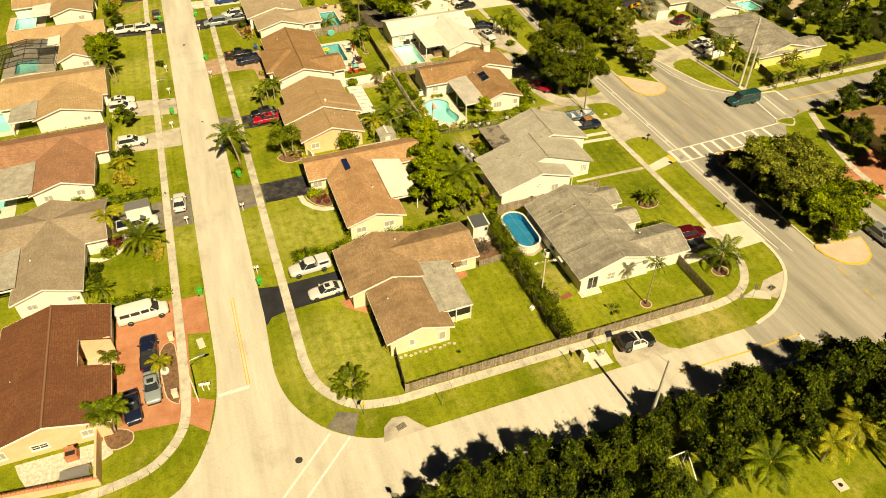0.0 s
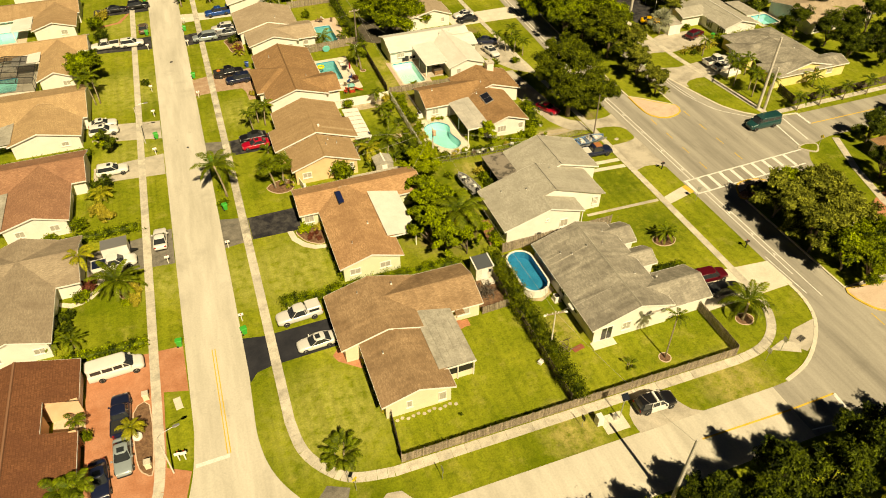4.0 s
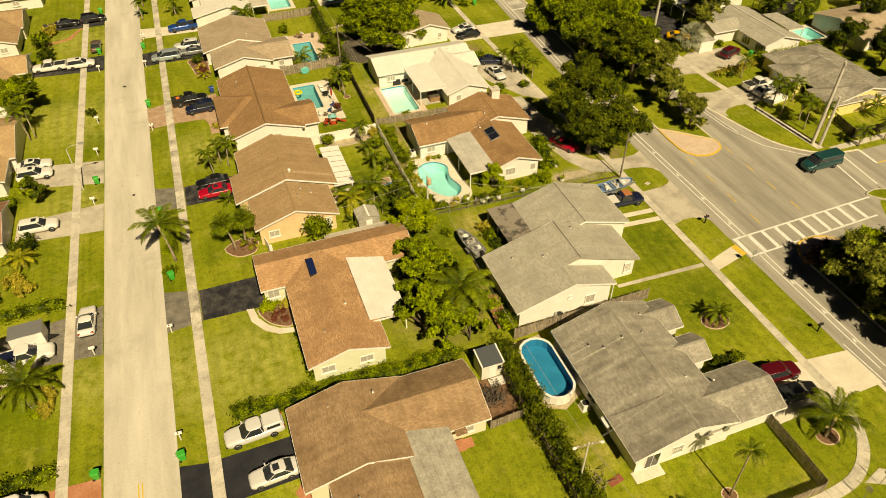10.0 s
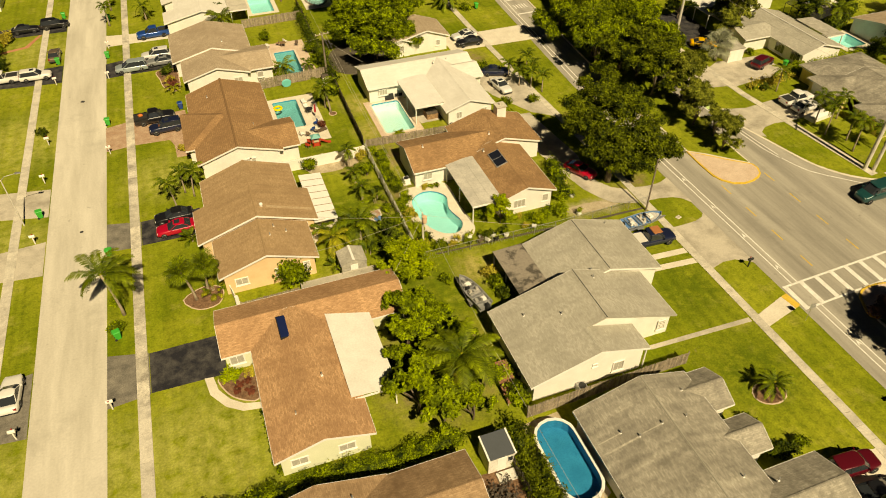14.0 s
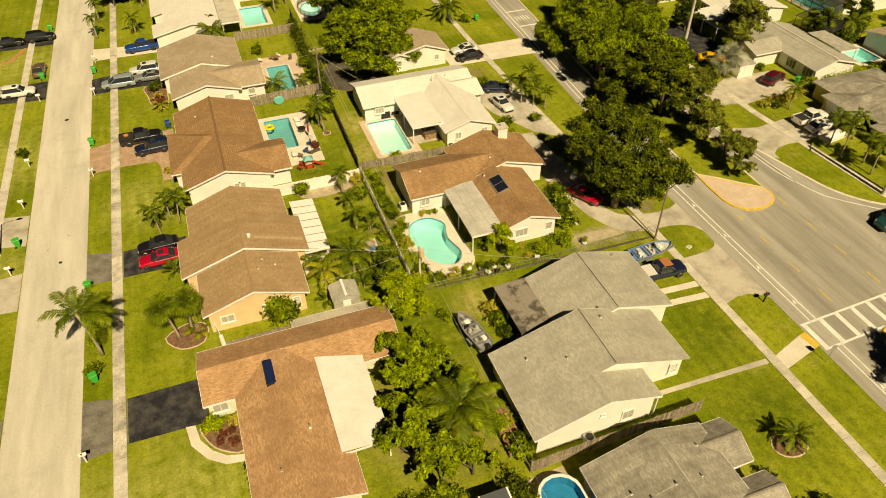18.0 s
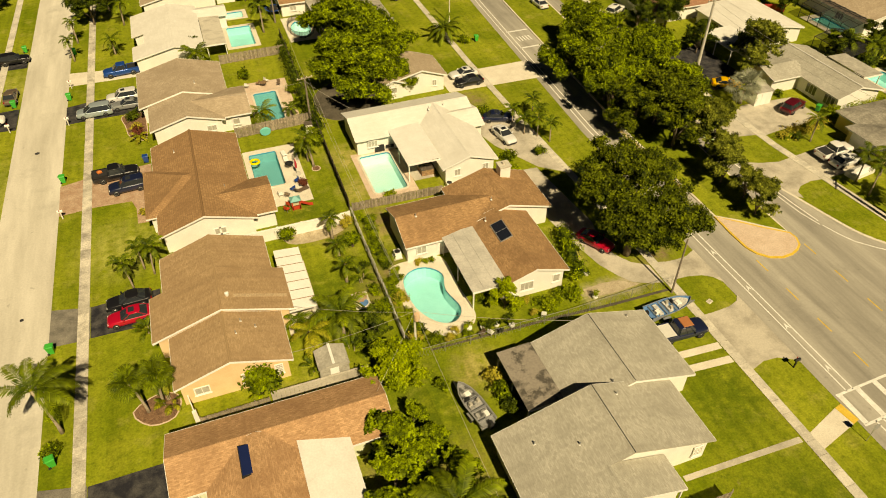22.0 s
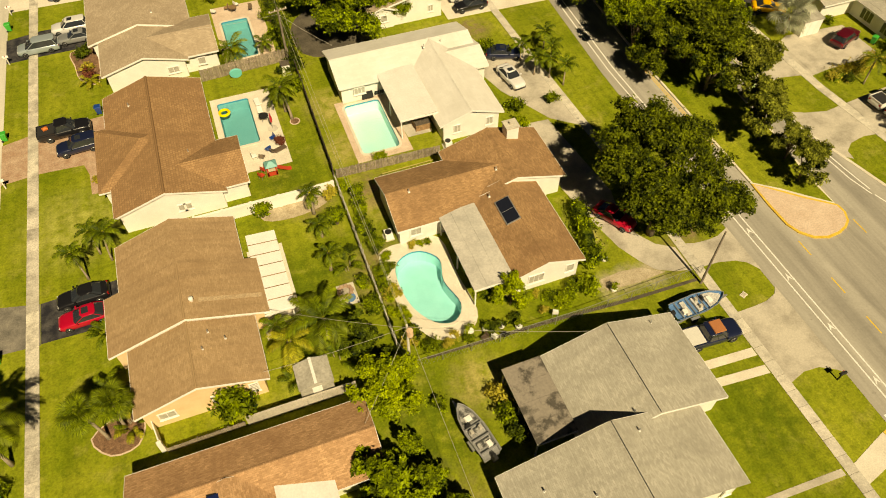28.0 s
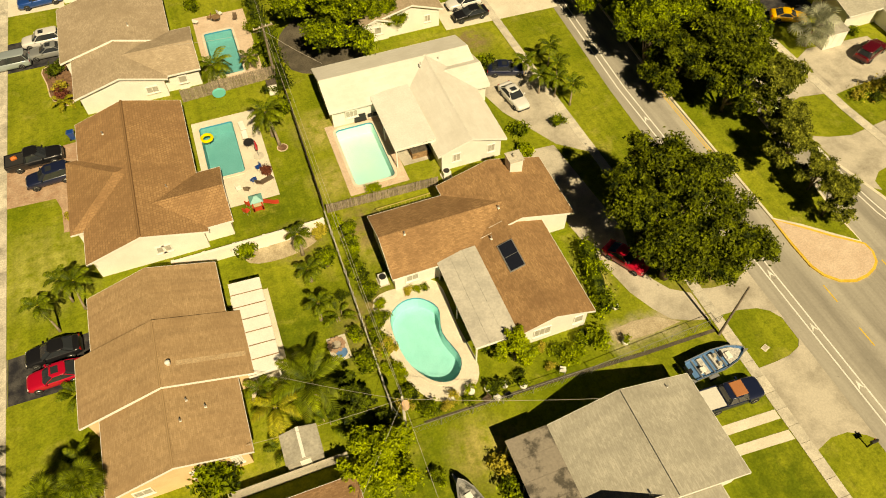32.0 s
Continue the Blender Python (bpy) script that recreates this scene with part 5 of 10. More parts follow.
part("door_canopy", Build(oA).loft([[(23.5, 61.0, 2.45), (24.6, 61.0, 2.45), (24.6, 61.0, 2.53), (23.5, 61.0, 2.53)], [(23.5, 60.3, 2.25), (24.6, 60.3, 2.25), (24.6, 60.3, 2.33), (23.5, 60.3, 2.33)]]), WOODBROWN, hA)

# B: tan house with a white patio roof
hB, oB = house("single-storey house with a tan shingle roof and pale green walls", "tan", PALEGREEN, [
    (9.7, 27.8, 84.9, 91.3, "x", 3.65, {"ridge": 88.1}), (12.4, 20.9, 72.4, 88.0, "y", 3.85, {"ridge": 16.7})],
    [("S", 14.4, 72.7, 1.0, 1.3, 0.8, 2, 1, None, "window", BLIND), ("S", 18.4, 72.7, 1.0, 1.3, 0.8, 2, 1, None, "window", BLIND), ("W", 78.0, 12.9, 0.9, 1.4, 1.1, 2), ("W", 82.6, 12.9, 0.6, 0.8, 1.4, 1), ("S", 11.0, 85.3, 0.9, 1.2, 1.1, 2)],
    vents=((17.9, 79.0, 3.6), (15.0, 76.0, 3.3)))
door(hB, oB, "W", 88.0, 10.2, 4.4, 2.1, name="garage_door")
flat_roof(hB, oB, 19.8, 24.0, 76.2, 87.5, 3.10, 2.75, PANELWHITE, 1, "x", [(23.8, 76.4), (23.8, 82), (23.8, 87)], "white smooth patio roof")
sk = part("skylight", Build(oB).box(15.25, 16.45, 84.4, 87.3, 3.35, 3.62), BLACKMETAL, hB, "dark framed solar panel on the roof slope")
part("glass", Build(oB).box(15.33, 16.37, 84.5, 87.2, 3.62, 3.66), SOLAR_B, sk)

# C: buff house with a peach gable
hC, oC = house("single-storey house with a buff shingle roof and peach walls", "buff", PEACH, [
    (10.5, 21.4, 108.0, 113.6, "y", 4.62, {"ridge": 15.95, "ze": 2.70, "ze2": 2.80, "rakes": (False, True)}), (9.2, 22.5, 101.8, 108.0, "y", 4.85, {"ridge": 15.95, "ze": 2.6, "ze2": 2.6, "rakes": (True, False)}), (10.7, 21.2, 95.5, 101.9, "y", 4.4, {"ridge": 15.9, "ze": 2.62, "ze2": 2.56})],
    [("S", 12.9, 95.8, 1.0, 1.2, 0.8, 2), ("S", 16.8, 95.8, 0.9, 0.6, 1.1, 1, 5), ("S", 19.8, 95.8, 0.9, 0.6, 1.1, 1, 5), ("W", 98.5, 11.2, 0.9, 1.3, 1.2, 2), ("E", 98.5, 20.7, 0.9, 1.2, 1.1, 2)],
    vents=((18.6, 99.8, 3.48), (17.4, 100.6, 3.88), (16.8, 99.0, 4.08)))
part("ridge_trim", Build(oC).tube([(15.95, 101.9, 4.86), (15.95, 107.9, 4.86)], 0.09, 6), SHINGLES["sand"], hC)
part("ridge_trim", Build(oC).tube([(15.9, 95.6, 4.41), (15.9, 101.8, 4.41)], 0.09, 6), SHINGLES["sand"], hC)
part("lime_streak", Build(oC).loft([[(x_, y_, 4.85 - (x_ - 15.95) * 0.3435 + dz_) for y_, dz_ in ((103.5, 0.0), (103.95, 0.0), (103.95, 0.01), (103.5, 0.01))] for x_ in (17.2, 22.2)]), LIMEWASH_B, hC, "pale streak below the roof vent")
part("turbine_vent", Build(oC).tube([(16.7, 103.7, 4.5), (16.7, 103.7, 4.8), (16.7, 103.7, 4.96), (16.7, 103.7, 5.04)], [0.13, 0.2, 0.2, 0.08], 12), TRIM, hC, "round white roof vent")
door(hC, oC, "W", 105.0, 9.7, 4.6, 2.1, name="garage_door")
flat_roof(hC, oC, 22.0, 24.7, 101.7, 111.0, 2.62, 2.4, TRIM, 7, "y", [(24.4, 101.4), (24.4, 104.6), (24.4, 107.8), (24.4, 110.8)], "white aluminium patio panel", gap=0.07)

# D: russet house by the rectangular pool
hD, oD = house("single-storey house with a russet tile roof and white walls", "tile", WHITE, [
    (10.6, 21.4, 117.5, 136.6, "y", 4.2, {"ridge": 15.8}), (15.8, 23.7, 118.0, 125.3, "x", 3.75, {"ridge": 121.6})],
    [("S", 16.8, 117.75, 1.2, 0.6, 0.7, 1), ("S", 17.4, 117.75, 1.2, 0.6, 0.7, 1, 1, None, "window", BLIND), ("W", 126.5, 9.9, 0.9, 1.4, 1.2, 2), ("E", 130.0, 20.9, 0.2, 2.2, 2.0, 3)],
    hips=[(9.4, 19.6, 121.5, 131.3, 4.15, 2.45)], vents=((18.6, 123.6, 3.3), (13.5, 133.0, 3.5)))
door(hD, oD, "W", 133.2, 11.1, 4.6, 2.1, name="garage_door")
part("ridge_trim", Build(oD).tube([(15.8, 117.6, 4.24), (15.8, 136.5, 4.24)], 0.13, 6), SHINGLES["tile"], hD)

# E: fawn house with a white gable
hE, oE = house("single-storey house with a fawn shingle roof and white walls", "fawn", WHITE, [
    (9.5, 21.8, 147.6, 158.6, "y", 4.1, {"ridge": 15.8}), (10.7, 20.6, 140.7, 147.8, "y", 3.9, {"ridge": 15.8}), (15.8, 24.2, 141.2, 149.4, "x", 3.7, {"ridge": 145.0})],
    [("S", 18.6, 140.95, 1.0, 1.2, 0.7, 2), ("S", 22.0, 141.5, 1.0, 0.8, 0.8, 1)], vents=((17.6, 150.4, 3.7),))
door(hE, oE, "W", 153.6, 10.0, 4.6, 2.1, name="garage_door")

# F and the houses up the street
hF, oF = house("white house with a bright white roof", "white", WHITE, [
    (9.2, 20.2, 163.6, 168.6, "y", 3.85, {"ridge": 15.7, "ze": 2.45, "ze2": 2.85, "rakes": (True, False)}), (11.2, 20.2, 168.6, 172.6, "y", 3.85, {"ridge": 15.7, "ze": 2.88, "ze2": 2.85, "rakes": (False, False)}),
    (9.2, 20.2, 172.6, 181.6, "y", 3.85, {"ridge": 15.7, "ze": 2.45, "ze2": 2.85, "rakes": (False, True)}), (19.6, 25.2, 176.6, 181.4, "x", 3.1, {"ze": 2.5})],
    [("S", 12.9, 164.1, 1.4, 0.5, 0.5, 1), ("S", 17.4, 164.1, 1.0, 1.2, 0.9, 2), ("W", 170.6, 11.7, 0.9, 1.9, 1.2, 3), ("W", 177.0, 9.7, 1.0, 1.4, 0.9, 2)])
door(hF, oF, "W", 166.1, 9.7, 4.0, 2.1, name="garage_door")
flat_roof(hF, oF, 20.3, 23.7, 164.8, 176.4, 2.75, 2.6, CONC, 1, "x", [(23.5, 165.0), (23.5, 170.6), (20.6, 165.0)], "tan weathered patio roof")
house("house with a fawn shingle roof and white gable", "fawn", WHITE, [(11.0, 24.5, 186.0, 200.0, "y", 4.0), (14, 28, 188, 196, "x", 3.8)], [("S", 15.0, 186.3, 1.0, 1.2, 0.9, 2)])
house("house with a tan roof far up the street", "tan", WHITE, [(10.0, 23.0, 208.0, 224.0, "y", 4.0)], [("S", 14.0, 208.3, 1.0, 1.2, 0.9, 2)])

# middle column: white roof with pool, brown with kidney pool, two grey roofs
hM1, oM1 = house("white house with a bright white roof beside a pool", "white", WHITE, [
    (35.8, 53.0, 128.8, 136.6, "x", 3.75, {"ridge": 132.8}), (44.3, 51.8, 118.8, 133.0, "y", 3.75, {"ridge": 48.0}), (48.0, 53.4, 127.0, 133.0, "x", 3.4)],
    [("S", 38.2, 129.1, 1.1, 1.2, 0.8, 3), ("S", 46.4, 119.1, 1.0, 0.7, 0.9, 2), ("S", 50.2, 119.1, 1.0, 0.7, 0.9, 2), ("W", 132.5, 36.3, 1.0, 1.3, 0.9, 2)],
    vents=((46.9, 131.4, 3.75), (49.2, 132.0, 3.4)))
flat_roof(hM1, oM1, 40.5, 44.9, 121.0, 129.9, 2.75, 2.95, PANELWHITE, 1, "x", [(40.7, 121.2), (40.7, 125.4)], "white patio roof")

hM2, oM2 = house("house with a sun-bleached brown roof and white walls", "russet", WHITE, [
    (35.5, 47.6, 106.4, 114.0, "x", 3.9, {"ridge": 110.2}), (42.8, 53.7, 107.6, 115.3, "y", 4.15, {"ridge": 48.2}), (43.1, 50.5, 97.4, 108.2, "y", 3.75, {"ridge": 46.7})],
    [("S", 37.4, 106.8, 1.0, 1.0, 0.9, 2), ("S", 45.8, 97.7, 0.9, 1.4, 1.0, 3), ("S", 49.2, 97.7, 1.0, 0.7, 0.9, 1), ("W", 110.0, 36.0, 0.9, 1.4, 1.0, 2)],
    vents=((37.8, 109.8, 3.85), (46.8, 109.6, 3.9), (45.0, 107.0, 3.3)))
flat_roof(hM2, oM2, 39.7, 43.5, 97.6, 107.1, 2.6, 2.85, PANELPALE, 3, "x", [(39.9, 97.8), (39.9, 102.2), (39.9, 106.6)], "grey stained patio panel")
ch = part("chimney", Build(oM2).box(49.6, 50.9, 113.4, 114.6, 2.0, 5.0), WHITE, hM2, "white stucco chimney")
part("chimney_cap", Build(oM2).box(49.5, 51.0, 113.3, 114.7, 4.95, 5.08), CONC, ch)
part("flue", Build(oM2).tube([(50.25, 114.0, 5.0), (50.25, 114.0, 5.35)], 0.2, 10), CONC_D, ch)
sk = part("solar_collector", sloped(oM2, 45.1, 46.5, 103.0, 106.0, 46.7, 3.75, 0.345, 0.02, 0.14), ALU, hM2, "dark solar water heater panel on the roof")
for i in range(2):
    part("glass", sloped(oM2, 45.18, 46.42, 103.08 + i * 1.45, 104.47 + i * 1.45, 46.7, 3.75, 0.345, 0.14, 0.16), SOLAR, sk)
# Grey panel colour stands in for the shade on the white west wall.
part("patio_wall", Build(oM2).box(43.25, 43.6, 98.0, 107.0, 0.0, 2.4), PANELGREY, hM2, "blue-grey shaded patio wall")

hM3, oM3 = house("house with a pale grey shingle roof and white walls", "lightgrey", WHITE, [
    (42.1, 54.5, 81.3, 89.7, "y", 4.42, {"ridge": 48.0}), (34.9, 52.0, 75.0, 81.8, "y", 5.3, {"ridge": 43.8, "rakes": (False, True)}), (34.9, 47.0, 72.0, 75.2, "y", 4.64, {"ridge": 41.7, "ze2": 3.0, "rakes": (True, False)})],
    [("S", 50.6, 75.2, 0.9, 0.7, 1.1, 1, 5), ("S", 44.0, 72.25, 0.9, 1.0, 1.1, 2), ("S", 41.4, 72.25, 2.5, 0.3, 0.2, 1), ("E", 85.5, 54.0, 0.9, 1.5, 1.2, 2)],
    vents=((37.6, 79.4, 3.35), (40.6, 77.6, 4.28), (52.0, 89.0, 3.2), (46.4, 82.3, 3.88), (45.6, 80.6, 4.7)))
flat_roof(hM3, oM3, 38.8, 42.2, 82.9, 89.7, 2.6, 2.75, PANELLEAF, 4, "y", [(39.0, 83.1), (39.0, 86.4), (39.0, 89.5)], "grey patio panel with dark leaf stains")
part("porch_post", Build(oM3).box(46.75, 46.87, 72.2, 72.32, 0, 2.9), TRIM, hM3)
for x_, y0_, y1_, z_ in ((43.8, 75.0, 81.8, 5.31), (48.0, 81.4, 89.6, 4.43)):
    part("ridge_flashing", Build(oM3).box(x_ - 0.03, x_ + 0.03, y0_, y1_, z_ - 0.02, z_ + 0.045), BLACKMETAL, hM3, "dark metal strip along the ridge")
ac = base("air_conditioner", 40.1, 71.75, label="grey outdoor air conditioning unit beside the wall", category="air conditioner")
part("case", Build().box(-0.45, 0.45, -0.45, 0.45, 0.05, 0.85, 0.03), ALU, ac)
part("fan_grille", Build().tube([(0, 0, 0.85), (0, 0, 0.9)], 0.36, 16), BLACKMETAL, ac)

hM4, oM4 = house("house with a dark grey weathered shingle roof and white walls", "grey", WHITE, [
    (37.2, 48.2, 52.3, 68.6, "y", 4.6, {"ridge": 43.35, "ze2": 3.1}), (44.0, 50.6, 64.4, 68.7, "x", 3.55), (44.0, 50.8, 59.8, 63.4, "x", 3.45), (44.0, 53.7, 52.4, 58.4, "x", 3.75, {"ridge": 55.4})],
    # Tall dark glass at 39.4 stands in for a shaded porch recess.
    [("S", 42.0, 52.6, 0.9, 1.0, 1.1, 2, 2), ("S", 47.2, 52.7, 1.0, 0.8, 0.8, 1), ("W", 60.5, 37.7, 0.9, 1.3, 1.1, 2), ("W", 57.1, 37.7, 0.9, 1.0, 1.1, 1), ("S", 39.4, 52.6, 0.1, 1.4, 2.0, 2)],
    vents=((46.4, 66.6, 3.65), (39.5, 64.9, 3.29), (40.6, 63.9, 3.66), (42.6, 64.0, 4.34), (44.9, 64.0, 4.1), (46.0, 58.0, 3.8), (48.6, 57.0, 3.4)))
door(hM4, oM4, "E", 55.4, 53.2, 4.4, 2.1, name="garage_door")

for y in (57.1,):
    part("window_awning", Build(oM4).loft([[(37.7, y - 0.6, 2.3), (37.7, y + 0.6, 2.3), (37.7, y + 0.6, 2.35), (37.7, y - 0.6, 2.35)], [(36.9, y - 0.6, 1.95), (36.9, y + 0.6, 1.95), (36.9, y + 0.6, 2.0), (36.9, y - 0.6, 2.0)]]), TRIM, hM4, "white metal window awning")
part("meter_box", Build(oM4).box(37.5, 37.72, 62.5, 62.9, 1.2, 1.9, 0.02), ALU, hM4)
part("porch_slab", Build(oM4).box(37.4, 40.4, 51.5, 52.66, 0, 0.06, 0.02), CONC_W, hM4)
part("ridge_cap", Build(oM4).tube([(43.35, 52.4, 4.6), (43.35, 68.5, 4.6)], 0.075, 6), SHINGLES["lightgrey"], hM4, "paler ridge shingles")
for x0_, x1_, y_, w_ in ((37.5, 39.5, 64.9, 0.10), (37.4, 40.6, 63.9, 0.17), (40.9, 42.6, 64.0, 0.08), (40.2, 41.6, 66.6, 0.06)):
    part("lime_streak", sloped(oM4, x0_, x1_, y_ - w_ / 2, y_ + w_ / 2, 43.35, 4.6, 2.1 / 6.15, -0.01, 0.008), LIMEWASH, hM4, "pale lime streak below a vent pipe")

# west side
hL1, oL1 = house("corner house with a dark red tile roof and salmon walls", "red", PINKWALL, [
    (-30.0, -18.0, 50.5, 58.5, "y", 4.35, {"ridge": -24.0, "rakes": (True, False)}), (-30.0, -21.2, 58.5, 62.5, "y", 4.35, {"ridge": -24.0, "ze2": 3.48, "rakes": (False, False)}), (-30.0, -18.0, 62.5, 68.4, "y", 4.35, {"ridge": -24.0, "rakes": (False, True)})],
    [("S", -25.2, 50.8, 1.0, 1.5, 0.6, 2, 2), ("S", -20.6, 50.8, 1.0, 1.1, 0.8, 2), ("S", -28.8, 50.8, 0.9, 0.8, 1.0, 2)], vents=((-28.0, 59.0, 3.1),))
part("ridge_trim", Build(oL1).tube([(-24.0, 50.6, 4.4), (-24.0, 68.3, 4.4)], 0.14, 6), SHINGLES["rust"], hL1)
for v0, v1 in ((58.35, 58.5), (62.5, 62.65)):
    part("court_wall", Build(oL1).box(-21.4, -18.1, v0, v1, 0, 2.75), PINKWALL, hL1)
part("court_floor", Build(oL1).box(-21.3, -18.1, 58.5, 62.5, 0, 0.06), PAVER_P, hL1)
door(hL1, oL1, "E", 65.4, -18.5, 4.6, 2.1, name="garage_door")
hL2, oL2 = house("house with a grey-brown shingle roof and white walls", "taupe", WHITE, [
    (-29.6, -21.2, 72.0, 91.0, "y", 4.0, {"ridge": -25.4}), (-34.0, -18.4, 81.4, 91.0, "x", 3.95, {"ridge": 86.2})],
    [("S", -22.8, 72.3, 1.0, 1.1, 0.7, 2), ("S", -27.4, 72.3, 1.0, 1.1, 0.7, 2)], vents=((-27.4, 79.0, 3.5),))
flat_roof(hL2, oL2, -34.5, -29.0, 75.0, 87.0, 2.6, 2.95, PANELGREY, 5, "y", [(-34.3, 75.2), (-34.3, 81), (-34.3, 86.8)], "grey corrugated patio panel")
door(hL2, oL2, "E", 87.4, -18.9, 4.6, 2.1, name="garage_door")
hL3, oL3 = house("house with a rusty brown shingle roof and white walls", "rust", WHITE, [
    (-36.0, -18.2, 104.2, 113.0, "x", 3.95, {"ridge": 108.6}), (-29.2, -20.2, 95.2, 108.6, "y", 3.9, {"ridge": -24.4})],
    [("S", -22.4, 95.5, 1.0, 1.1, 0.8, 2), ("S", -26.8, 95.5, 1.0, 1.1, 0.8, 2)])
flat_roof(hL3, oL3, -34.0, -28.6, 95.6, 104.2, 2.55, 2.85, PANELGREY, 6, "y", [(-33.8, 95.8), (-33.8, 104.0)], "grey corrugated patio panel")
door(hL3, oL3, "E", 108.6, -18.7, 4.6, 2.1, name="garage_door")
hL4, oL4 = house("house with a sandy tile roof and white walls", "sand", WHITE, [
    (-36.0, -18.4, 123.6, 136.0, "x", 4.15, {"ridge": 130.0}), (-30.2, -19.2, 117.8, 128.0, "y", 4.0, {"ridge": -25.4})],
    [("S", -22.0, 118.1, 1.0, 1.0, 0.6, 2)])
flat_roof(hL4, oL4, -34.0, -29.6, 118.4, 127.0, 2.55, 2.85, PANELGREY, 4, "x", [(-33.8, 118.6), (-33.8, 123)], "grey patio panel")
door(hL4, oL4, "E", 128.0, -18.9, 4.4, 2.1, name="garage_door")
hL5, oL5 = house("house with a tan shingle roof and white walls", "sand", WHITE, [
    (-37.0, -18.8, 150.6, 158.2, "x", 3.95, {"ridge": 154.4}), (-27.4, -20.8, 139.6, 154.0, "y", 3.9, {"ridge": -24.1})],
    [("S", -22.6, 139.9, 1.0, 1.1, 0.8, 2)])
flat_roof(hL5, oL5, -32.2, -27.2, 147.6, 153.6, 2.7, 2.95, PANELWHITE, 1, "x", [(-32.0, 147.8)], "white patio roof")
hL6, oL6 = house("house with a tan shingle roof and white walls", "buff", WHITE, [
    (-38.0, -21.0, 170.6, 180.2, "x", 4.0), (-30.0, -21.4, 163.4, 176.0, "y", 3.8)], [("S", -24.0, 163.7, 1.0, 1.1, 0.8, 2)])
flat_roof(hL6, oL6, -33.8, -30.0, 164.6, 170.8, 2.6, 2.8, PANELWHITE, 1, "x", [(-33.6, 164.8)], "white patio roof")
house("house with a buff roof far up the street", "tan", WHITE, [(-36.0, -19.0, 186.0, 200.0, "x", 4.0)], [("S", -24.0, 186.4, 1.0, 1.1, 0.8, 2)])
house("house with a grey roof far up the street", "fawn", WHITE, [(-34.0, -19.0, 207.0, 222.0, "x", 4.0)], [("S", -24.0, 207.4, 1.0, 1.1, 0.8, 2)])

# north of the white roof, and east of the wide road
house("small white house under a large tree", "fawn", WHITE, [(43.6, 53.6, 142.0, 149.0, "y", 3.9, {"ridge": 49.6}), (43.2, 47.0, 141.8, 146.0, "y", 3.2)],
      [("S", 51.6, 142.3, 1.0, 0.6, 0.8, 2), ("S", 45.2, 142.1, 1.0, 0.8, 0.8, 1)])
house("house with a grey roof under trees", "grey", WHITE, [(40.0, 52.0, 164.0, 178.0, "y", 3.9)], [("S", 47.0, 164.3, 1.0, 1.0, 0.9, 2)])
hN, oN = house("house with a brown roof behind the oval pool", "russet", WHITE, [(34.6, 46.5, 177.6, 188.0, "x", 3.7)], [("S", 37.0, 178.0, 1.0, 1.0, 0.9, 2)])
flat_roof(hN, oN, 39.3, 43.6, 167.0, 178.4, 2.6, 2.75, PANELGREY, 4, "y", [(39.5, 167.2), (39.5, 172.6), (43.4, 167.2)], "pale grey patio panel")
part("patio_wall", Build(oN).box(43.2, 43.5, 168.0, 178.0, 0, 2.5), WHITE, hN)
hR1, oR1 = house("corner house with a grey hipped roof and yellow walls", "grey", YELLOWWALL, [(100.4, 112.6, 95.2, 107.0, "y", 3.95, {"ridge": 106.5, "ze": 2.45}), (108.0, 115.4, 94.8, 99.4, "x", 3.25)],
                 [("S", 104.0, 95.7, 1.0, 1.2, 0.9, 2), ("S", 111.6, 95.3, 1.0, 1.2, 0.9, 2), ("W", 104.6, 99.2, 0.9, 1.4, 1.0, 2)],
                 hips=[(100.4, 112.6, 97.6, 113.2, 3.93, 2.43), (98.6, 109.0, 102.5, 109.5, 3.4, 2.4), (98.7, 107.4, 94.7, 100.6, 3.4, 2.4)], vents=((108.0, 101.6, 3.75), (109.4, 98.4, 3.1)))
door(hR1, oR1, "W", 106.2, 99.1, 4.4, 2.1, name="garage_door")
hR2, oR2 = house("long house with a grey shingle roof and white walls", "lightgrey", WHITE, [
    (103.2, 111.6, 115.5, 131.0, "y", 3.6, {"ridge": 107.1, "ze": 2.35}), (98.3, 104.8, 123.1, 129.6, "x", 3.15, {"ze": 2.4})],
    # Both wide west windows are dark glass in place of the shaded porch.
    [("S", 109.5, 116.0, 1.0, 1.2, 0.9, 2), ("S", 110.6, 116.0, 1.3, 0.6, 0.7, 1), ("W", 117.3, 103.7, 0.5, 1.9, 1.7, 3), ("W", 120.9, 103.7, 0.5, 1.9, 1.7, 3)])
flat_roof(hR2, oR2, 111.2, 114.9, 119.0, 126.4, 2.75, 2.6, PANELGREY, 2, "y", [(114.7, 119.2), (114.7, 126.2)], "grey weathered patio panel")
part("ridge_cap", Build(oR2).tube([(107.1, 115.6, 3.62), (107.1, 130.9, 3.62)], 0.09, 6), TRIM, hR2, "pale ridge cap")
part("porch_beam", Build(oR2).box(103.35, 103.5, 116.2, 123.0, 2.1, 2.3), TRIM, hR2)
hR3, oR3 = house("house with a bright white roof", "white", WHITE, [(103.4, 116.0, 136.6, 149.6, "y", 3.9, {"ridge": 108.4})], [("W", 144.0, 103.9, 0.9, 1.4, 1.0, 2)])
flat_roof(hR3, oR3, 98.6, 104.2, 133.4, 141.2, 2.55, 2.8, PANELWHITE, 1, "x", [(98.8, 133.6), (98.8, 137.4), (98.8, 141.0)], "bright white carport roof")
part("carport_wall", Build(oR3).box(103.2, 103.4, 133.8, 141.0, 0, 2.6), WHITE, hR3)
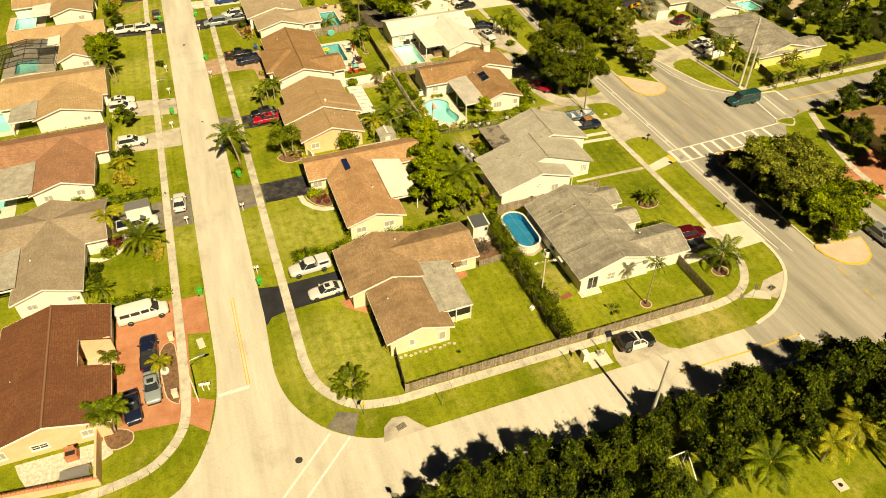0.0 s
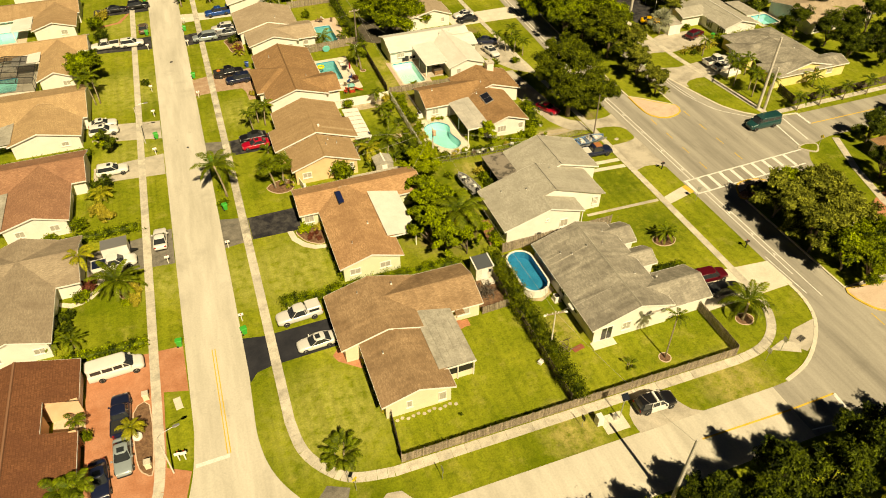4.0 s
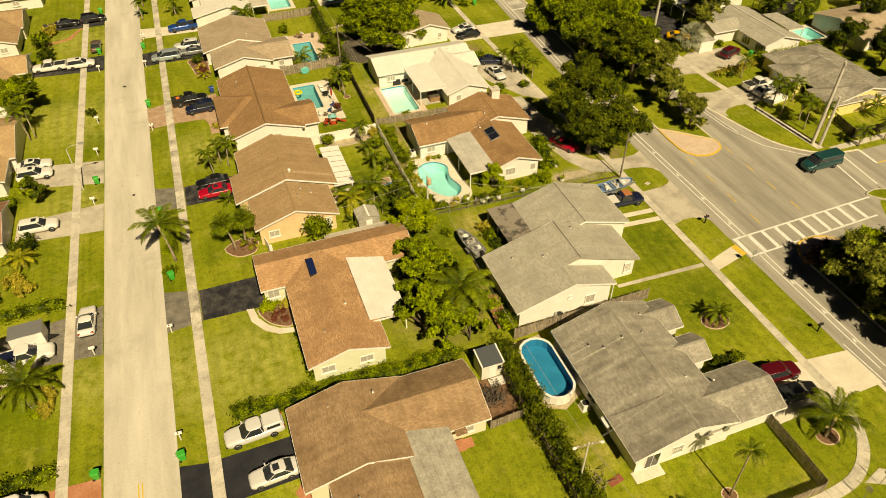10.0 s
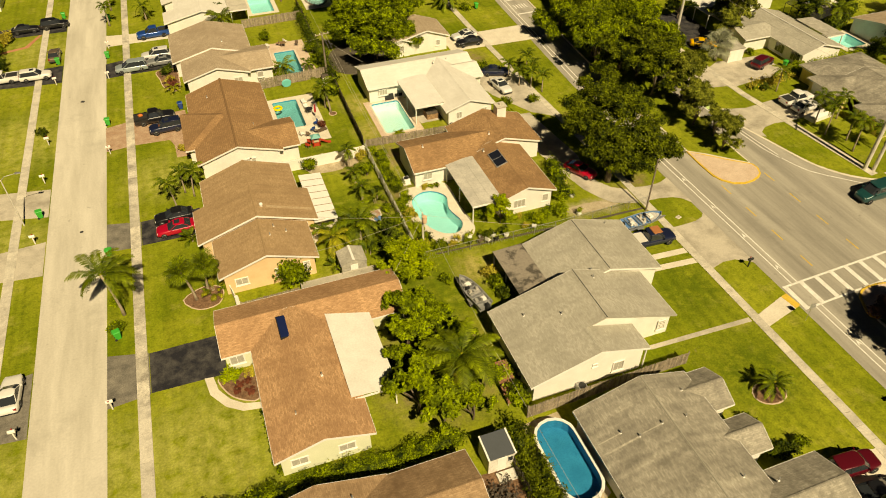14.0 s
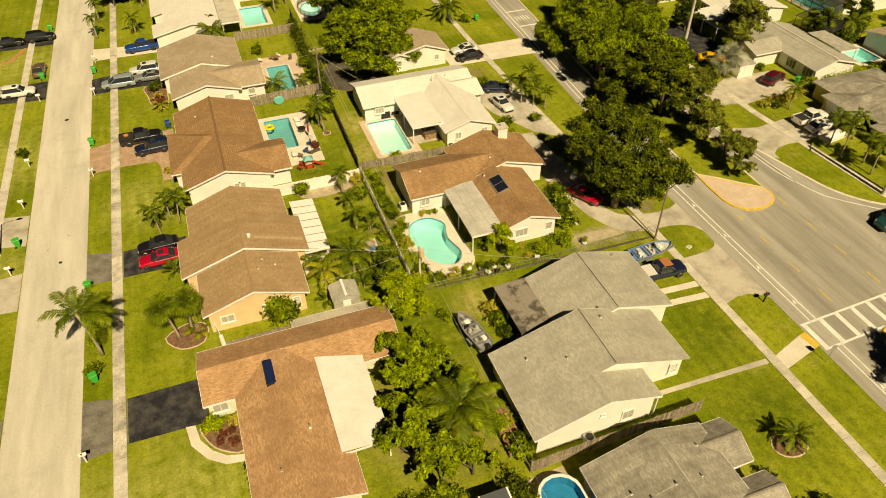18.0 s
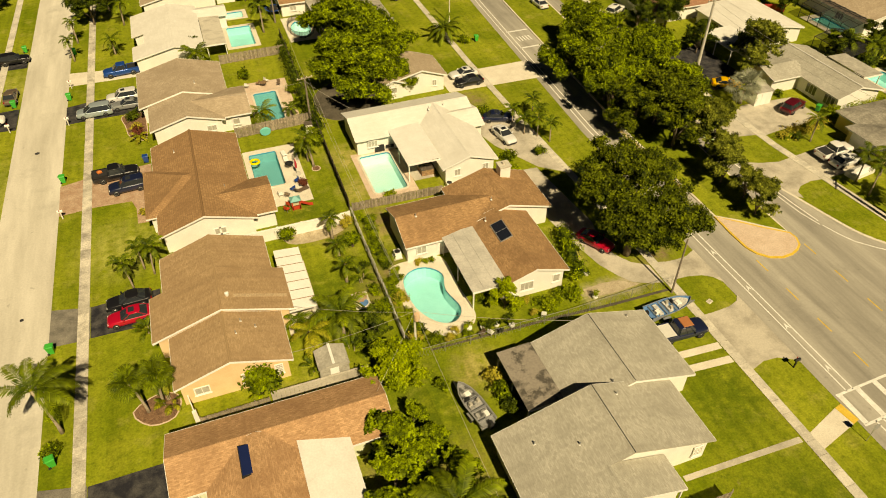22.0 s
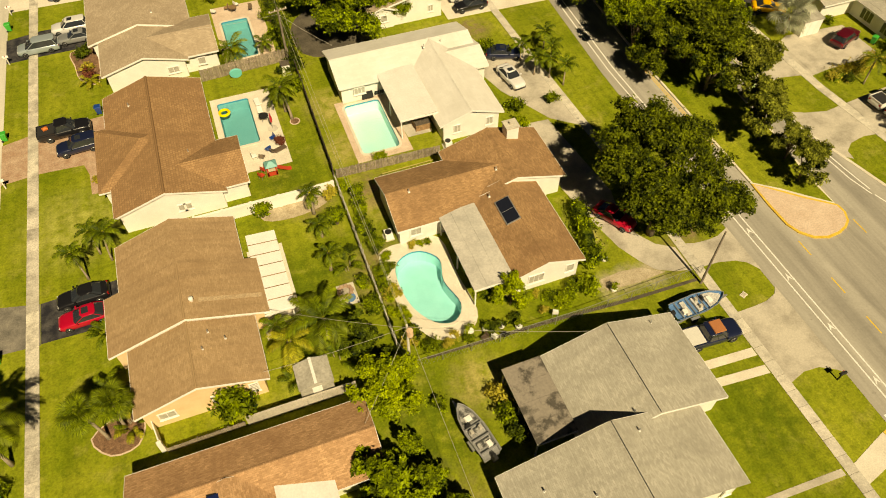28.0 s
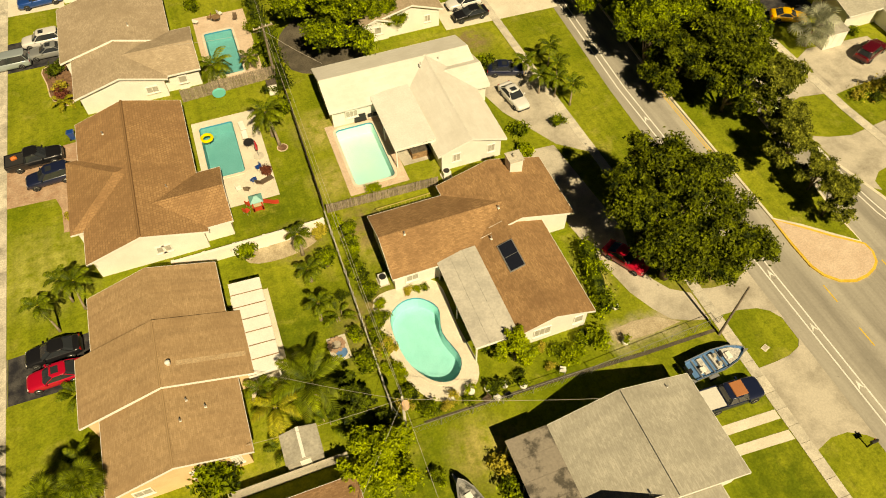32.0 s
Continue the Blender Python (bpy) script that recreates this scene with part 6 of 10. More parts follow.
house("house with a brown roof and a red fence", "rust", WHITE, [(95.5, 110.5, 150.8, 164.0, "x", 3.9)], [("S", 100.0, 151.2, 1.0, 1.2, 0.9, 2)])
house("house with a tan roof beside the long pool", "fawn", WHITE, [(126.6, 142.0, 134.0, 150.0, "y", 4.0)], [("S", 131.0, 134.3, 1.0, 1.4, 1.0, 3), ("W", 140.0, 127.1, 0.9, 1.6, 1.1, 3)])
house("house with a tan roof behind the hedge", "fawn", WHITE, [(121.0, 138.0, 111.0, 124.0, "x", 4.0)], [("S", 128.0, 111.4, 1.0, 1.2, 0.9, 2)])
house("corner house with a brown shingle roof", "russet", CREAM, [], [("W", 66.0, 99.0, 0.9, 1.2, 1.0, 2)], hips=[(98.4, 114.0, 58.0, 73.0, 4.4, 2.5)])
house("house with a brown roof further along the side street", "russet", CREAM, [(120.0, 136.0, 60.0, 74.0, "x", 4.0)], [("S", 126.0, 60.4, 1.0, 1.2, 0.9, 2)])
house("house with a grey roof beyond the yellow house", "grey", WHITE, [(132.0, 148.0, 94.0, 106.0, "x", 4.0)], [("S", 138.0, 94.4, 1.0, 1.2, 0.9, 2)])


# ---- plants ----
def leaf_mesh(name, centres, n, size, seed, material, out=1.0, squash=0.9):
    """Many small leaf sprays on and in a set of clumps; each spray is a bent four-cornered blade."""
    rng = np.random.default_rng(seed)
    cen = np.array([c[:3] for c in centres], float)
    rad = np.array([c[3] for c in centres], float)
    # twig tips stand out from each clump, and the leaves gather round the tips
    tips = max(len(cen) * 4, n // 30)
    home = rng.choice(len(cen), tips, p=rad ** 2 / (rad ** 2).sum())
    td = rng.normal(size=(tips, 3))
    td /= np.linalg.norm(td, axis=1)[:, None]
    td[:, 2] = np.where(td[:, 2] < -0.35, -td[:, 2], td[:, 2])
    reach = rad[home] * (0.55 + 0.75 * rng.random(tips) ** 0.8)
    tip = cen[home] + td * reach[:, None] * np.array([1, 1, squash])
    pick = rng.integers(0, tips, n)
    d = td[pick]
    spread = np.minimum(rad[home][pick] * 0.36, size * 2.5)
    p = tip[pick] + rng.normal(size=(n, 3)) * spread[:, None] * np.array([1, 1, 0.7]) - d * (spread * np.abs(rng.normal(size=n)) * 0.5)[:, None]
    nrm = d * out * 0.7 + rng.normal(size=(n, 3)) * 0.62 + np.array([0, 0, 0.40])
    nrm /= np.linalg.norm(nrm, axis=1)[:, None]
    a = np.cross(nrm, rng.normal(size=(n, 3)))
    a /= np.linalg.norm(a, axis=1)[:, None]
    b = np.cross(nrm, a)
    s = size * (0.6 + 0.8 * rng.random(n))[:, None]
    v = np.stack([p - a * s, p - b * s * 0.55 + nrm * s * 0.15, p + a * s, p + b * s * 0.55 + nrm * s * 0.15], 1).reshape(-1, 3)
    f = np.arange(4 * n).reshape(-1, 4)
    me = bpy.data.meshes.new(name)
    me.from_pydata(v.tolist(), [], f.tolist())
    me.materials.append(material)
    return me


def tree_variant(seed, spread, height, trunk_h, clumps, leaves, leaf, material, dense=1.0):
    """Trunk, limbs and crown of one broadleaf tree, as meshes to share."""
    rng = random.Random(seed)
    cen, mid = [], trunk_h + (height - trunk_h) * 0.45
    lobes = []
    for i in range(15):
        a, k = i * 2.4 + rng.uniform(-0.4, 0.4), (0.15 + 0.85 * rng.random()) if i else 0.0
        u = rng.uniform(-0.6, 0.5) if k > 0.5 else rng.uniform(0.3, 0.95)
        lobes.append((spread * 0.78 * k * math.cos(a), spread * 0.78 * k * math.sin(a), mid + (height - mid) * u * 0.75, spread * rng.uniform(0.20, 0.36)))
    for i in range(clumps):
        lx, ly, lz, lr = lobes[i % 15]
        d = Vector((rng.gauss(0, 1), rng.gauss(0, 1), rng.gauss(0.25, 0.8))).normalized() * lr * rng.uniform(0.45, 1.0)
        cen.append((lx + d.x, ly + d.y, max(trunk_h * 0.8, lz + d.z * 0.7), spread * rng.uniform(0.07, 0.17)))
    trunk = Build().tube([(0, 0, -0.1), (0.05, 0.02, trunk_h * 0.5), (0.1, -0.05, trunk_h), (0.05, 0.05, trunk_h + (height - trunk_h) * 0.45)], [0.055 * spread, 0.042 * spread, 0.036 * spread, 0.015 * spread], 8)
    limbs = []
    for c in sorted(cen, key=lambda q: -q[3])[:7]:
        m = (c[0] * 0.45, c[1] * 0.45, trunk_h + (c[2] - trunk_h) * 0.55)
        limbs.append(Build().tube([(0.08, -0.03, trunk_h * 0.9), m, c[:3]], [0.028 * spread, 0.02 * spread, 0.006 * spread], 6).mesh("limb", BARK, True))
    crown = leaf_mesh("crown", cen, leaves, leaf, seed, material)
    return trunk.mesh("trunk", BARK, True), limbs, crown


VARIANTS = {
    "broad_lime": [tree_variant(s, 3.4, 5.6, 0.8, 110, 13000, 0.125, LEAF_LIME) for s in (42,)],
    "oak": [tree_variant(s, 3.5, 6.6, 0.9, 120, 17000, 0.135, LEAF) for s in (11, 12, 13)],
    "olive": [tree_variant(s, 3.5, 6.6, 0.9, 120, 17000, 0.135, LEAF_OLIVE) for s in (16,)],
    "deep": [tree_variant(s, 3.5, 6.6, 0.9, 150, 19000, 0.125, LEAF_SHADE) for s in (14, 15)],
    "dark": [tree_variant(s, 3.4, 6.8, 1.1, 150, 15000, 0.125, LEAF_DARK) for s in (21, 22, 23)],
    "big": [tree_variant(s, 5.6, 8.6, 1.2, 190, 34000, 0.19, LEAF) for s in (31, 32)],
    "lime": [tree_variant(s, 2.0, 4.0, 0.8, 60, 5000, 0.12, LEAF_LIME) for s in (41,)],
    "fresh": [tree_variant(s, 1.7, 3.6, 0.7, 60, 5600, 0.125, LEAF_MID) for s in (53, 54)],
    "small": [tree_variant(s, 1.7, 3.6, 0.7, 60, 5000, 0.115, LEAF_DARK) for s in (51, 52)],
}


def tree(kind, x, y, size=1.0, turn=None, label="broad leafy green tree", group="", k=None, high=1.0):
    rng = random.Random(round(x * 31 + y * 17))
    vs = VARIANTS[kind]
    trunk, limbs, crown = vs[rng.randrange(len(vs)) if k is None else k]
    t = base("tree", x, y, turn=rng.uniform(0, 360) if turn is None else turn, label=label, category="tree", group=group)
    t.scale = (size, size, size * high)
    part("trunk", trunk, None, t)
    for m in limbs:
        part("limb", m, None, t)
    part("crown", crown, None, t)
    return t


def lobed_tree(x, y, trunk_h, lobes, leaves, leaf, material, seed, label, turn=0.0):
    """One large tree whose crown is a set of uneven lobes on forked limbs; lobes: x, y, z, radius from the trunk's foot."""
    rng = random.Random(seed)
    t = base("tree", x, y, turn=turn, label=label, category="tree")
    r0 = 0.05 * max(l[2] for l in lobes)
    part("trunk", Build().tube([(0, 0, -0.1), (0.08, 0.05, trunk_h * 0.5), (0.12, 0.2, trunk_h), (0.2, 0.9, trunk_h + 1.6)], [r0, r0 * 0.8, r0 * 0.7, r0 * 0.4], 9).mesh("trunk", BARK, True), None, t)
    cen = []
    for lx, ly, lz, lr in lobes:
        m = (lx * 0.45 + rng.uniform(-0.3, 0.3), ly * 0.45 + rng.uniform(-0.3, 0.3), trunk_h + (lz - trunk_h) * 0.55)
        part("limb", Build().tube([(0.1, 0.15, trunk_h * 0.9), m, (lx, ly, lz)], [r0 * 0.5, r0 * 0.33, 0.05], 6).mesh("limb", BARK, True), None, t)
        for _ in range(int(9 + 3.2 * lr * lr)):
            d = Vector((rng.gauss(0, 1), rng.gauss(0, 1), rng.gauss(0.25, 0.8))).normalized() * lr * rng.uniform(0.4, 1.0)
            cen.append((lx + d.x, ly + d.y, max(trunk_h * 0.7, lz + d.z * 0.75), rng.uniform(0.4, 0.85)))
    part("crown", leaf_mesh("crown", cen, leaves, leaf, seed, material), None, t)
    return t


def frond_mesh(length, droop, width, pairs, material, seed, rise=0.5):
    """A feather frond along +x: a bent midrib with leaflets on both sides."""
    rng = random.Random(seed)
    b = Build()
    def rib(t):
        return Vector((length * (t - 0.12 * t * t * droop), 0, rise * length * t * (1 - 0.25 * t) - droop * length * 0.62 * t * t))
    b.tube([rib(i / 6) for i in range(7)], [0.035, 0.03, 0.026, 0.022, 0.018, 0.013, 0.006], 4)
    for i in range(pairs):
        t = 0.14 + 0.86 * i / (pairs - 1)
        p = rib(t)
        d = (rib(min(1, t + 0.02)) - rib(t - 0.02)).normalized()
        ln = width * (math.sin(3.1416 * (0.12 + 0.80 * t)) ** 0.7) * rng.uniform(0.85, 1.1)
        for s in (-1, 1):
            tip = p + d * ln * 0.55 + Vector((0, s * ln * 0.85, -ln * rng.uniform(0.15, 0.45)))
            mid = (p + tip) / 2 + Vector((0, 0, ln * 0.08))
            w = d * (0.045 + 0.02 * ln)
            b.face([p - w * 0.5, mid - w, tip, mid + w, p + w * 0.5])
    return b.mesh("frond", material)


def fan_mesh(radius, stalk, material, seed, blades=21):
    """A fan leaf on a stalk along +x."""
    rng = random.Random(seed)
    b = Build().tube([(0, 0, 0), (stalk * 0.6, 0, stalk * 0.32), (stalk, 0, stalk * 0.34)], [0.03, 0.022, 0.018], 4)
    c = Vector((stalk, 0, stalk * 0.34))
    for i in range(blades):
        a = radians(-135 + 270 * i / (blades - 1))
        r = radius * rng.uniform(0.85, 1.08)
        tip = c + Vector((math.cos(a) * r, math.sin(a) * r, -0.22 * r - 0.12 * r * abs(math.sin(a))))
        mid = c + Vector((math.cos(a) * r * 0.6, math.sin(a) * r * 0.6, 0.02 * r))
        w = Vector((-math.sin(a), math.cos(a), 0)) * radius * 0.055
        b.face([c, mid - w, tip, mid + w])
    return b.mesh("fan_leaf", material)


FRONDS = {
    "coco": [frond_mesh(2.7, d, 0.62, 22, FROND, i, r) for i, (d, r) in enumerate(((0.7, 0.75), (0.95, 0.6), (1.15, 0.45), (1.35, 0.3)))],
    "cocoy": [frond_mesh(2.6, d, 0.6, 22, FROND_Y, i + 9, r) for i, (d, r) in enumerate(((0.9, 0.7), (1.2, 0.45)))],
    "date": [frond_mesh(3.0, d, 0.5, 28, FROND, i + 20, r) for i, (d, r) in enumerate(((0.6, 0.8), (0.8, 0.6), (0.95, 0.42), (1.1, 0.25)))],
    "small": [frond_mesh(1.7, d, 0.5, 16, FROND, i + 30, r) for i, (d, r) in enumerate(((0.8, 0.9), (1.0, 0.7), (1.25, 0.45)))],
    "areca": [frond_mesh(1.9, d, 0.5, 18, FROND_Y, i + 40, r) for i, (d, r) in enumerate(((0.9, 1.3), (1.1, 1.0), (1.3, 0.8)))],
    "fan": [fan_mesh(0.75, s, FROND, i + 50) for i, s in enumerate((0.9, 1.1))],
    "silver": [fan_mesh(1.0, s, FROND_G, i + 60, 17) for i, s in enumerate((1.2, 1.5))],
}


def palm(kind, x, y, h, lean=(0.0, 0.0), n=15, size=1.0, label="palm with feather fronds", dead=0, trunk_r=0.15, wind=None):
    rng = random.Random(round(x * 13 + y * 7 + h * 3))
    t = base("palm_tree", x, y, label=label, category="palm tree")
    top = Vector((lean[0], lean[1], h))
    path = [Vector((0, 0, -0.1)) + (top - Vector((0, 0, -0.1))) * s + Vector((lean[0], lean[1], 0)) * (s * s - s) * 0.8 for s in (0, 0.2, 0.4, 0.6, 0.8, 1.0)]
    part("trunk", Build().tube(path, [trunk_r * 1.5, trunk_r, trunk_r * 0.9, trunk_r * 0.85, trunk_r * 0.85, trunk_r * 1.1], 8), PALMBARK, t, smooth=True)
    part("crown_shaft", Build().tube([top - Vector((0, 0, 0.35)), top + Vector((0, 0, 0.15))], [trunk_r * 1.25, trunk_r * 0.7], 8), FROND_Y, t, smooth=True)
    ms = FRONDS[kind]
    for i in range(n):
        tier = i / max(1, n - 1)
        if "fan" in kind or kind == "silver":
            m, tilt = ms[i % len(ms)], -65 + 105 * tier + rng.uniform(-10, 10)
        else:
            m, tilt = ms[min(len(ms) - 1, int(tier * len(ms)))], -12 + 22 * tier + rng.uniform(-7, 7)
        if dead and i >= n - dead:
            m, tilt = FRONDS["cocoy"][1], 35 + rng.uniform(-8, 8)
        f = part("frond", m, None, t)
        s = size * rng.uniform(0.85, 1.1)
        turn = i * 137.5 + rng.uniform(-12, 12)
        if wind is not None:
            off = (turn - wind + 180) % 360 - 180
            turn, tilt = wind + off * 0.72, tilt + (abs(off) - 80) * 0.22
        f.matrix_local = Matrix.Translation(top) @ pose(0, 0, 0, 0, tilt, turn) @ Matrix.Scale(s, 4)
    return t


def areca(x, y, n=22, size=1.0, spread=0.7, label="clump of yellowish areca palm fronds", kind="areca"):
    rng = random.Random(round(x * 11 + y * 5))
    t = base("palm_clump", x, y, label=label, category="palm")
    for i in range(n):
        a, r = rng.uniform(0, 360), spread * math.sqrt(rng.random())
        if i % 4 == 0:
            c = (r * math.cos(radians(a)), r * math.sin(radians(a)))
            part("stem", Build().tube([(c[0], c[1], 0), (c[0] * 1.15, c[1] * 1.15, 0.9 * size)], [0.05, 0.035], 5), PALMBARK, t)
        ms = FRONDS[kind] if i % 3 else FRONDS["small"]
        f = part("frond", ms[i % len(ms)], None, t)
        f.matrix_local = Matrix.Translation((r * math.cos(radians(a)), r * math.sin(radians(a)), rng.uniform(0.2, 1.0) * size)) @ pose(0, 0, 0, 0, rng.uniform(-45, 0), a + rng.uniform(-30, 30)) @ Matrix.Scale(size * rng.uniform(0.8, 1.1), 4)
    return t


BUSHES = {}


def bush(x, y, r=0.8, h=None, material=LEAF_DARK, label="rounded green garden bush", n=420):
    h = h or r * 1.3
    key = (material.name, round(x + y) % 3)
    if key not in BUSHES:
        rng = random.Random(len(BUSHES))
        cen = [(rng.uniform(-0.5, 0.5), rng.uniform(-0.5, 0.5), rng.uniform(0.25, 0.75), rng.uniform(0.3, 0.5)) for _ in range(9)]
        stems = Build()
        for c in cen[:5]:
            stems.tube([(c[0] * 0.2, c[1] * 0.2, -0.05), c[:3]], [0.04, 0.015], 5)
        BUSHES[key] = (leaf_mesh("foliage", cen, 900, 0.105, len(BUSHES) + 5, material), stems.mesh("stem", BARK))
    t = base("bush", x, y, turn=(x * 77 + y * 31) % 360, label=label, category="bush")
    t.scale = (r, r, h / 1.15)
    part("foliage", BUSHES[key][0], None, t)
    part("stem", BUSHES[key][1], None, t)
    return t


def hedge(x0, y0, x1, y1, w, h, label, material=LEAF_DARK, seed=3, per=150, leaf=0.13):
    d = Vector((x1 - x0, y1 - y0))
    t = base("hedge", x0, y0, turn=math.degrees(math.atan2(d.y, d.x)), label=label, category="hedge")
    rng = random.Random(seed)
    cen, ln = [], d.length
    k = 0.0
    while k < ln:
        cen.append((k + rng.uniform(-0.2, 0.2), rng.uniform(-0.2, 0.2) * w, h * rng.uniform(0.42, 0.62), h * rng.uniform(0.36, 0.5)))
        cen.append((k + rng.uniform(-0.2, 0.2), rng.uniform(-0.3, 0.3) * w, h * rng.uniform(0.2, 0.4), max(w * 0.5, h * 0.35)))
        k += min(w, h) * 0.4
    part("foliage", leaf_mesh("foliage", cen, int(per * ln), leaf, seed, material), None, t)
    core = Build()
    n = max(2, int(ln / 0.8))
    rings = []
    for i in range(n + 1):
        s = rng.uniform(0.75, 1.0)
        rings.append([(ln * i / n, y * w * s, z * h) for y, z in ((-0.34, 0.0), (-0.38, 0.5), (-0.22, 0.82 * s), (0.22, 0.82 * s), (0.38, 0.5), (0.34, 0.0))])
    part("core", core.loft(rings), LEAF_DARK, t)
    return t


# ---- fences, poles, wires ----
SLATS = {}


def fence(name, pts, h, label, wood=WOODGREY, slat=0.14, gap=0.03, post_every=2.4, rail=True, lattice=False):
    """A board fence: posts, two rails and single boards along a line of points."""
    t = base(name, pts[0][0], pts[0][1], label=label, category="fence")
    key = (wood.name, slat, h)
    if key not in SLATS:
        b = Build()
        b.loft([[(-slat / 2, -0.012, 0.05), (slat / 2, -0.012, 0.05), (slat / 2, 0.012, 0.05), (-slat / 2, 0.012, 0.05)],
                [(-slat / 2, -0.012, h - 0.05), (slat / 2, -0.012, h - 0.05), (slat / 2, 0.012, h - 0.05), (-slat / 2, 0.012, h - 0.05)],
                [(-slat / 4, -0.012, h), (slat / 4, -0.012, h), (slat / 4, 0.012, h), (-slat / 4, 0.012, h)]])
        SLATS[key] = (b.mesh("board", wood), Build().box(-0.05, 0.05, -0.05, 0.05, -0.1, h + 0.04, 0.01).mesh("post", wood))
    board, post = SLATS[key]
    rng = random.Random(7)
    ox, oy = pts[0]
    for (xa, ya), (xb, yb) in zip(pts, pts[1:]):
        d = Vector((xb - xa, yb - ya))
        ang = math.atan2(d.y, d.x)
        n = int(d.length / (slat + gap))
        side = Vector((-d.y, d.x)).normalized() * 0.06
        for i in range(n):
            p = Vector((xa, ya)) + d * ((i + 0.5) / n) - side
            ob = part("board", board, None, t)
            ob.location, ob.rotation_euler = (p.x - ox, p.y - oy, rng.uniform(-0.03, 0.02)), (rng.uniform(-0.02, 0.02), rng.uniform(-0.015, 0.015), ang)
        for i in range(int(d.length / post_every) + 1):
            p = Vector((xa, ya)) + d * min(1, i * post_every / d.length)
            ob = part("post", post, None, t)
            ob.location, ob.rotation_euler = (p.x - ox, p.y - oy, 0), (0, 0, ang)
        for z in (0.35, h - 0.35):
            b = Build()
            s2 = side * 0.3
            a0, a1 = Vector((xa - ox, ya - oy)), Vector((xb - ox, yb - oy))
            b.loft([[(p.x - s2.x, p.y - s2.y, z - 0.05), (p.x + s2.x, p.y + s2.y, z - 0.05), (p.x + s2.x, p.y + s2.y, z + 0.05), (p.x - s2.x, p.y - s2.y, z + 0.05)] for p in (a0, a1)])
            part("rail", b, wood, t)
    return t


def wire_fence(pts, h, label, every=2.6, mesh_wire=True):
    t = base("wire_fence", pts[0][0], pts[0][1], label=label, category="fence")
    ox, oy = pts[0]
    for (xa, ya), (xb, yb) in zip(pts, pts[1:]):
        d = Vector((xb - xa, yb - ya))
        n = max(1, round(d.length / every))
        for i in range(n + 1):
            p = Vector((xa - ox, ya - oy)) + d * (i / n)
            part("post", Build().tube([(p.x, p.y, -0.05), (p.x, p.y, h + 0.05)], 0.03, 6), ALU, t)
        a0, a1 = Vector((xa - ox, ya - oy)), Vector((xb - ox, yb - oy))
        part("top_rail", Build().tube([(a0.x, a0.y, h), (a1.x, a1.y, h)], 0.022, 5), ALU, t)
        net = Build()
        m = int(d.length / 0.3)
        for i in range(m):
            p, q = a0 + (a1 - a0) * (i / m), a0 + (a1 - a0) * ((i + 1) / m)
            net.tube([(p.x, p.y, 0.05), (q.x, q.y, h)], 0.006, 3, False)
            net.tube([(q.x, q.y, 0.05), (p.x, p.y, h)], 0.006, 3, False)
        part("netting", net, ALU, t)["kind"] = "stuff"
    return t


def utility_pole(x, y, h, material, label, arms=1, turn=0.0, r=0.16, transformer=False):
    t = base("utility_pole", x, y, turn=turn, label=label, category="pole")
    part("pole", Build().tube([(0, 0, -0.3), (0, 0, h * 0.5), (0, 0, h)], [r, r * 0.85, r * 0.65], 10), material, t)
    for i in range(arms):
        z = h - 0.4 - i * 0.9
        arm = part("crossarm", Build().box(-1.1, 1.1, -0.06, 0.06, z, z + 0.12), WOODGREY, t)
        for k in (-1.0, -0.35, 0.35, 1.0):
            part("insulator", Build().tube([(k, 0, z + 0.12), (k, 0, z + 0.3)], [0.05, 0.035], 6), TRIM, arm)
    if transformer:
        part("transformer", Build().tube([(0, -0.4, h - 1.1), (0, -0.4, h - 0.95), (0, -0.4, h - 0.3)], [0.24, 0.28, 0.26], 12), PINKWALL, t, "faded pinkish transformer can")
    return t


def wire(a, b, sag, r=0.014):
    a, b = Vector(a), Vector(b)
    w = Build(tuple(a))
    w.tube([a + (b - a) * (i / 10) - Vector((0, 0, sag * 4 * (i / 10) * (1 - i / 10))) for i in range(11)], r, 4)
    return single("overhead_wire", w, WIREGREY, label="thin pale overhead wire between poles", category="wire", group="overhead wires")


def street_lamp(x, y, h, turn):
    t = base("street_lamp", x, y, turn=turn, label="pale metal street lamp with a curved arm", category="street lamp", group="street lamps")
    part("pole", Build().tube([(0, 0, 0), (0, 0, h * 0.6), (0, 0, h)], [0.09, 0.075, 0.055], 8), POLECONC, t)
    part("arm", Build().tube([(0, 0, h - 0.1), (0.5, 0, h + 0.35), (1.7, 0, h + 0.5)], [0.04, 0.035, 0.03], 6), ALU, t)
    head = part("lamp_head", Build().loft([[(1.6, -0.08, h + 0.46), (1.6, 0.08, h + 0.46), (1.6, 0.08, h + 0.56), (1.6, -0.08, h + 0.56)], [(1.85, -0.15, h + 0.44), (1.85, 0.15, h + 0.44), (1.85, 0.13, h + 0.6), (1.85, -0.13, h + 0.6)], [(2.25, -0.1, h + 0.46), (2.25, 0.1, h + 0.46), (2.25, 0.08, h + 0.55), (2.25, -0.08, h + 0.55)]]), ALU, t)
    return t


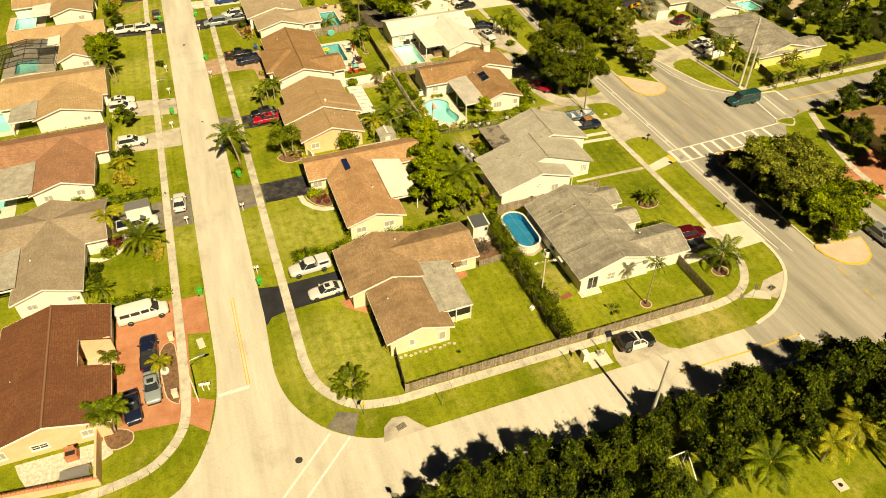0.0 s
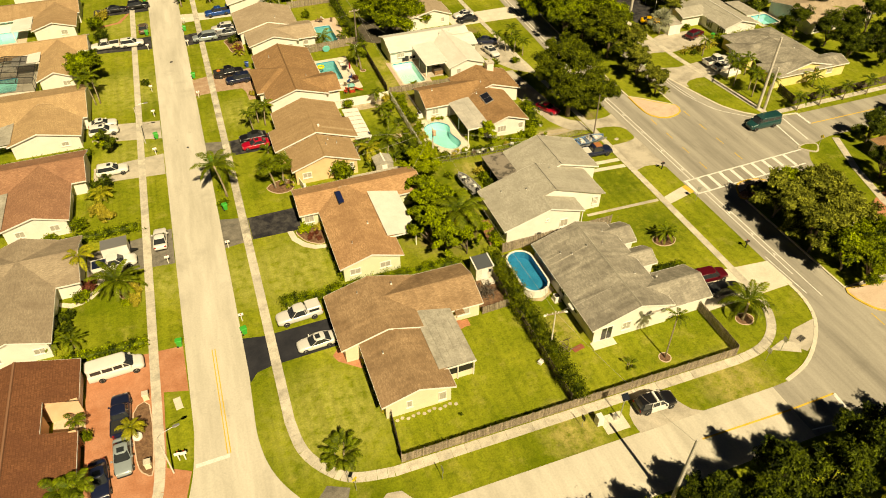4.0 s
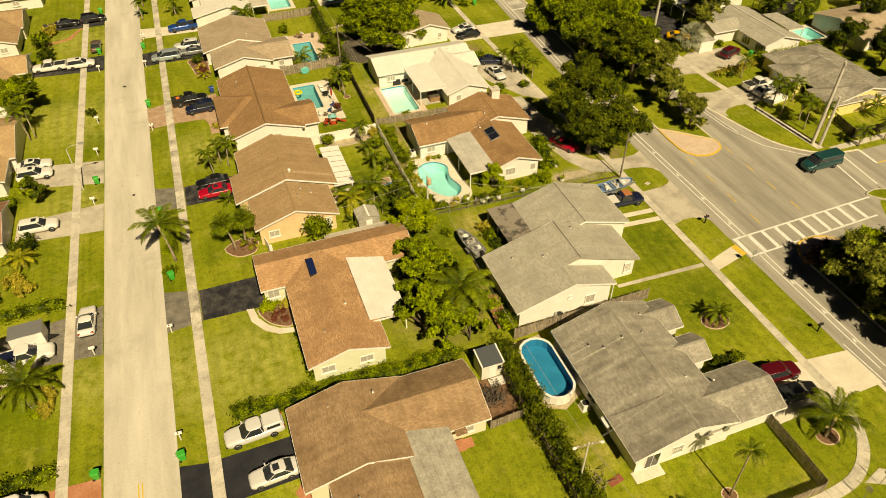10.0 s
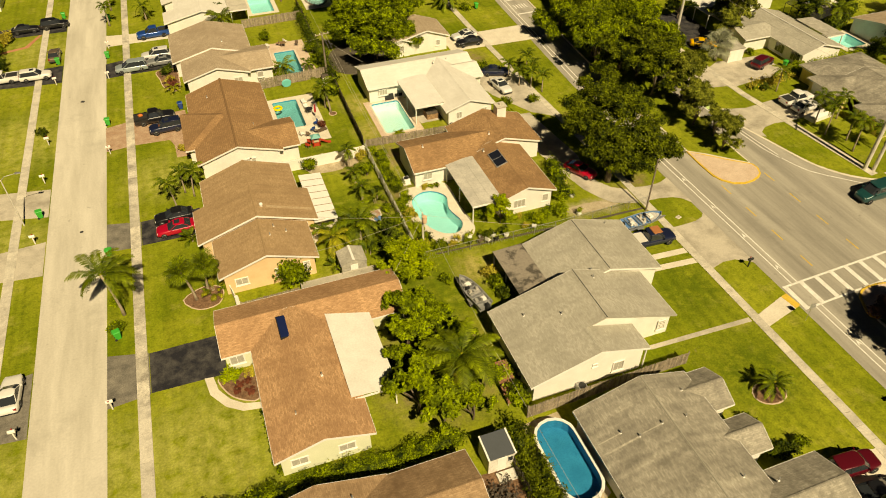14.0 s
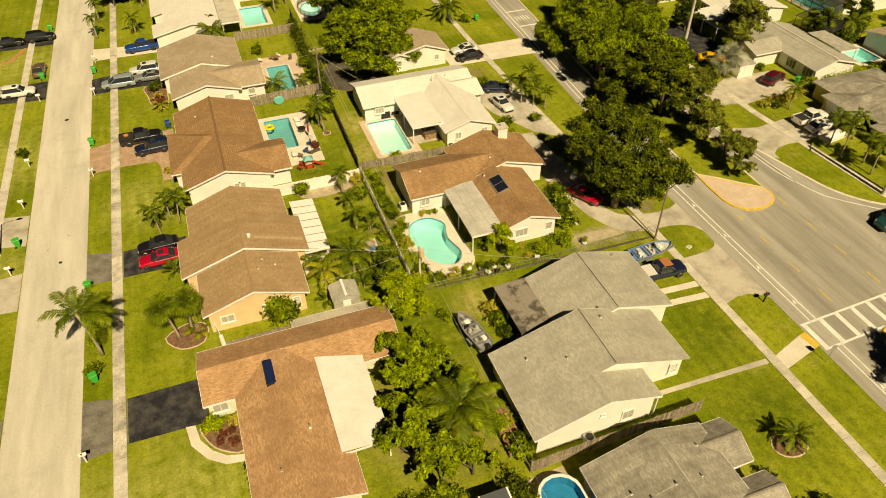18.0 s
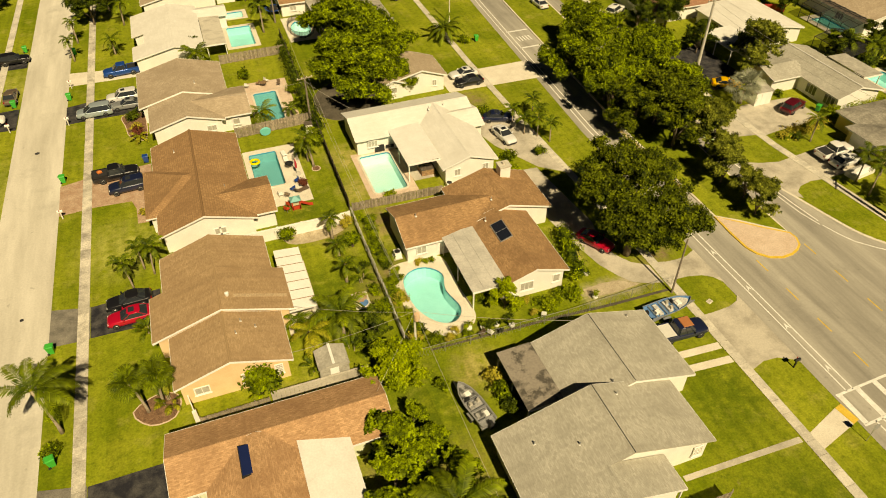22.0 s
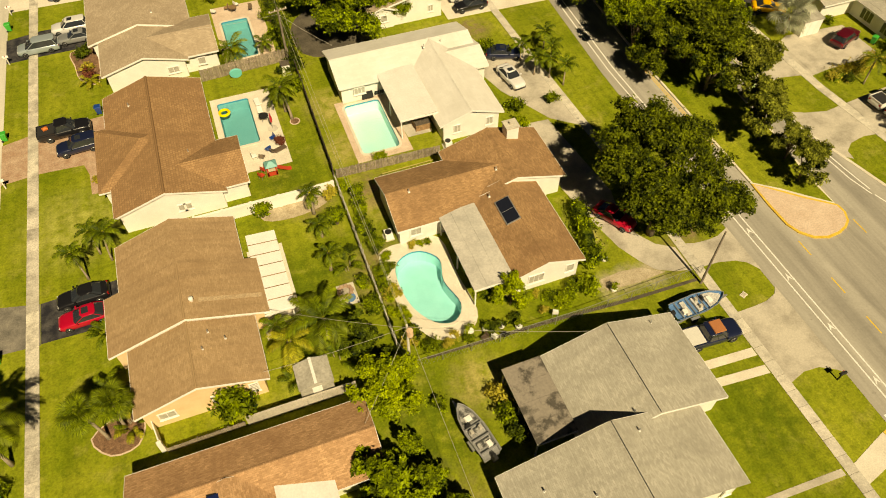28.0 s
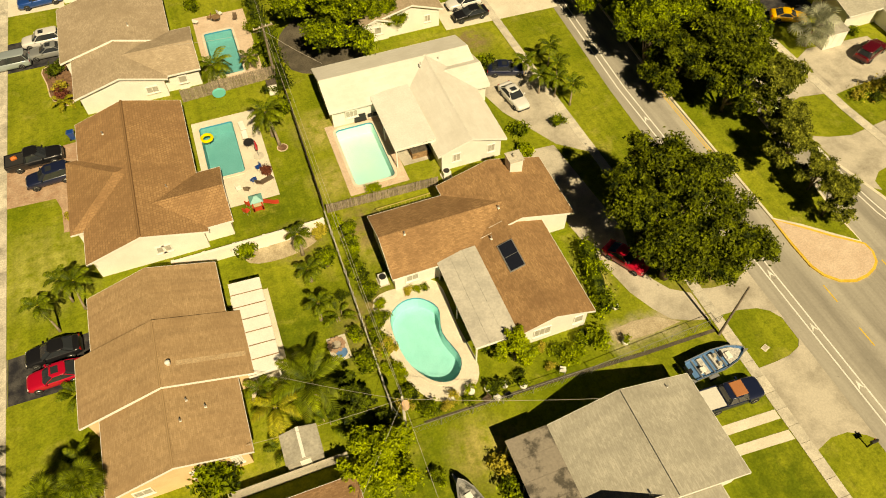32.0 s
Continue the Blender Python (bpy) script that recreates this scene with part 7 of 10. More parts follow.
# ---- vehicles ----
PAINTS = {n: plain("paint_" + n, c, 0.28, m, 0.5, 0.6, 0.03) for n, c, m in (
    ("silver", (0.74, 0.73, 0.70), 0.1), ("white", (0.78, 0.76, 0.71), 0.0), ("black", (0.012, 0.012, 0.014), 0.0), ("red", (0.46, 0.006, 0.03), 0.0), ("blue", (0.012, 0.07, 0.30), 0.2),
    ("navy", (0.012, 0.018, 0.05), 0.1), ("maroon", (0.10, 0.005, 0.012), 0.1), ("yellow", (0.75, 0.42, 0.01), 0.0), ("green", (0.010, 0.065, 0.065), 0.1), ("grey", (0.26, 0.27, 0.27), 0.2), ("bronze", (0.22, 0.16, 0.11), 0.4), ("steel", (0.34, 0.40, 0.42), 0.2))}
LIGHT_R, LIGHT_C = plain("tail_lamp", (0.35, 0.01, 0.01), 0.2), plain("head_lamp", (0.75, 0.75, 0.72), 0.15)
KINDS = {
    # length, width, belt, roof, cabin base rear/front, roof rear/front, wheel radius, bonnet height, tail height
    "sedan": (4.55, 1.78, 0.93, 1.42, -1.75, 0.95, -1.05, 0.20, 0.33, 0.88, 0.95),
    "coupe": (4.45, 1.80, 0.90, 1.33, -1.75, 0.80, -0.95, 0.05, 0.33, 0.82, 0.92),
    "suv": (4.65, 1.86, 1.05, 1.70, -2.22, 1.05, -1.95, 0.35, 0.37, 1.02, 1.05),
    "minivan": (5.0, 1.92, 1.02, 1.74, -2.42, 1.45, -2.15, 0.45, 0.34, 0.98, 1.02),
    "van": (5.9, 2.0, 1.30, 2.15, -2.9, 2.0, -2.85, 1.25, 0.37, 1.12, 1.3),
    "pickup": (5.6, 1.96, 1.10, 1.82, -0.85, 1.30, -0.70, 0.62, 0.39, 1.06, 1.1),
}
CARMESH = {}


def car_meshes(kind, colour):
    if (kind, colour) in CARMESH:
        return CARMESH[(kind, colour)]
    L, W, belt, top, br, bf, rr, rf, wr, hood, tail = KINDS[kind]
    p, w, h = PAINTS[colour], W / 2, L / 2
    g = 0.30 if kind in ("pickup", "suv", "van") else 0.22
    out = {}

    def sect(x, zt, k, zb=None):
        zb = g if zb is None else zb
        half = [(0.90, zb), (0.985, zb + 0.12), (1.0, zb + (zt - zb) * 0.45), (0.985, zb + (zt - zb) * 0.72), (0.95, zt - 0.07), (0.86, zt - 0.015), (0.6, zt + 0.015)]
        return [(x, -w * k * u, z) for u, z in half] + [(x, w * k * u, z) for u, z in half[::-1]]
    rear_end = br if kind != "pickup" else br
    st = [(-h, tail - 0.30, 0.70, g + 0.14), (-h + 0.05, tail - 0.14, 0.84, g + 0.07), (-h + 0.16, tail - 0.04, 0.93, g + 0.02), (-h + 0.42, tail, 0.985, g), (rear_end, belt, 1.0, g), (0, belt, 1.0, g), (bf, belt - 0.01, 0.995, g), (h - 0.75, hood, 0.97, g), (h - 0.36, hood - 0.06, 0.92, g + 0.02), (h - 0.16, hood - 0.13, 0.83, g + 0.05), (h - 0.05, hood - 0.24, 0.72, g + 0.09), (h, hood - 0.36, 0.60, g + 0.14)]
    st = sorted({s[0]: s for s in st}.values())
    out["body"] = Build().loft([sect(s[0], s[1], s[2], s[3]) for s in st]).mesh("body", p, True)
    wb, wt = w * 0.91, w * (0.85 if kind == "van" else 0.73)

    def oct8(xr, xf, wy, c, z):
        return [(xf, -wy + c * 1.8, z), (xf, wy - c * 1.8, z), (xf - c * 1.6, wy, z), (xr + c, wy, z), (xr, wy - c * 1.3, z), (xr, -wy + c * 1.3, z), (xr + c, -wy, z), (xf - c * 1.6, -wy, z)]
    lower, upper = oct8(br, bf, wb, 0.14, belt - 0.03), oct8(rr, rf, wt, 0.16, top - 0.07)
    solid = p if kind == "van" else GLASS

    def strip(ids, material, name):
        b = Build()
        for i in ids:
            j = (i + 1) % 8
            q = [lower[i], lower[j], upper[j], upper[i]]
            n = (Vector(q[1]) - Vector(q[0])).cross(Vector(q[3]) - Vector(q[0])).normalized() * 0.03
            r = [tuple(Vector(v) - n) for v in q]
            b.face(q)
            b.face(r[::-1])
        return b.mesh(name, material)
    out["windscreen"] = strip((7, 0, 1), GLASS, "windscreen")
    out["rear_window"] = strip((3, 4, 5), solid, "rear_window")
    out["side_l"] = strip((6,), solid, "side_window")
    out["side_r"] = strip((2,), solid, "side_window")
    cx = (rr + rf) / 2
    rings = [[(cx + (x - cx) * k + 0 * y, y * k, z + dz) for x, y, z in upper] for k, dz in ((1.03, -0.015), (1.05, 0.02), (0.97, 0.055), (0.78, 0.075), (0.3, 0.085))]
    out["roof"] = Build().loft(rings).mesh("roof", p, True)
    out["pillars"] = [Build().tube([lower[k], upper[k]], 0.032, 5).mesh("pillar", p) for k in (2, 3, 6, 7)]
    for s in (-1, 1):
        for f in ((0.5,) if kind in ("coupe", "pickup") else (0.36, 0.70)):
            if kind == "van":
                continue
            a = Vector(lower[6]).lerp(Vector(lower[7]), f)
            c = Vector(upper[6]).lerp(Vector(upper[7]), f)
            a.y, c.y = s * (abs(a.y) + 0.004), s * (abs(c.y) + 0.004)
            out["pillars"].append(Build().tube([a, c], 0.028, 4).mesh("pillar", RUBBER))
    tyre, rim = Build(), Build()
    tyre.loft([[(r * math.cos(6.2832 * i / 18), y, r * math.sin(6.2832 * i / 18)) for i in range(18)] for r, y in ((wr * 0.62, -0.11), (wr * 0.95, -0.11), (wr, -0.07), (wr, 0.07), (wr * 0.95, 0.11), (wr * 0.62, 0.11))])
    rim.loft([[(r * math.cos(6.2832 * i / 12), y, r * math.sin(6.2832 * i / 12)) for i in range(12)] for r, y in ((wr * 0.62, -0.1), (wr * 0.55, -0.125), (wr * 0.55, 0.125), (wr * 0.62, 0.1))])
    out["tyre"], out["rim"] = tyre.mesh("tyre", RUBBER, True), rim.mesh("rim", ALU)
    out["head"] = Build().box(h - 0.34, h - 0.10, -0.14, 0.14, hood - 0.28, hood - 0.14, 0.03).mesh("headlight", LIGHT_C)
    out["tail"] = Build().box(-h + 0.02, -h + 0.2, -0.14, 0.14, tail - 0.3, tail - 0.1, 0.02).mesh("tail_light", LIGHT_R)
    out["mirror"] = Build().box(-0.08, 0.08, -0.1, 0.1, 0, 0.14, 0.02).mesh("mirror", p)
    out["bumper"] = Build().loft([[(-0.05, -w * 0.8, g + 0.02), (-0.05, w * 0.8, g + 0.02), (-0.05, w * 0.8, g + 0.2), (-0.05, -w * 0.8, g + 0.2)], [(0.05, -w * 0.7, g + 0.05), (0.05, w * 0.7, g + 0.05), (0.05, w * 0.7, g + 0.18), (0.05, -w * 0.7, g + 0.18)]]).mesh("bumper", RUBBER)
    CARMESH[(kind, colour)] = out
    return out


def car(kind, colour, x, y, turn, label, cover=None, cap=False, police=False, name=None):
    L, W, belt, top, br, bf, rr, rf, wr, hood, tail = KINDS[kind]
    ms = car_meshes(kind, colour)
    t = base(name or {"pickup": "pickup_truck", "van": "van", "suv": "suv_car", "minivan": "minivan"}.get(kind, "car"), x, y, 0.03, turn, label=label, category={"pickup": "pickup truck", "van": "van"}.get(kind, "car"), group="parked vehicles")
    part("body", ms["body"], None, t)
    for k in ("windscreen", "rear_window", "side_l", "side_r", "roof"):
        part({"side_l": "side_window", "side_r": "side_window"}.get(k, k), ms[k], None, t)
    for m in ms["pillars"]:
        part("pillar", m, None, t)
    if kind == "van":
        for s in (-1, 1):
            for a, b in ((-2.5, -1.4), (-1.25, -0.2), (-0.05, 0.85), (1.0, 1.5)):
                z0, z1 = belt + 0.12, top - 0.25
                q = Build().face
                b2 = Build()
                yy = lambda z: s * (W / 2 * (0.90 + (0.84 - 0.90) * (z - belt) / (top - belt)) + 0.012)
                pts = [(a, yy(z0), z0), (b, yy(z0), z0), (b, yy(z1), z1), (a, yy(z1), z1)]
                b2.face(pts if s < 0 else pts[::-1])
                b2.face([(px_, py_ - s * 0.03, pz_) for px_, py_, pz_ in (pts[::-1] if s < 0 else pts)])
                part("side_window", b2.mesh("side_window", GLASS), None, t)
    for sx in (-1, 1):
        for sy in (-1, 1):
            wh = part("wheel", ms["tyre"], None, t, "black tyre with a silver rim")
            wh.location = (sx * L * 0.305 + (0.08 if kind != "van" else 0.2), sy * (W / 2 - 0.08), wr)
            part("rim", ms["rim"], None, wh)
    for s in (-1, 1):
        part("headlight", ms["head"], None, t).location = (0, s * W * 0.32, 0)
        part("tail_light", ms["tail"], None, t).location = (0, s * W * 0.36, 0)
        part("mirror", ms["mirror"], None, t).location = (bf - 0.35, s * (W / 2 + 0.08), belt)
    b = part("bumper", ms["bumper"], None, t)
    b.location = (L / 2 - 0.02, 0, 0)
    b = part("bumper", ms["bumper"], None, t)
    b.matrix_local = pose(-L / 2 + 0.02, 0, 0, 0, 0, 180)
    if kind == "pickup":
        x0, x1, w = -L / 2 + 0.14, br - 0.08, W / 2 - 0.12
        if cap:
            part("bed_cap", Build().loft([[(x0, -w, belt), (x1 + 0.05, -w, belt), (x1 + 0.05, w, belt), (x0, w, belt)], [(x0 + 0.05, -w * 0.95, top - 0.15), (x1, -w * 0.95, top - 0.15), (x1, w * 0.95, top - 0.15), (x0 + 0.05, w * 0.95, top - 0.15)], [(x0 + 0.12, -w * 0.85, top - 0.05), (x1, -w * 0.85, top - 0.05), (x1, w * 0.85, top - 0.05), (x0 + 0.12, w * 0.85, top - 0.05)]]), PAINTS[colour], t)
            for s in (-1, 1):
                part("cap_window", Build().box(x0 + 0.3, x1 - 0.2, s * w * 0.97 - 0.02, s * w * 0.97 + 0.02, belt + 0.12, top - 0.25), GLASS, t)
        else:
            part("bed_floor", Build().box(x0, x1, -w, w, belt - 0.02, belt + 0.03), cover or RUBBER, t, "dark ribbed load bed" if cover is None else "soft tonneau cover")
            for s in (-1, 1):
                part("bed_rail", Build().box(x0 - 0.05, x1 + 0.05, s * (w + 0.06) - 0.06, s * (w + 0.06) + 0.06, belt - 0.05, belt + 0.1, 0.02), PAINTS[colour], t)
            part("tailgate", Build().box(x0 - 0.1, x0, -w - 0.1, w + 0.1, belt - 0.3, belt + 0.1, 0.01), PAINTS[colour], t)
    if kind in ("sedan", "suv") and colour in ("silver", "red", "white", "grey", "steel", "navy") and not police:
        part("sunroof", Build().box(-0.55, 0.05, -0.36, 0.36, top - 0.02, top + 0.022, 0.01), GLASS, t, "dark glass sunroof")
    if police:
        for s in (-1, 1):
            part("door_panel", Build().box(-1.0, 1.0, s * W / 2 - 0.06, s * W / 2 + 0.03, 0.36, belt - 0.02, 0.01), PAINTS["white"], t, "white door panel")
            lo_y, hi_y = s * (W / 2 * 0.91 + 0.03), s * (W / 2 * 0.74 + 0.03)
            for xa_, xb_, za_, zb_ in ((-0.95, -0.85, belt - 0.03, top - 0.06), (0.05, 0.0, belt - 0.03, top - 0.06), (0.98, 0.3, belt - 0.03, top - 0.06), (-0.85, 0.3, top - 0.06, top - 0.06), (-0.95, 0.98, belt, belt)):
                part("door_frame", Build().tube([(xa_, lo_y if za_ < belt + 0.1 else hi_y, za_), (xb_, lo_y if zb_ < belt + 0.1 else hi_y, zb_)], 0.05, 5), PAINTS["white"], t, "white window frame")
        part("light_bar", Build().box(-0.4, -0.12, -0.66, 0.66, top + 0.02, top + 0.16, 0.03), TRIM, t, "pale roof light bar")
    return t


def trailer(x, y, turn, label):
    t = base("box_trailer", x, y, 0.03, turn, label=label, category="trailer")
    part("box", Build().box(-1.7, 1.6, -1.0, 1.0, 0.55, 2.35, 0.04), PAINTS["white"], t)
    part("roof_edge", Build().box(-1.72, 1.62, -1.02, 1.02, 2.3, 2.36), ALU, t)
    part("tow_bar", Build().loft([[(1.6, -0.4, 0.5), (1.6, 0.4, 0.5), (1.6, 0.4, 0.58), (1.6, -0.4, 0.58)], [(2.6, -0.04, 0.45), (2.6, 0.04, 0.45), (2.6, 0.04, 0.52), (2.6, -0.04, 0.52)]]), BLACKMETAL, t)
    wheel = car_meshes("sedan", "silver")["tyre"]
    for s in (-1, 1):
        part("wheel", wheel, None, t).location = (-0.2, s * 1.05, 0.33)
    return t


def boat(x, y, turn, L, W, hull, inside, label):
    """An open motor boat on its road trailer."""
    t = base("boat", x, y, 0.03, turn, label=label, category="boat")
    h = L / 2
    prof = [(-h, 0.92, 0.0), (-h * 0.3, 1.0, 0.0), (h * 0.2, 0.97, 0.02), (h * 0.55, 0.78, 0.08), (h * 0.82, 0.42, 0.16), (h, 0.04, 0.24)]
    rings = []
    for px_, k, lift in prof:
        w = W / 2 * k
        rings.append([(px_, 0, 0.55 + lift), (px_, -w * 0.7, 0.72 + lift), (px_, -w, 1.15 + lift), (px_, -w * 0.86, 1.17 + lift), (px_, -w * 0.8, 0.98 + lift), (px_, w * 0.8, 0.98 + lift), (px_, w * 0.86, 1.17 + lift), (px_, w, 1.15 + lift), (px_, w * 0.7, 0.72 + lift)])
    part("hull", Build().loft(rings), hull, t, smooth=False)
    part("deck", Build().prism([(h * 0.25, -W * 0.36), (h * 0.6, -W * 0.28), (h * 0.86, -0.12), (h * 0.86, 0.12), (h * 0.6, W * 0.28), (h * 0.25, W * 0.36)], 1.02, 1.2), inside, t)
    for k in (-0.55, -0.1):
        part("seat", Build().box(h * k - 0.25, h * k + 0.25, -W * 0.36, W * 0.36, 0.98, 1.22, 0.03), inside, t)
    for s in (-1, 1):
        part("swivel_seat", Build().box(-0.3, 0.05, s * 0.4 - 0.17, s * 0.4 + 0.17, 1.2, 1.5, 0.05), PANELGREY, t)
    part("console", Build().box(0.3, 0.6, 0.1, 0.6, 1.0, 1.5, 0.06), BLACKMETAL, t)
    for k in (-0.8, -0.33, 0.12):
        part("thwart", Build().box(h * k - 0.05, h * k + 0.05, -W * 0.42, W * 0.42, 1.0, 1.19), ALU, t)
    for s in (-1, 1):
        part("gunwale", Build().tube([(-h, s * W * 0.46, 1.18), (0, s * W * 0.5, 1.19), (h * 0.55, s * W * 0.39, 1.26), (h * 0.85, s * W * 0.2, 1.34), (h, 0, 1.41)], 0.035, 5), ALU, t)
    part("cool_box", Build().box(-h * 0.75, -h * 0.75 + 0.5, -0.5, -0.05, 1.0, 1.35, 0.03), TRIM, t, "white cool box")
    part("bow_seat", Build().box(h * 0.3, h * 0.3 + 0.5, -0.3, 0.3, 1.2, 1.34, 0.05), TRIM, t)
    part("outboard_motor", Build().loft([[(-h - 0.42, -0.17, 0.6), (-h - 0.05, -0.17, 0.6), (-h - 0.05, 0.17, 0.6), (-h - 0.42, 0.17, 0.6)], [(-h - 0.5, -0.2, 1.25), (-h, -0.2, 1.25), (-h, 0.2, 1.25), (-h - 0.5, 0.2, 1.25)], [(-h - 0.4, -0.13, 1.5), (-h - 0.05, -0.13, 1.5), (-h - 0.05, 0.13, 1.5), (-h - 0.4, 0.13, 1.5)]]), BLACKMETAL, t)
    part("trailer_frame", Build().loft([[(-h, -W * 0.4, 0.4), (-h, W * 0.4, 0.4), (-h, W * 0.4, 0.5), (-h, -W * 0.4, 0.5)], [(h * 0.6, -W * 0.2, 0.45), (h * 0.6, W * 0.2, 0.45), (h * 0.6, W * 0.2, 0.55), (h * 0.6, -W * 0.2, 0.55)], [(h + 0.7, -0.05, 0.5), (h + 0.7, 0.05, 0.5), (h + 0.7, 0.05, 0.6), (h + 0.7, -0.05, 0.6)]]), ALU, t)
    wheel = car_meshes("sedan", "silver")["tyre"]
    for s in (-1, 1):
        part("wheel", wheel, None, t).location = (-h * 0.35, s * W * 0.5, 0.33)
        part("mudguard", Build().box(-h * 0.35 - 0.45, -h * 0.35 + 0.45, s * W * 0.5 - 0.13, s * W * 0.5 + 0.13, 0.68, 0.74, 0.02), ALU, t)
    return t


# ---- small things ----


def wheelie_bin(x, y, turn, material=None, label="bright green wheeled rubbish bin at the kerb"):
    t = base("rubbish_bin", x, y, 0.02, turn, label=label, category="rubbish bin", group="kerbside bins")
    m = material or BINGREEN
    part("body", Build().loft([[(-0.24, -0.22, 0.06), (0.24, -0.22, 0.06), (0.24, 0.22, 0.06), (-0.24, 0.22, 0.06)], [(-0.34, -0.3, 1.0), (0.34, -0.3, 1.0), (0.34, 0.3, 1.0), (-0.34, 0.3, 1.0)]]), m, t)
    part("lid", Build().loft([[(-0.38, -0.33, 1.0), (0.38, -0.33, 1.0), (0.38, 0.33, 1.0), (-0.38, 0.33, 1.0)], [(-0.3, -0.28, 1.1), (0.3, -0.28, 1.08), (0.3, 0.28, 1.08), (-0.3, 0.28, 1.1)]]), m, t)
    part("handle", Build().tube([(-0.42, -0.22, 0.98), (-0.42, 0.22, 0.98)], 0.02, 5), m, t)
    for s in (-1, 1):
        part("wheel", Build().tube([(-0.26, s * 0.22, 0.12), (-0.26, s * 0.3, 0.12)], 0.12, 10), RUBBER, t)
    return t


def mailbox(x, y, turn, material=None, label="white post-mounted mailbox beside the street"):
    t = base("mailbox", x, y, 0, turn, label=label, category="mailbox", group="mailboxes")
    part("post", Build().box(-0.06, 0.06, -0.06, 0.06, 0, 1.05), material or WHITEWOOD, t)
    part("box", Build().loft([[(xx, -0.12, 1.02), (xx, 0.12, 1.02), (xx, 0.12, 1.2), (xx, 0.06, 1.28), (xx, -0.06, 1.28), (xx, -0.12, 1.2)] for xx in (-0.3, 0.3)]), material or TRIM, t)
    part("flag", Build().box(-0.02, 0.1, 0.12, 0.14, 1.2, 1.38), LIGHT_R, t)
    return t


def shed(x0, x1, y0, y1, h, wallmat, roofmat, label, flat=False, ridge="x"):
    o = (x0, y0, 0)
    t = base("shed", x0, y0, label=label, category="shed")
    part("wall", Build(o).box(x0 + 0.08, x1 - 0.08, y0 + 0.08, y1 - 0.08, 0, h), wallmat, t)
    part("door", Build(o).box((x0 + x1) / 2 - 0.4, (x0 + x1) / 2 + 0.4, y0 + 0.04, y0 + 0.08, 0.05, h - 0.25), TRIM, t)
    if flat:
        b = Build(o)
        k = [(x0, y0, h), (x1, y0, h), (x1, y1, h + 0.25), (x0, y1, h + 0.25)]
        b.face(k)
        b.face([(p[0], p[1], p[2] - 0.08) for p in k[::-1]])
        for i in range(4):
            p, q = k[i], k[(i + 1) % 4]
            b.face([(p[0], p[1], p[2] - 0.08), (q[0], q[1], q[2] - 0.08), q, p])
        part("roof", b, roofmat, t)
    else:
        xm = (x0 + x1) / 2
        for s, xe in ((-1, x0), (1, x1)):
            b = Build(o)
            k = [(xe, y0, h - 0.05), (xm, y0, h + 0.45), (xm, y1, h + 0.45), (xe, y1, h - 0.05)]
            b.face(k if s > 0 else k[::-1])
            b.face([(p[0], p[1], p[2] - 0.06) for p in (k[::-1] if s > 0 else k)])
            for i in range(4):
                p, q = k[i], k[(i + 1) % 4]
                f = [(p[0], p[1], p[2] - 0.06), (q[0], q[1], q[2] - 0.06), q, p]
                b.face(f)
            part("roof_panel", b, roofmat, t)
        part("gable", Build(o).loft([[(x0 + 0.1, yy, h - 0.02), (x1 - 0.1, yy, h - 0.02), (xm, yy, h + 0.38)] for yy in (y0 + 0.09, y1 - 0.09)]), wallmat, t)
        part("ridge_strip", Build(o).box(xm - 0.12, xm + 0.12, y0, y1, h + 0.42, h + 0.48), TRIM, t)
    return t


def lounger(x, y, turn, material, label="reclining pool lounger on the deck"):
    t = base("sun_lounger", x, y, 0.04, turn, label=label, category="lounger", group="pool furniture")
    part("seat", Build().box(-0.5, 0.9, -0.3, 0.3, 0.28, 0.36, 0.02), material, t)
    part("backrest", Build().loft([[(-0.5, -0.3, 0.3), (-0.5, 0.3, 0.3), (-0.46, 0.3, 0.38), (-0.46, -0.3, 0.38)], [(-1.0, -0.3, 0.75), (-1.0, 0.3, 0.75), (-0.96, 0.3, 0.82), (-0.96, -0.3, 0.82)]]), material, t)
    for a in (-0.4, 0.8):
        for s in (-1, 1):
            part("leg", Build().tube([(a, s * 0.27, 0), (a, s * 0.27, 0.3)], 0.02, 5), ALU, t)
    return t


def patio_chair(x, y, turn, material, label="patio chair on the pool deck"):
    t = base("patio_chair", x, y, 0.04, turn, label=label, category="chair", group="pool furniture")
    part("seat", Build().box(-0.26, 0.26, -0.26, 0.26, 0.4, 0.46, 0.02), material, t)
    part("backrest", Build().box(-0.3, -0.24, -0.26, 0.26, 0.46, 0.92, 0.01), material, t)
    for a in (-0.22, 0.22):
        for s in (-1, 1):
            part("leg", Build().tube([(a, s * 0.22, 0), (a, s * 0.22, 0.4)], 0.02, 5), ALU, t)
    return t


def patio_table(x, y, material, label="round patio table on the pool deck", r=0.55):
    t = base("patio_table", x, y, 0.04, label=label, category="table", group="pool furniture")
    part("tabletop", Build().prism(ring(0, 0, r, r, 18), 0.7, 0.74), material, t)
    for i in range(4):
        a = i * 1.5708 + 0.78
        part("leg", Build().tube([(0.7 * r * math.cos(a), 0.7 * r * math.sin(a), 0), (0.6 * r * math.cos(a), 0.6 * r * math.sin(a), 0.7)], 0.022, 5), ALU, t)
    return t


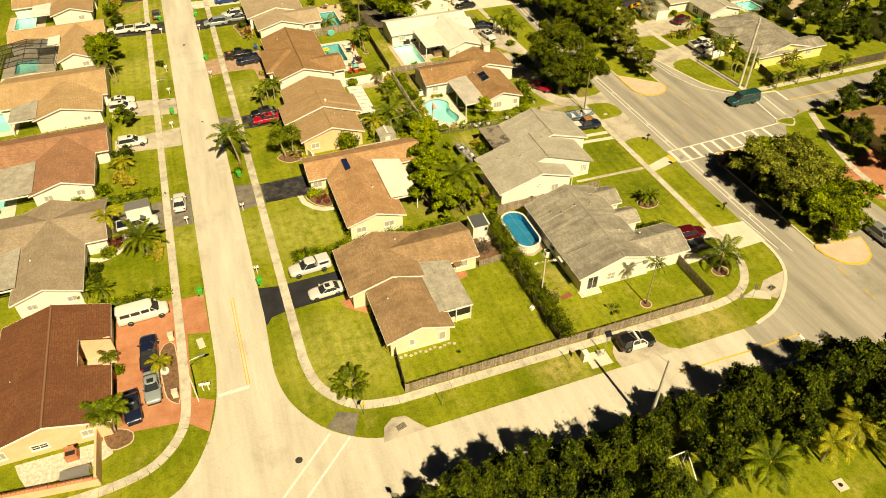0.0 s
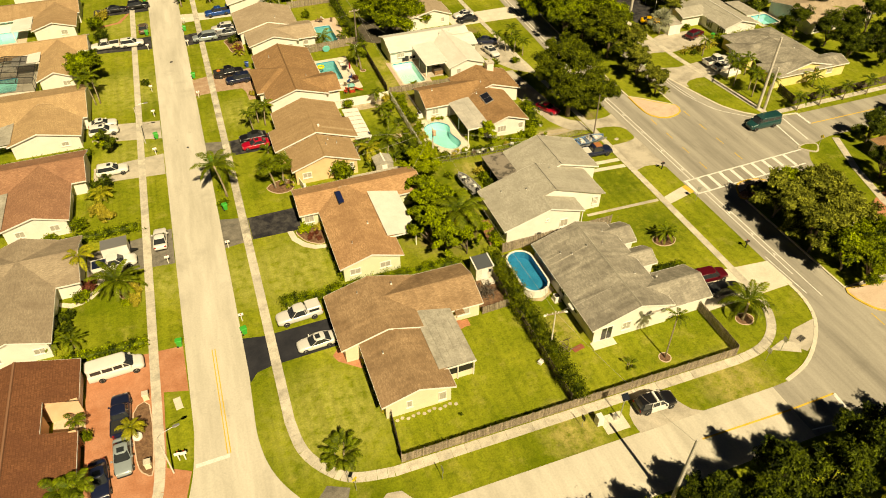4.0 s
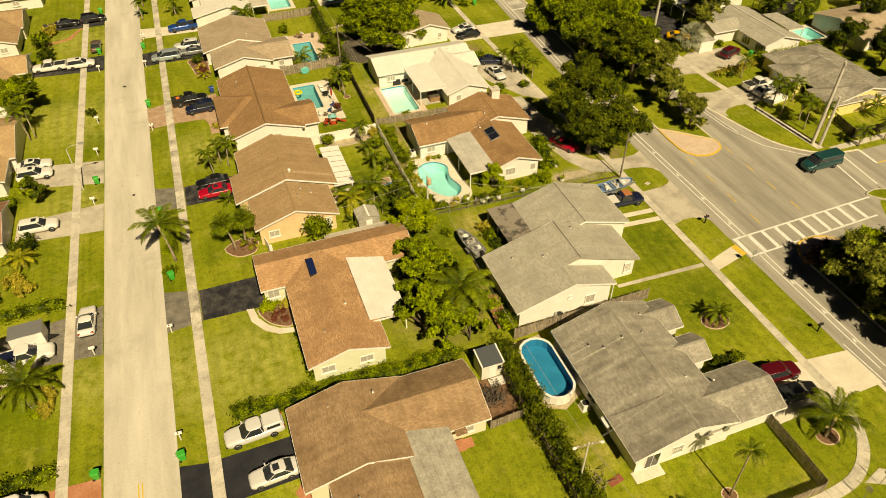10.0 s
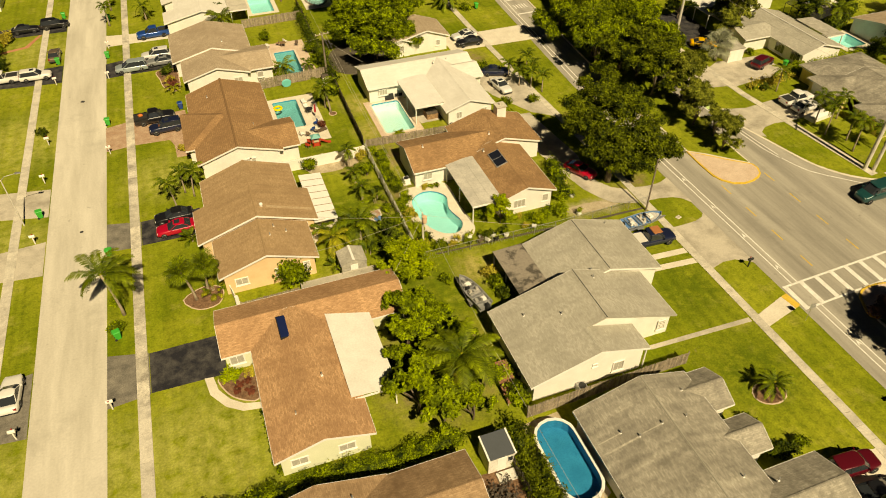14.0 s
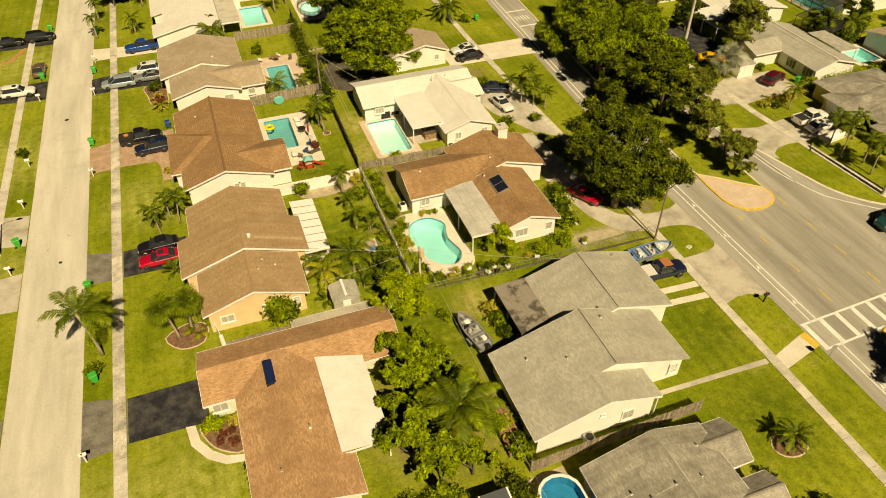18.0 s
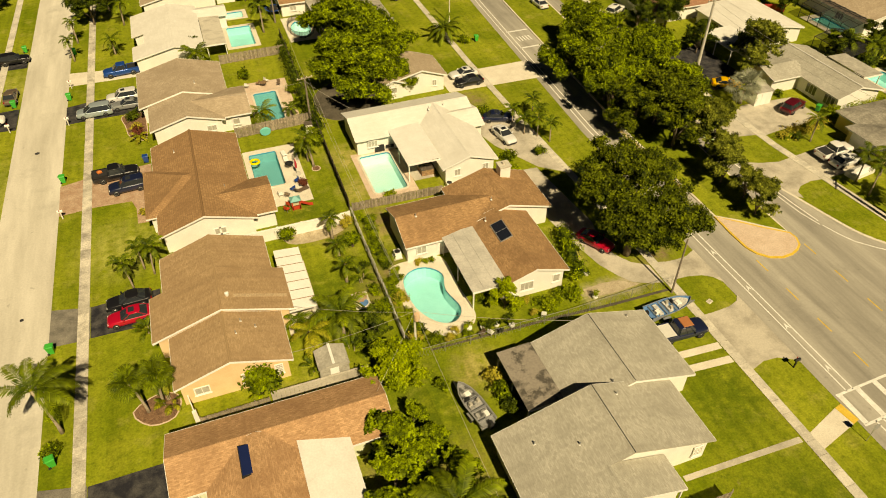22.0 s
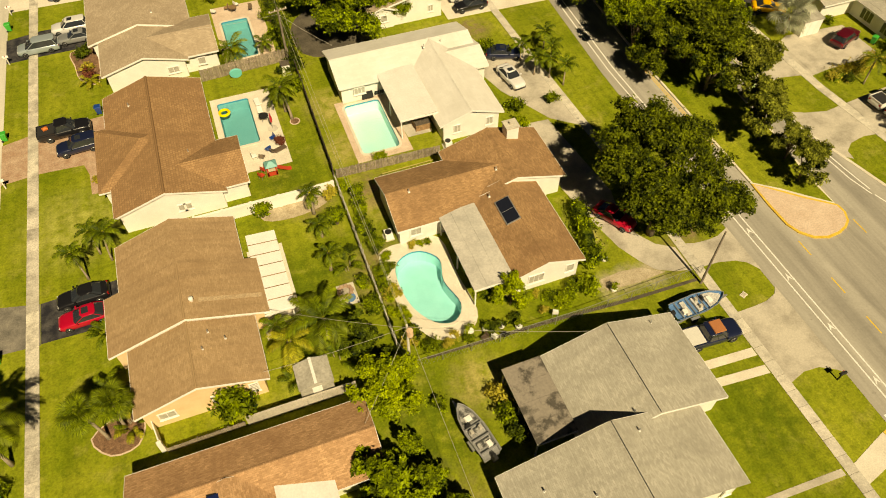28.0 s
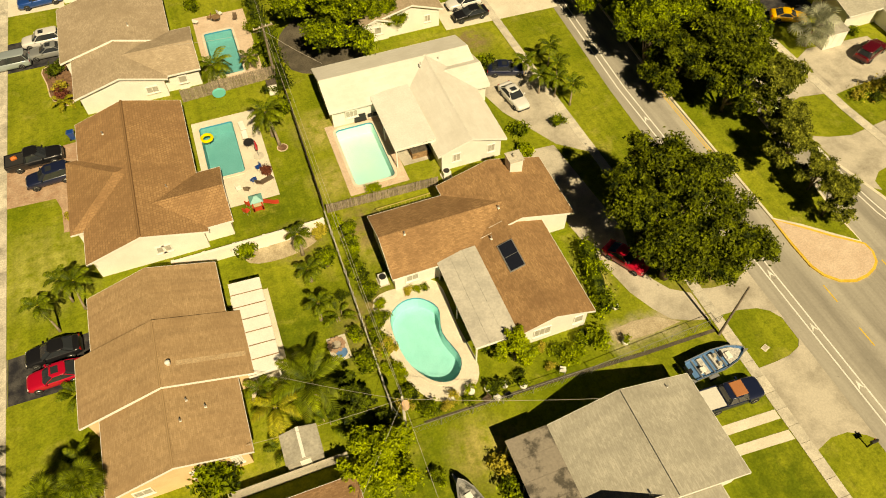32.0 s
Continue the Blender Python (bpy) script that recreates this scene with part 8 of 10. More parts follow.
def sign(x, y, h, turn, material, shape="square", label="small road sign on a metal post"):
    t = base("road_sign", x, y, 0, turn, label=label, category="sign")
    part("post", Build().tube([(0, 0, 0), (0, 0, h)], 0.03, 6), ALU, t)
    if shape == "diamond":
        q = [(0, -0.36, h - 0.3), (0, 0, h - 0.66), (0, 0.36, h - 0.3), (0, 0, h + 0.06)]
    elif shape == "octagon":
        q = [(0, 0.34 * math.cos(radians(a)), h - 0.3 + 0.34 * math.sin(radians(a))) for a in range(22, 382, 45)]
    else:
        q = [(0, -0.28, h - 0.7), (0, 0.28, h - 0.7), (0, 0.28, h), (0, -0.28, h)]
    part("plate", Build().loft([[(-0.045, y_, z_) for _, y_, z_ in q], [(-0.03, y_, z_) for _, y_, z_ in q]]), material, t)
    return t


# ---- vehicles in place ----
ORANGE = plain("faded_orange_cover", (0.42, 0.16, 0.06), 0.7)
PALECOVER = plain("pale_bed_cover", (0.66, 0.64, 0.58), 0.6)
car("sedan", "silver", 7.2, 63.5, 184, "silver saloon car on a black driveway")
car("sedan", "red", 6.9, 108.5, 182, "red car on a dark driveway")
car("sedan", "black", 6.8, 110.9, 182, "black car on a dark driveway")
car("suv", "navy", 7.2, 132.0, 184, "dark blue estate car on a paver driveway")
car("minivan", "steel", 3.1, 152.8, 180, "blue-grey minivan across the sidewalk")
car("suv", "silver", 7.0, 156.0, 180, "silver car on a dark driveway")
car("sedan", "grey", 7.6, 153.5, 180, "grey car on a dark driveway")
car("van", "white", -14.8, 67.3, 3, "long white passenger van on red pavers")
car("sedan", "steel", -14.3, 55.3, -88, "grey saloon car on red pavers")
car("sedan", "navy", -16.5, 53.3, -84, "dark blue saloon car on red pavers")
car("coupe", "white", -9.0, 89.2, 88, "white coupe parked across the apron")
car("suv", "white", -15.1, 108.7, 0, "white suv on a concrete driveway")
car("suv", "white", -16.4, 121.3, 0, "white car beside the house")
car("sedan", "white", -16.6, 123.9, 0, "white saloon car under the carport edge")
car("suv", "white", -11.2, 155.0, 0, "white car across the sidewalk")
car("sedan", "bronze", -8.8, 162.0, 90, "brown saloon car on the verge")
car("sedan", "black", -14.2, 174.6, 0, "black car on a dark driveway")
car("suv", "black", -9.4, 175.0, 0, "black suv on a dark driveway")
car("sedan", "silver", 56.1, 126.4, -82, "silver saloon car on a curved driveway")
car("sedan", "navy", 57.2, 131.0, -20, "dark saloon car in the shade")
car("sedan", "black", 57.3, 142.4, 182, "black saloon car on a pale driveway")
car("sedan", "silver", 57.4, 145.0, 182, "silver saloon car on a pale driveway")
car("coupe", "red", 56.7, 102.4, -62, "red car half hidden under a tree")
car("suv", "maroon", 57.2, 57.0, -4, "dark red suv outside the garage")
car("sedan", "black", 57.4, 54.4, -6, "black saloon car outside the garage")
car("suv", "maroon", 98.6, 118.6, 20, "dark red car on a concrete driveway")
car("sedan", "silver", 95.2, 105.0, 4, "silver car beside a white pickup")
car("coupe", "yellow", 94.0, 127.8, -30, "yellow sports car in the shade")
car("van", "green", 88.4, 85.1, 180, "dark green van at the junction")
car("suv", "grey", 81.9, 47.2, -90, "grey suv beside the median")
car("sedan", "silver", 81.0, 166.0, 93, "silver car on the far lane")
car("suv", "black", 58.0, 178.6, 182, "black suv on a driveway")
car("suv", "white", 92.5, 158.0, 30, "white van beside the brown house")
car("pickup", "silver", 6.2, 68.5, 184, "silver pickup truck with a hard bed cap", cap=True)
car("pickup", "black", 5.8, 135.2, 2, "dark pickup truck on a paver driveway")
car("pickup", "blue", 7.0, 164.9, 184, "bright blue pickup truck on a pale driveway")
car("pickup", "navy", -14.4, 60.5, 90, "dark pickup truck on red pavers")
car("pickup", "white", -14.9, 85.9, 2, "white pickup truck with a dark load bed", cover=PAINTS["navy"])
car("pickup", "white", -16.3, 155.6, 180, "white pickup truck on a dark driveway")
car("pickup", "white", 95.4, 107.2, 4, "white pickup truck in front of the yellow house")
car("pickup", "navy", 57.6, 87.4, -3, "dark blue pickup truck with an orange roof box", cover=PALECOVER)
box = base("roof_cover", 57.9, 87.37, 1.88, -3, label="faded orange cover on the pickup cab roof", category="cover")
part("sheet", Build().box(-0.55, 0.55, -0.62, 0.62, 0.0, 0.06, 0.03), ORANGE, box)
car("suv", "black", 39.6, 42.5, -2, "black suv with white doors and a light bar", police=True)
cone = base("tool_bag", 4.0, 135.3, 1.17, 20, label="bright orange bag in the pickup bed", category="bag")
part("bag", Build().loft([[(-0.28, -0.2, 0), (0.28, -0.2, 0), (0.28, 0.2, 0), (-0.28, 0.2, 0)], [(-0.3, -0.22, 0.16), (0.3, -0.22, 0.16), (0.3, 0.22, 0.16), (-0.3, 0.22, 0.16)], [(-0.14, -0.08, 0.3), (0.14, -0.08, 0.3), (0.14, 0.08, 0.3), (-0.14, 0.08, 0.3)]]), plain("orange_cloth", (0.62, 0.16, 0.03), 0.7), cone)
trailer(-14.5, 88.1, 2, "white box trailer beside the pickup")
HULL_B, HULL_G = plain("blue_grey_hull", (0.10, 0.22, 0.42), 0.3), plain("dark_grey_hull", (0.24, 0.24, 0.23), 0.5)
BOATIN = mat("boat_carpet", (0.46, 0.45, 0.42), (0.58, 0.56, 0.52), 2.0, 0.9, coords="object")
boat(58.2, 90.3, 3, 5.2, 2.0, HULL_B, BOATIN, "blue-grey bass boat on a trailer")
boat(35.2, 86.3, 102, 4.9, 1.8, HULL_G, mat("worn_boat_floor", (0.07, 0.07, 0.065), (0.34, 0.33, 0.30), 1.6, 0.8, coords="object", lo=0.42, hi=0.56), "dark grey open boat on a trailer in the yard")

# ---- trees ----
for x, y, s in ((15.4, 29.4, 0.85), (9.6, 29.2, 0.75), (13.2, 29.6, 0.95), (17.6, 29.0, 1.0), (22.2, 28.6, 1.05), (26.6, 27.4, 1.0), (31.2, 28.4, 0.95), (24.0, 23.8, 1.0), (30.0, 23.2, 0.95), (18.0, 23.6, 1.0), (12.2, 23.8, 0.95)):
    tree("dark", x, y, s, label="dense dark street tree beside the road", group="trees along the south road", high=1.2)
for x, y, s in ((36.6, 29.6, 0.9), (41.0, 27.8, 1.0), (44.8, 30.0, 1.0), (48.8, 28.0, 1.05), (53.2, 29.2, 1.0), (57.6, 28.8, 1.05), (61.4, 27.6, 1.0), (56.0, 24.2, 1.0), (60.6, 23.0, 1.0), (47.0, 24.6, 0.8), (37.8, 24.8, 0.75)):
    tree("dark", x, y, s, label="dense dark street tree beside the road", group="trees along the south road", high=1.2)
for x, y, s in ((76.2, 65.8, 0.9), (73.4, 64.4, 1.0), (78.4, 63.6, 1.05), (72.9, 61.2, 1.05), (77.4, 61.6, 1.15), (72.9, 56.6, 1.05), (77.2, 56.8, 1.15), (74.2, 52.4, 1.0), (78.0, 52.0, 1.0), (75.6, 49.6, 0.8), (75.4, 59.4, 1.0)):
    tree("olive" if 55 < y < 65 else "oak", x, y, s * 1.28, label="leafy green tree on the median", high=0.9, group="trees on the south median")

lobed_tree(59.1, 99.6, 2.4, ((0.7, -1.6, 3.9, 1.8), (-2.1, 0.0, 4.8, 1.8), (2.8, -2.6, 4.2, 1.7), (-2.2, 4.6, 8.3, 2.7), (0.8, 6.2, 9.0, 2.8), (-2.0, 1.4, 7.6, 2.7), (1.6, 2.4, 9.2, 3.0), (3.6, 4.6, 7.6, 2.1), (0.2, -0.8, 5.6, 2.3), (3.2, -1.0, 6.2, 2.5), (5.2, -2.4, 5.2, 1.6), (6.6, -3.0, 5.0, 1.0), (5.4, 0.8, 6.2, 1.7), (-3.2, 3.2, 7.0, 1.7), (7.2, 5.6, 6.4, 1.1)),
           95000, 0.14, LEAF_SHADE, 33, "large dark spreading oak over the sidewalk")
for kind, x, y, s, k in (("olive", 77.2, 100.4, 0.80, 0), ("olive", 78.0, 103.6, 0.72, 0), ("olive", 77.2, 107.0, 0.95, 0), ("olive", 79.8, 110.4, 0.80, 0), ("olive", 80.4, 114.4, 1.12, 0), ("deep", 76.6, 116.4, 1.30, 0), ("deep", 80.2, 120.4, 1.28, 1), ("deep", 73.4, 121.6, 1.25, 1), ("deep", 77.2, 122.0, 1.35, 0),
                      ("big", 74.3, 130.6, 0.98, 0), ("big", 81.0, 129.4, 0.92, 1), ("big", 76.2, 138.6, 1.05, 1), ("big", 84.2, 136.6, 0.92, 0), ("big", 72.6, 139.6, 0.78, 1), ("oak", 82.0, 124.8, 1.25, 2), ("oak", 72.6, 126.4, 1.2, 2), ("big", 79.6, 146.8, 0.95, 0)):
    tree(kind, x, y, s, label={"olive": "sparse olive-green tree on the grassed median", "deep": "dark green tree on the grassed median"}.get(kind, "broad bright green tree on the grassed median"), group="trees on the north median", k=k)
for x, y, s in ((41.0, 142.6, 0.95), (44.2, 148.6, 0.95), (38.6, 149.6, 0.9), (43.4, 156.6, 1.2), (40.4, 161.6, 1.0), (47.4, 152.6, 0.85), (47.0, 143.6, 0.5)):
    tree("big", x, y, s, label="large broad-crowned tree over the yard")
for x, y, s in ((96.6, 139.0, 0.9), (128.0, 100.6, 1.1), (133.0, 108.0, 1.2), (129.6, 118.0, 1.0), (135.0, 124.6, 1.1), (131.6, 96.0, 1.0), (138.6, 101.6, 1.1), (126.8, 106.6, 0.9), (116.2, 128.8, 0.8), (97.0, 148.6, 1.1), (92.4, 150.6, 1.0), (118.0, 112.0, 1.0), (120.6, 106.0, 1.1), (119.4, 99.0, 1.0), (124.0, 95.6, 0.9), (113.6, 78.2, 0.9), (108.0, 74.4, 1.0), (101.0, 75.2, 0.9), (96.0, 60.0, 1.05), (95.2, 66.6, 0.9), (99.6, 55.2, 1.1), (124.0, 128.6, 0.9), (121.4, 147.4, 0.9), (130.0, 152.6, 1.0)):
    tree("dark", x, y, s, label="dark leafy tree in a garden")
for x, y, s in ((2.6, 186.6, 1.1), (5.2, 192.0, 1.2), (1.0, 197.0, 1.1), (29.6, 188.0, 0.9), (31.6, 181.6, 0.8), (56.0, 190.0, 1.1), (-14.6, 200, 1.0)):
    tree("dark", x, y, s, label="dark leafy tree up the street")
for x, y, s, k in ((27.4, 84.0, 1.6, 0), (28.8, 82.0, 1.3, 1), (26.0, 86.2, 1.0, 1), (25.4, 75.0, 1.9, 1), (27.0, 72.8, 1.6, 0), (25.2, 78.2, 1.4, 0), (28.2, 78.4, 1.4, 1), (31.4, 80.2, 1.1, 1), (32.0, 75.4, 1.0, 0), (29.6, 72.4, 1.25, 1), (30.6, 83.6, 1.0, 0), (26.4, 81.0, 1.45, 1), (29.8, 86.6, 0.8, 1)):
    tree("fresh", x, y, s, label="dense small garden tree between the houses", high=1.0, k=k)
tree("broad_lime", 29.7, 91.5, 0.98, label="bright lime-green garden tree", high=0.9)
tree("small", 29.4, 97.2, 1.15, label="dark leafy garden tree beside the shed", k=1)
for x, y, s in ((101.2, 130.8, 1.35), (98.4, 127.6, 0.85), (103.8, 132.0, 1.15)):
    tree("olive", x, y, s, label="large grey-green garden tree behind the shed")
tree("lime", 42.9, 96.7, 0.98, label="light green tree beside the patio", k=0)
bush(17.4, 94.6, 2.0, 3.1, LEAF, "large round green bush beside the peach wall")
bush(18.3, 95.3, 1.3, 2.2, LEAF, "large round green bush beside the peach wall")
tree("oak", -18.5, 139.5, 1.1, label="leafy garden tree beside the driveway")
tree("small", -15.4, 115.2, 1.15, label="round leafy tree beside the driveway", k=1)
tree("lime", -16.6, 116.4, 0.8, label="light green leafy garden tree")
tree("small", 18.4, 167.4, 1.0, label="small round tree behind the white roof", k=0)

# ---- palms ----
palm("coco", 0.8, 96.6, 5.0, (-0.75, 1.0), 18, 1.32, "leaning wind-blown coconut palm on the street verge", wind=75)
palm("coco", 44.5, 47.8, 6.8, (0.1, 0.2), 12, 0.56, "slim young palm in a round bed", trunk_r=0.08)
palm("coco", 56.7, 49.6, 2.9, (0.0, 0.1), 17, 1.3, "short coconut palm in a round bed", trunk_r=0.16, wind=40)
palm("date", 56.2, 65.6, 1.5, (0.0, 0.0), 24, 0.64, "stubby date palm in an edged bed")
palm("date", -14.2, 80.6, 2.2, (0, 0), 26, 1.15, "broad date palm over the front lawn", trunk_r=0.28)
palm("cocoy", -19.6, 83.8, 3.6, (1.2, 1.6), 13, 0.85, "leaning yellowish coconut palm")
palm("coco", 29.8, 75.6, 4.8, (0.1, 0.4), 22, 1.5, "large coconut palm between the houses", dead=3)
palm("coco", 26.6, 99.1, 3.0, (0, 0.2), 14, 1.35, "coconut palm in the back yard")
palm("small", 28.9, 110.6, 1.8, (0, 0), 11, 0.95, "slim palm on the back lawn")
palm("cocoy", 23.4, 98.5, 2.4, (0, 0), 11, 1.0, "sparse yellowing palm beside the house")
palm("small", 22.6, 100.8, 1.8, (0, 0), 9, 0.9, "small palm beside the patio")
palm("small", 28.7, 106.3, 2.4, (0.2, 0.2), 10, 0.9, "slim palm in the back yard")
palm("small", 28.9, 113.8, 3.0, (0, 0), 11, 0.85, "slim palm beside the fence")
palm("small", 23.2, 104.2 - 4.4, 1.8, (0, 0), 10, 0.75, "small palm beside the house wall")
palm("small", 7.2, 113.2, 3.2, (-0.4, 0.8), 11, 0.95, "slim palm on the front lawn", trunk_r=0.1)
palm("small", 9.4, 114.8, 3.4, (0.4, 0.6), 12, 1.0, "slim palm beside the house corner", trunk_r=0.1)
palm("small", 8.4, 116.0, 3.0, (0, 0.3), 11, 0.95, "slim palm beside the house corner", trunk_r=0.1)
for x, y, h, l in ((8.0, 96.2, 3.6, (-0.8, 0.7)), (9.3, 96.7, 3.6, (0.3, 0.3))):
    palm("fan", x, y, h, l, 30, 1.05, "shaggy fan palm in a mulch bed", trunk_r=0.14)
palm("silver", 92.7, 122.8, 2.6, (0, 0), 26, 1.3, "silvery fan palm beside the shed", trunk_r=0.2)
palm("coco", 6.0, 172.8, 2.6, (0, 0), 12, 0.85, "palm on the front lawn")
palm("small", 0.0, 179.6, 3.6, (0, 0.3), 11, 0.95, "slim palm on the verge")
palm("small", -0.3, 172.4, 3.6, (0, 0.3), 11, 0.95, "slim palm on the verge")
palm("coco", 7.6, 184.6, 4.0, (0.3, 0.3), 13, 0.95, "palm beside the house")
palm("coco", 18.6, 162.4, 2.6, (0, 0.2), 18, 1.0, "bushy palm behind the white roof")
palm("coco", 30.6, 172.6, 4.6, (0, 0.6), 13, 0.9, "palm beside the back fence")
palm("coco", 30.0, 128.8, 3.8, (-0.5, 1.3), 14, 0.85, "palm in a round bed by the fence")
palm("small", 29.6, 130.4, 2.6, (0, 0), 10, 0.9, "small palm by the fence")
palm("cocoy", 8.9, 143.5, 0.6, (0, 0), 10, 0.6, "small yellowish palm in the front bed", trunk_r=0.1)
palm("coco", 25.6, 142.9, 1.4, (0, 0), 16, 0.95, "low palm beside the pool")
palm("small", 29.6, 142.6, 1.4, (0, 0), 11, 0.85, "low palm beside the pool")
palm("date", 59.4, 158.6, 2.2, (0, 0), 24, 1.2, "bushy palm in a mulch circle")
for x, y, h in ((62.2, 130.2, 2.8), (60.6, 125.2, 2.6), (59.2, 126.4, 2.4), (61.8, 127.4, 2.6), (61.6, 123.4, 2.8), (58.8, 129.6, 2.2)):
    palm("small", x, y, h, (0.1, 0.2), 12, 0.95, "small palm along the sidewalk", trunk_r=0.1)
for x, y, h in ((93.7, 101.4, 4.2), (93.0, 98.6, 4.4), (93.4, 94.0, 4.4), (94.6, 96.4, 3.6), (97.6, 101.4, 3.4), (96.4, 93.4, 3.2), (97.6, 87.3, 2.6), (102.6, 87.4, 2.8), (108.0, 87.5, 2.6), (113.4, 87.6, 2.8)):
    palm("small", x, y, h, (0.1, 0.2), 13, 1.05, "slim palm in front of the yellow house", trunk_r=0.1)
palm("date", 106.4, 93.4, 2.0, (0, 0), 18, 0.7, "yellowish palm against the yellow wall")
palm("coco", 95.0, 110.9, 3.2, (0.4, 0.4), 11, 0.72, "slim palm beside the hedge", trunk_r=0.1)
palm("coco", 117.0, 128.4, 3.6, (0, 0), 14, 1.1, "palm in a back garden")
palm("coco", 120.0, 126.0, 3.4, (0, 0), 14, 1.1, "palm in a back garden")
palm("coco", 98.0, 150.0, 4.6, (0, 0), 13, 1.0, "palm beside the white roof")
palm("coco", 127.6, 116.0 - 6, 4.8, (0, 0), 13, 1.0, "palm behind the yellow house")
palm("small", -19.4, 51.6, 3.2, (0.2, -0.2), 13, 1.2, "palm at the house corner", trunk_r=0.12)
palm("small", -18.3, 51.0, 3.4, (0.5, 0.3), 12, 1.2, "palm at the house corner", trunk_r=0.12)
palm("cocoy", -12.9, 57.4, 1.7, (-0.3, 0.4), 14, 0.6, "yellowish small palm in a white pot", trunk_r=0.1)
palm("small", -18.8, 60.8, 1.4, (0, 0), 10, 0.8, "small palm in the front court", trunk_r=0.1)
palm("date", -19.6, 73.0, 1.2, (0, 0), 18, 0.62, "bushy low palm between the houses")
palm("date", -21.6, 73.6, 1.4, (0, 0), 16, 0.6, "bushy low palm beside the wall")
palm("cocoy", -16.4, 102.0, 1.4, (0, 0), 16, 0.75, "golden palm on the front lawn")
palm("coco", -17.9, 132.2, 4.6, (-0.8, 0.9), 12, 0.8, "slim palm beside the house", trunk_r=0.1)
palm("coco", -17.2, 132.6, 4.8, (-0.4, 1.6), 12, 0.8, "slim palm beside the house", trunk_r=0.1)
palm("date", 41.8, 22.9, 3.0, (0.2, 0.2), 26, 1.15, "large green palm on the south lawn", dead=1)
palm("cocoy", 49.0, 22.6, 3.0, (0.3, 0.2), 15, 1.0, "yellowing coconut palm on the south lawn", dead=4)
palm("cocoy", 52.8, 23.0, 3.4, (0.3, 0.5), 15, 1.0, "yellowing coconut palm on the south lawn", dead=2)
palm("coco", 54.6, 19.6, 4.4, (0.9, 0.6), 17, 1.1, "leaning coconut palm on the south lawn", dead=2)
palm("coco", 33.6, 21.8, 2.4, (0.3, 0.2), 19, 1.1, "low coconut palm on the south lawn")
areca(6.5, 48.3, 60, 0.85, 1.25, "bushy areca palm clump on the corner lawn", "small")
areca(40.0, 48.2, 9, 0.5, 0.35, "small spiky palm clump on the lawn", "small")
areca(-17.6, 102.4, 14, 0.8, 0.6)
areca(22.9, 97.0 - 1.2, 10, 0.7, 0.4, "banana-like clump at the house corner", "small")
areca(30.4, 105.8, 12, 0.8, 0.5, "palm clump beside the fence", "small")
areca(8.3, 106.3, 14, 0.75, 0.4, "small green palm clump beside the driveway", "small")
areca(26.8, 96.6, 12, 0.8, 0.6, "dark clump beside the shed", "small")
areca(9.9, 96.5, 16, 0.75, 0.7, "straw-coloured grassy palm clump in the mulch bed")
areca(8.6, 100.2, 12, 0.9, 0.5, "palm clump by the front door", "small")

# ---- bushes and hedges ----
hedge(32.5, 46.4, 32.0, 69.6, 1.6, 2.3, "tall clipped green hedge between the gardens", LEAF_SHADE, 4, 1100, 0.105)
fence("board_fence", [(31.35, 46.0), (30.9, 69.4)], 1.5, "dark wooden fence beside the tall hedge", WOODDARK, 0.2, 0.02)
hedge(4.9, 70.8, 27.6, 70.9, 1.7, 1.4, "low clipped hedge along the boundary", LEAF, 5, 950, 0.09)
hedge(-20.6, 70.7, -11.8, 70.6, 1.3, 1.1, "loose green hedge beside the van", LEAF, 6, 170)
hedge(-21.0, 93.2, -11.8, 93.4, 1.6, 1.2, "green hedge with a bushy top", LEAF, 7, 170)
hedge(-34.0, 115.0, -18.4, 115.6, 1.2, 1.4, "clipped green hedge between the houses", LEAF, 8, 150)
hedge(91.9, 112.9, 100.4, 114.2, 1.5, 0.8, "yellowish clipped garden hedge", LEAF_YEL, 9, 260)
hedge(103.4, 114.1, 121.0, 114.9, 1.3, 1.9, "overgrown green hedge between the houses", LEAF_LIME, 10, 260)
hedge(118.0, 124.6, 128.0, 130.0, 2.2, 2.4, "dark overgrown garden hedge", LEAF_DARK, 11, 170)
hedge(12.1, 53.0, 11.9, 58.4, 0.6, 0.7, "low foundation planting along the wall", LEAF_DARK, 12, 150)
hedge(12.7, 73.0, 12.4, 79.6, 0.6, 0.7, "low foundation planting along the wall", LEAF, 13, 150)
hedge(52.0, 98.0, 53.8, 105.0, 1.9, 1.9, "flowering shrubs along the east wall", LEAF, 14, 230)
hedge(32.6, 137.4, 32.2, 165.0, 1.6, 2.0, "overgrown dark hedge along the fence", LEAF_DARK, 15, 170)
shrub_rng = random.Random(5)
for i in range(22):
    m = shrub_rng.choice((LEAF, LEAF_LIME, LEAF_DARK, LEAF_LIME, LEAF_YEL, LEAF))
    bush(33.1 + shrub_rng.uniform(-0.5, 0.9), 96.0 + i * 0.95 + shrub_rng.uniform(-0.4, 0.4), shrub_rng.uniform(0.4, 1.0), None, m, "mixed leafy shrub along the fence")
BUSH_TEXT = {"reddish_leaves": "small dark red garden plant", "yellow_leaves": "bushy yellow-leaved garden shrub", "lime_leaves": "leafy lime-green garden shrub"}


def bushes(*spots):
    for x, y, r, m in spots:
        bush(x, y, r * 1.35, None, m, BUSH_TEXT.get(m.name, "rounded leafy green garden bush"))


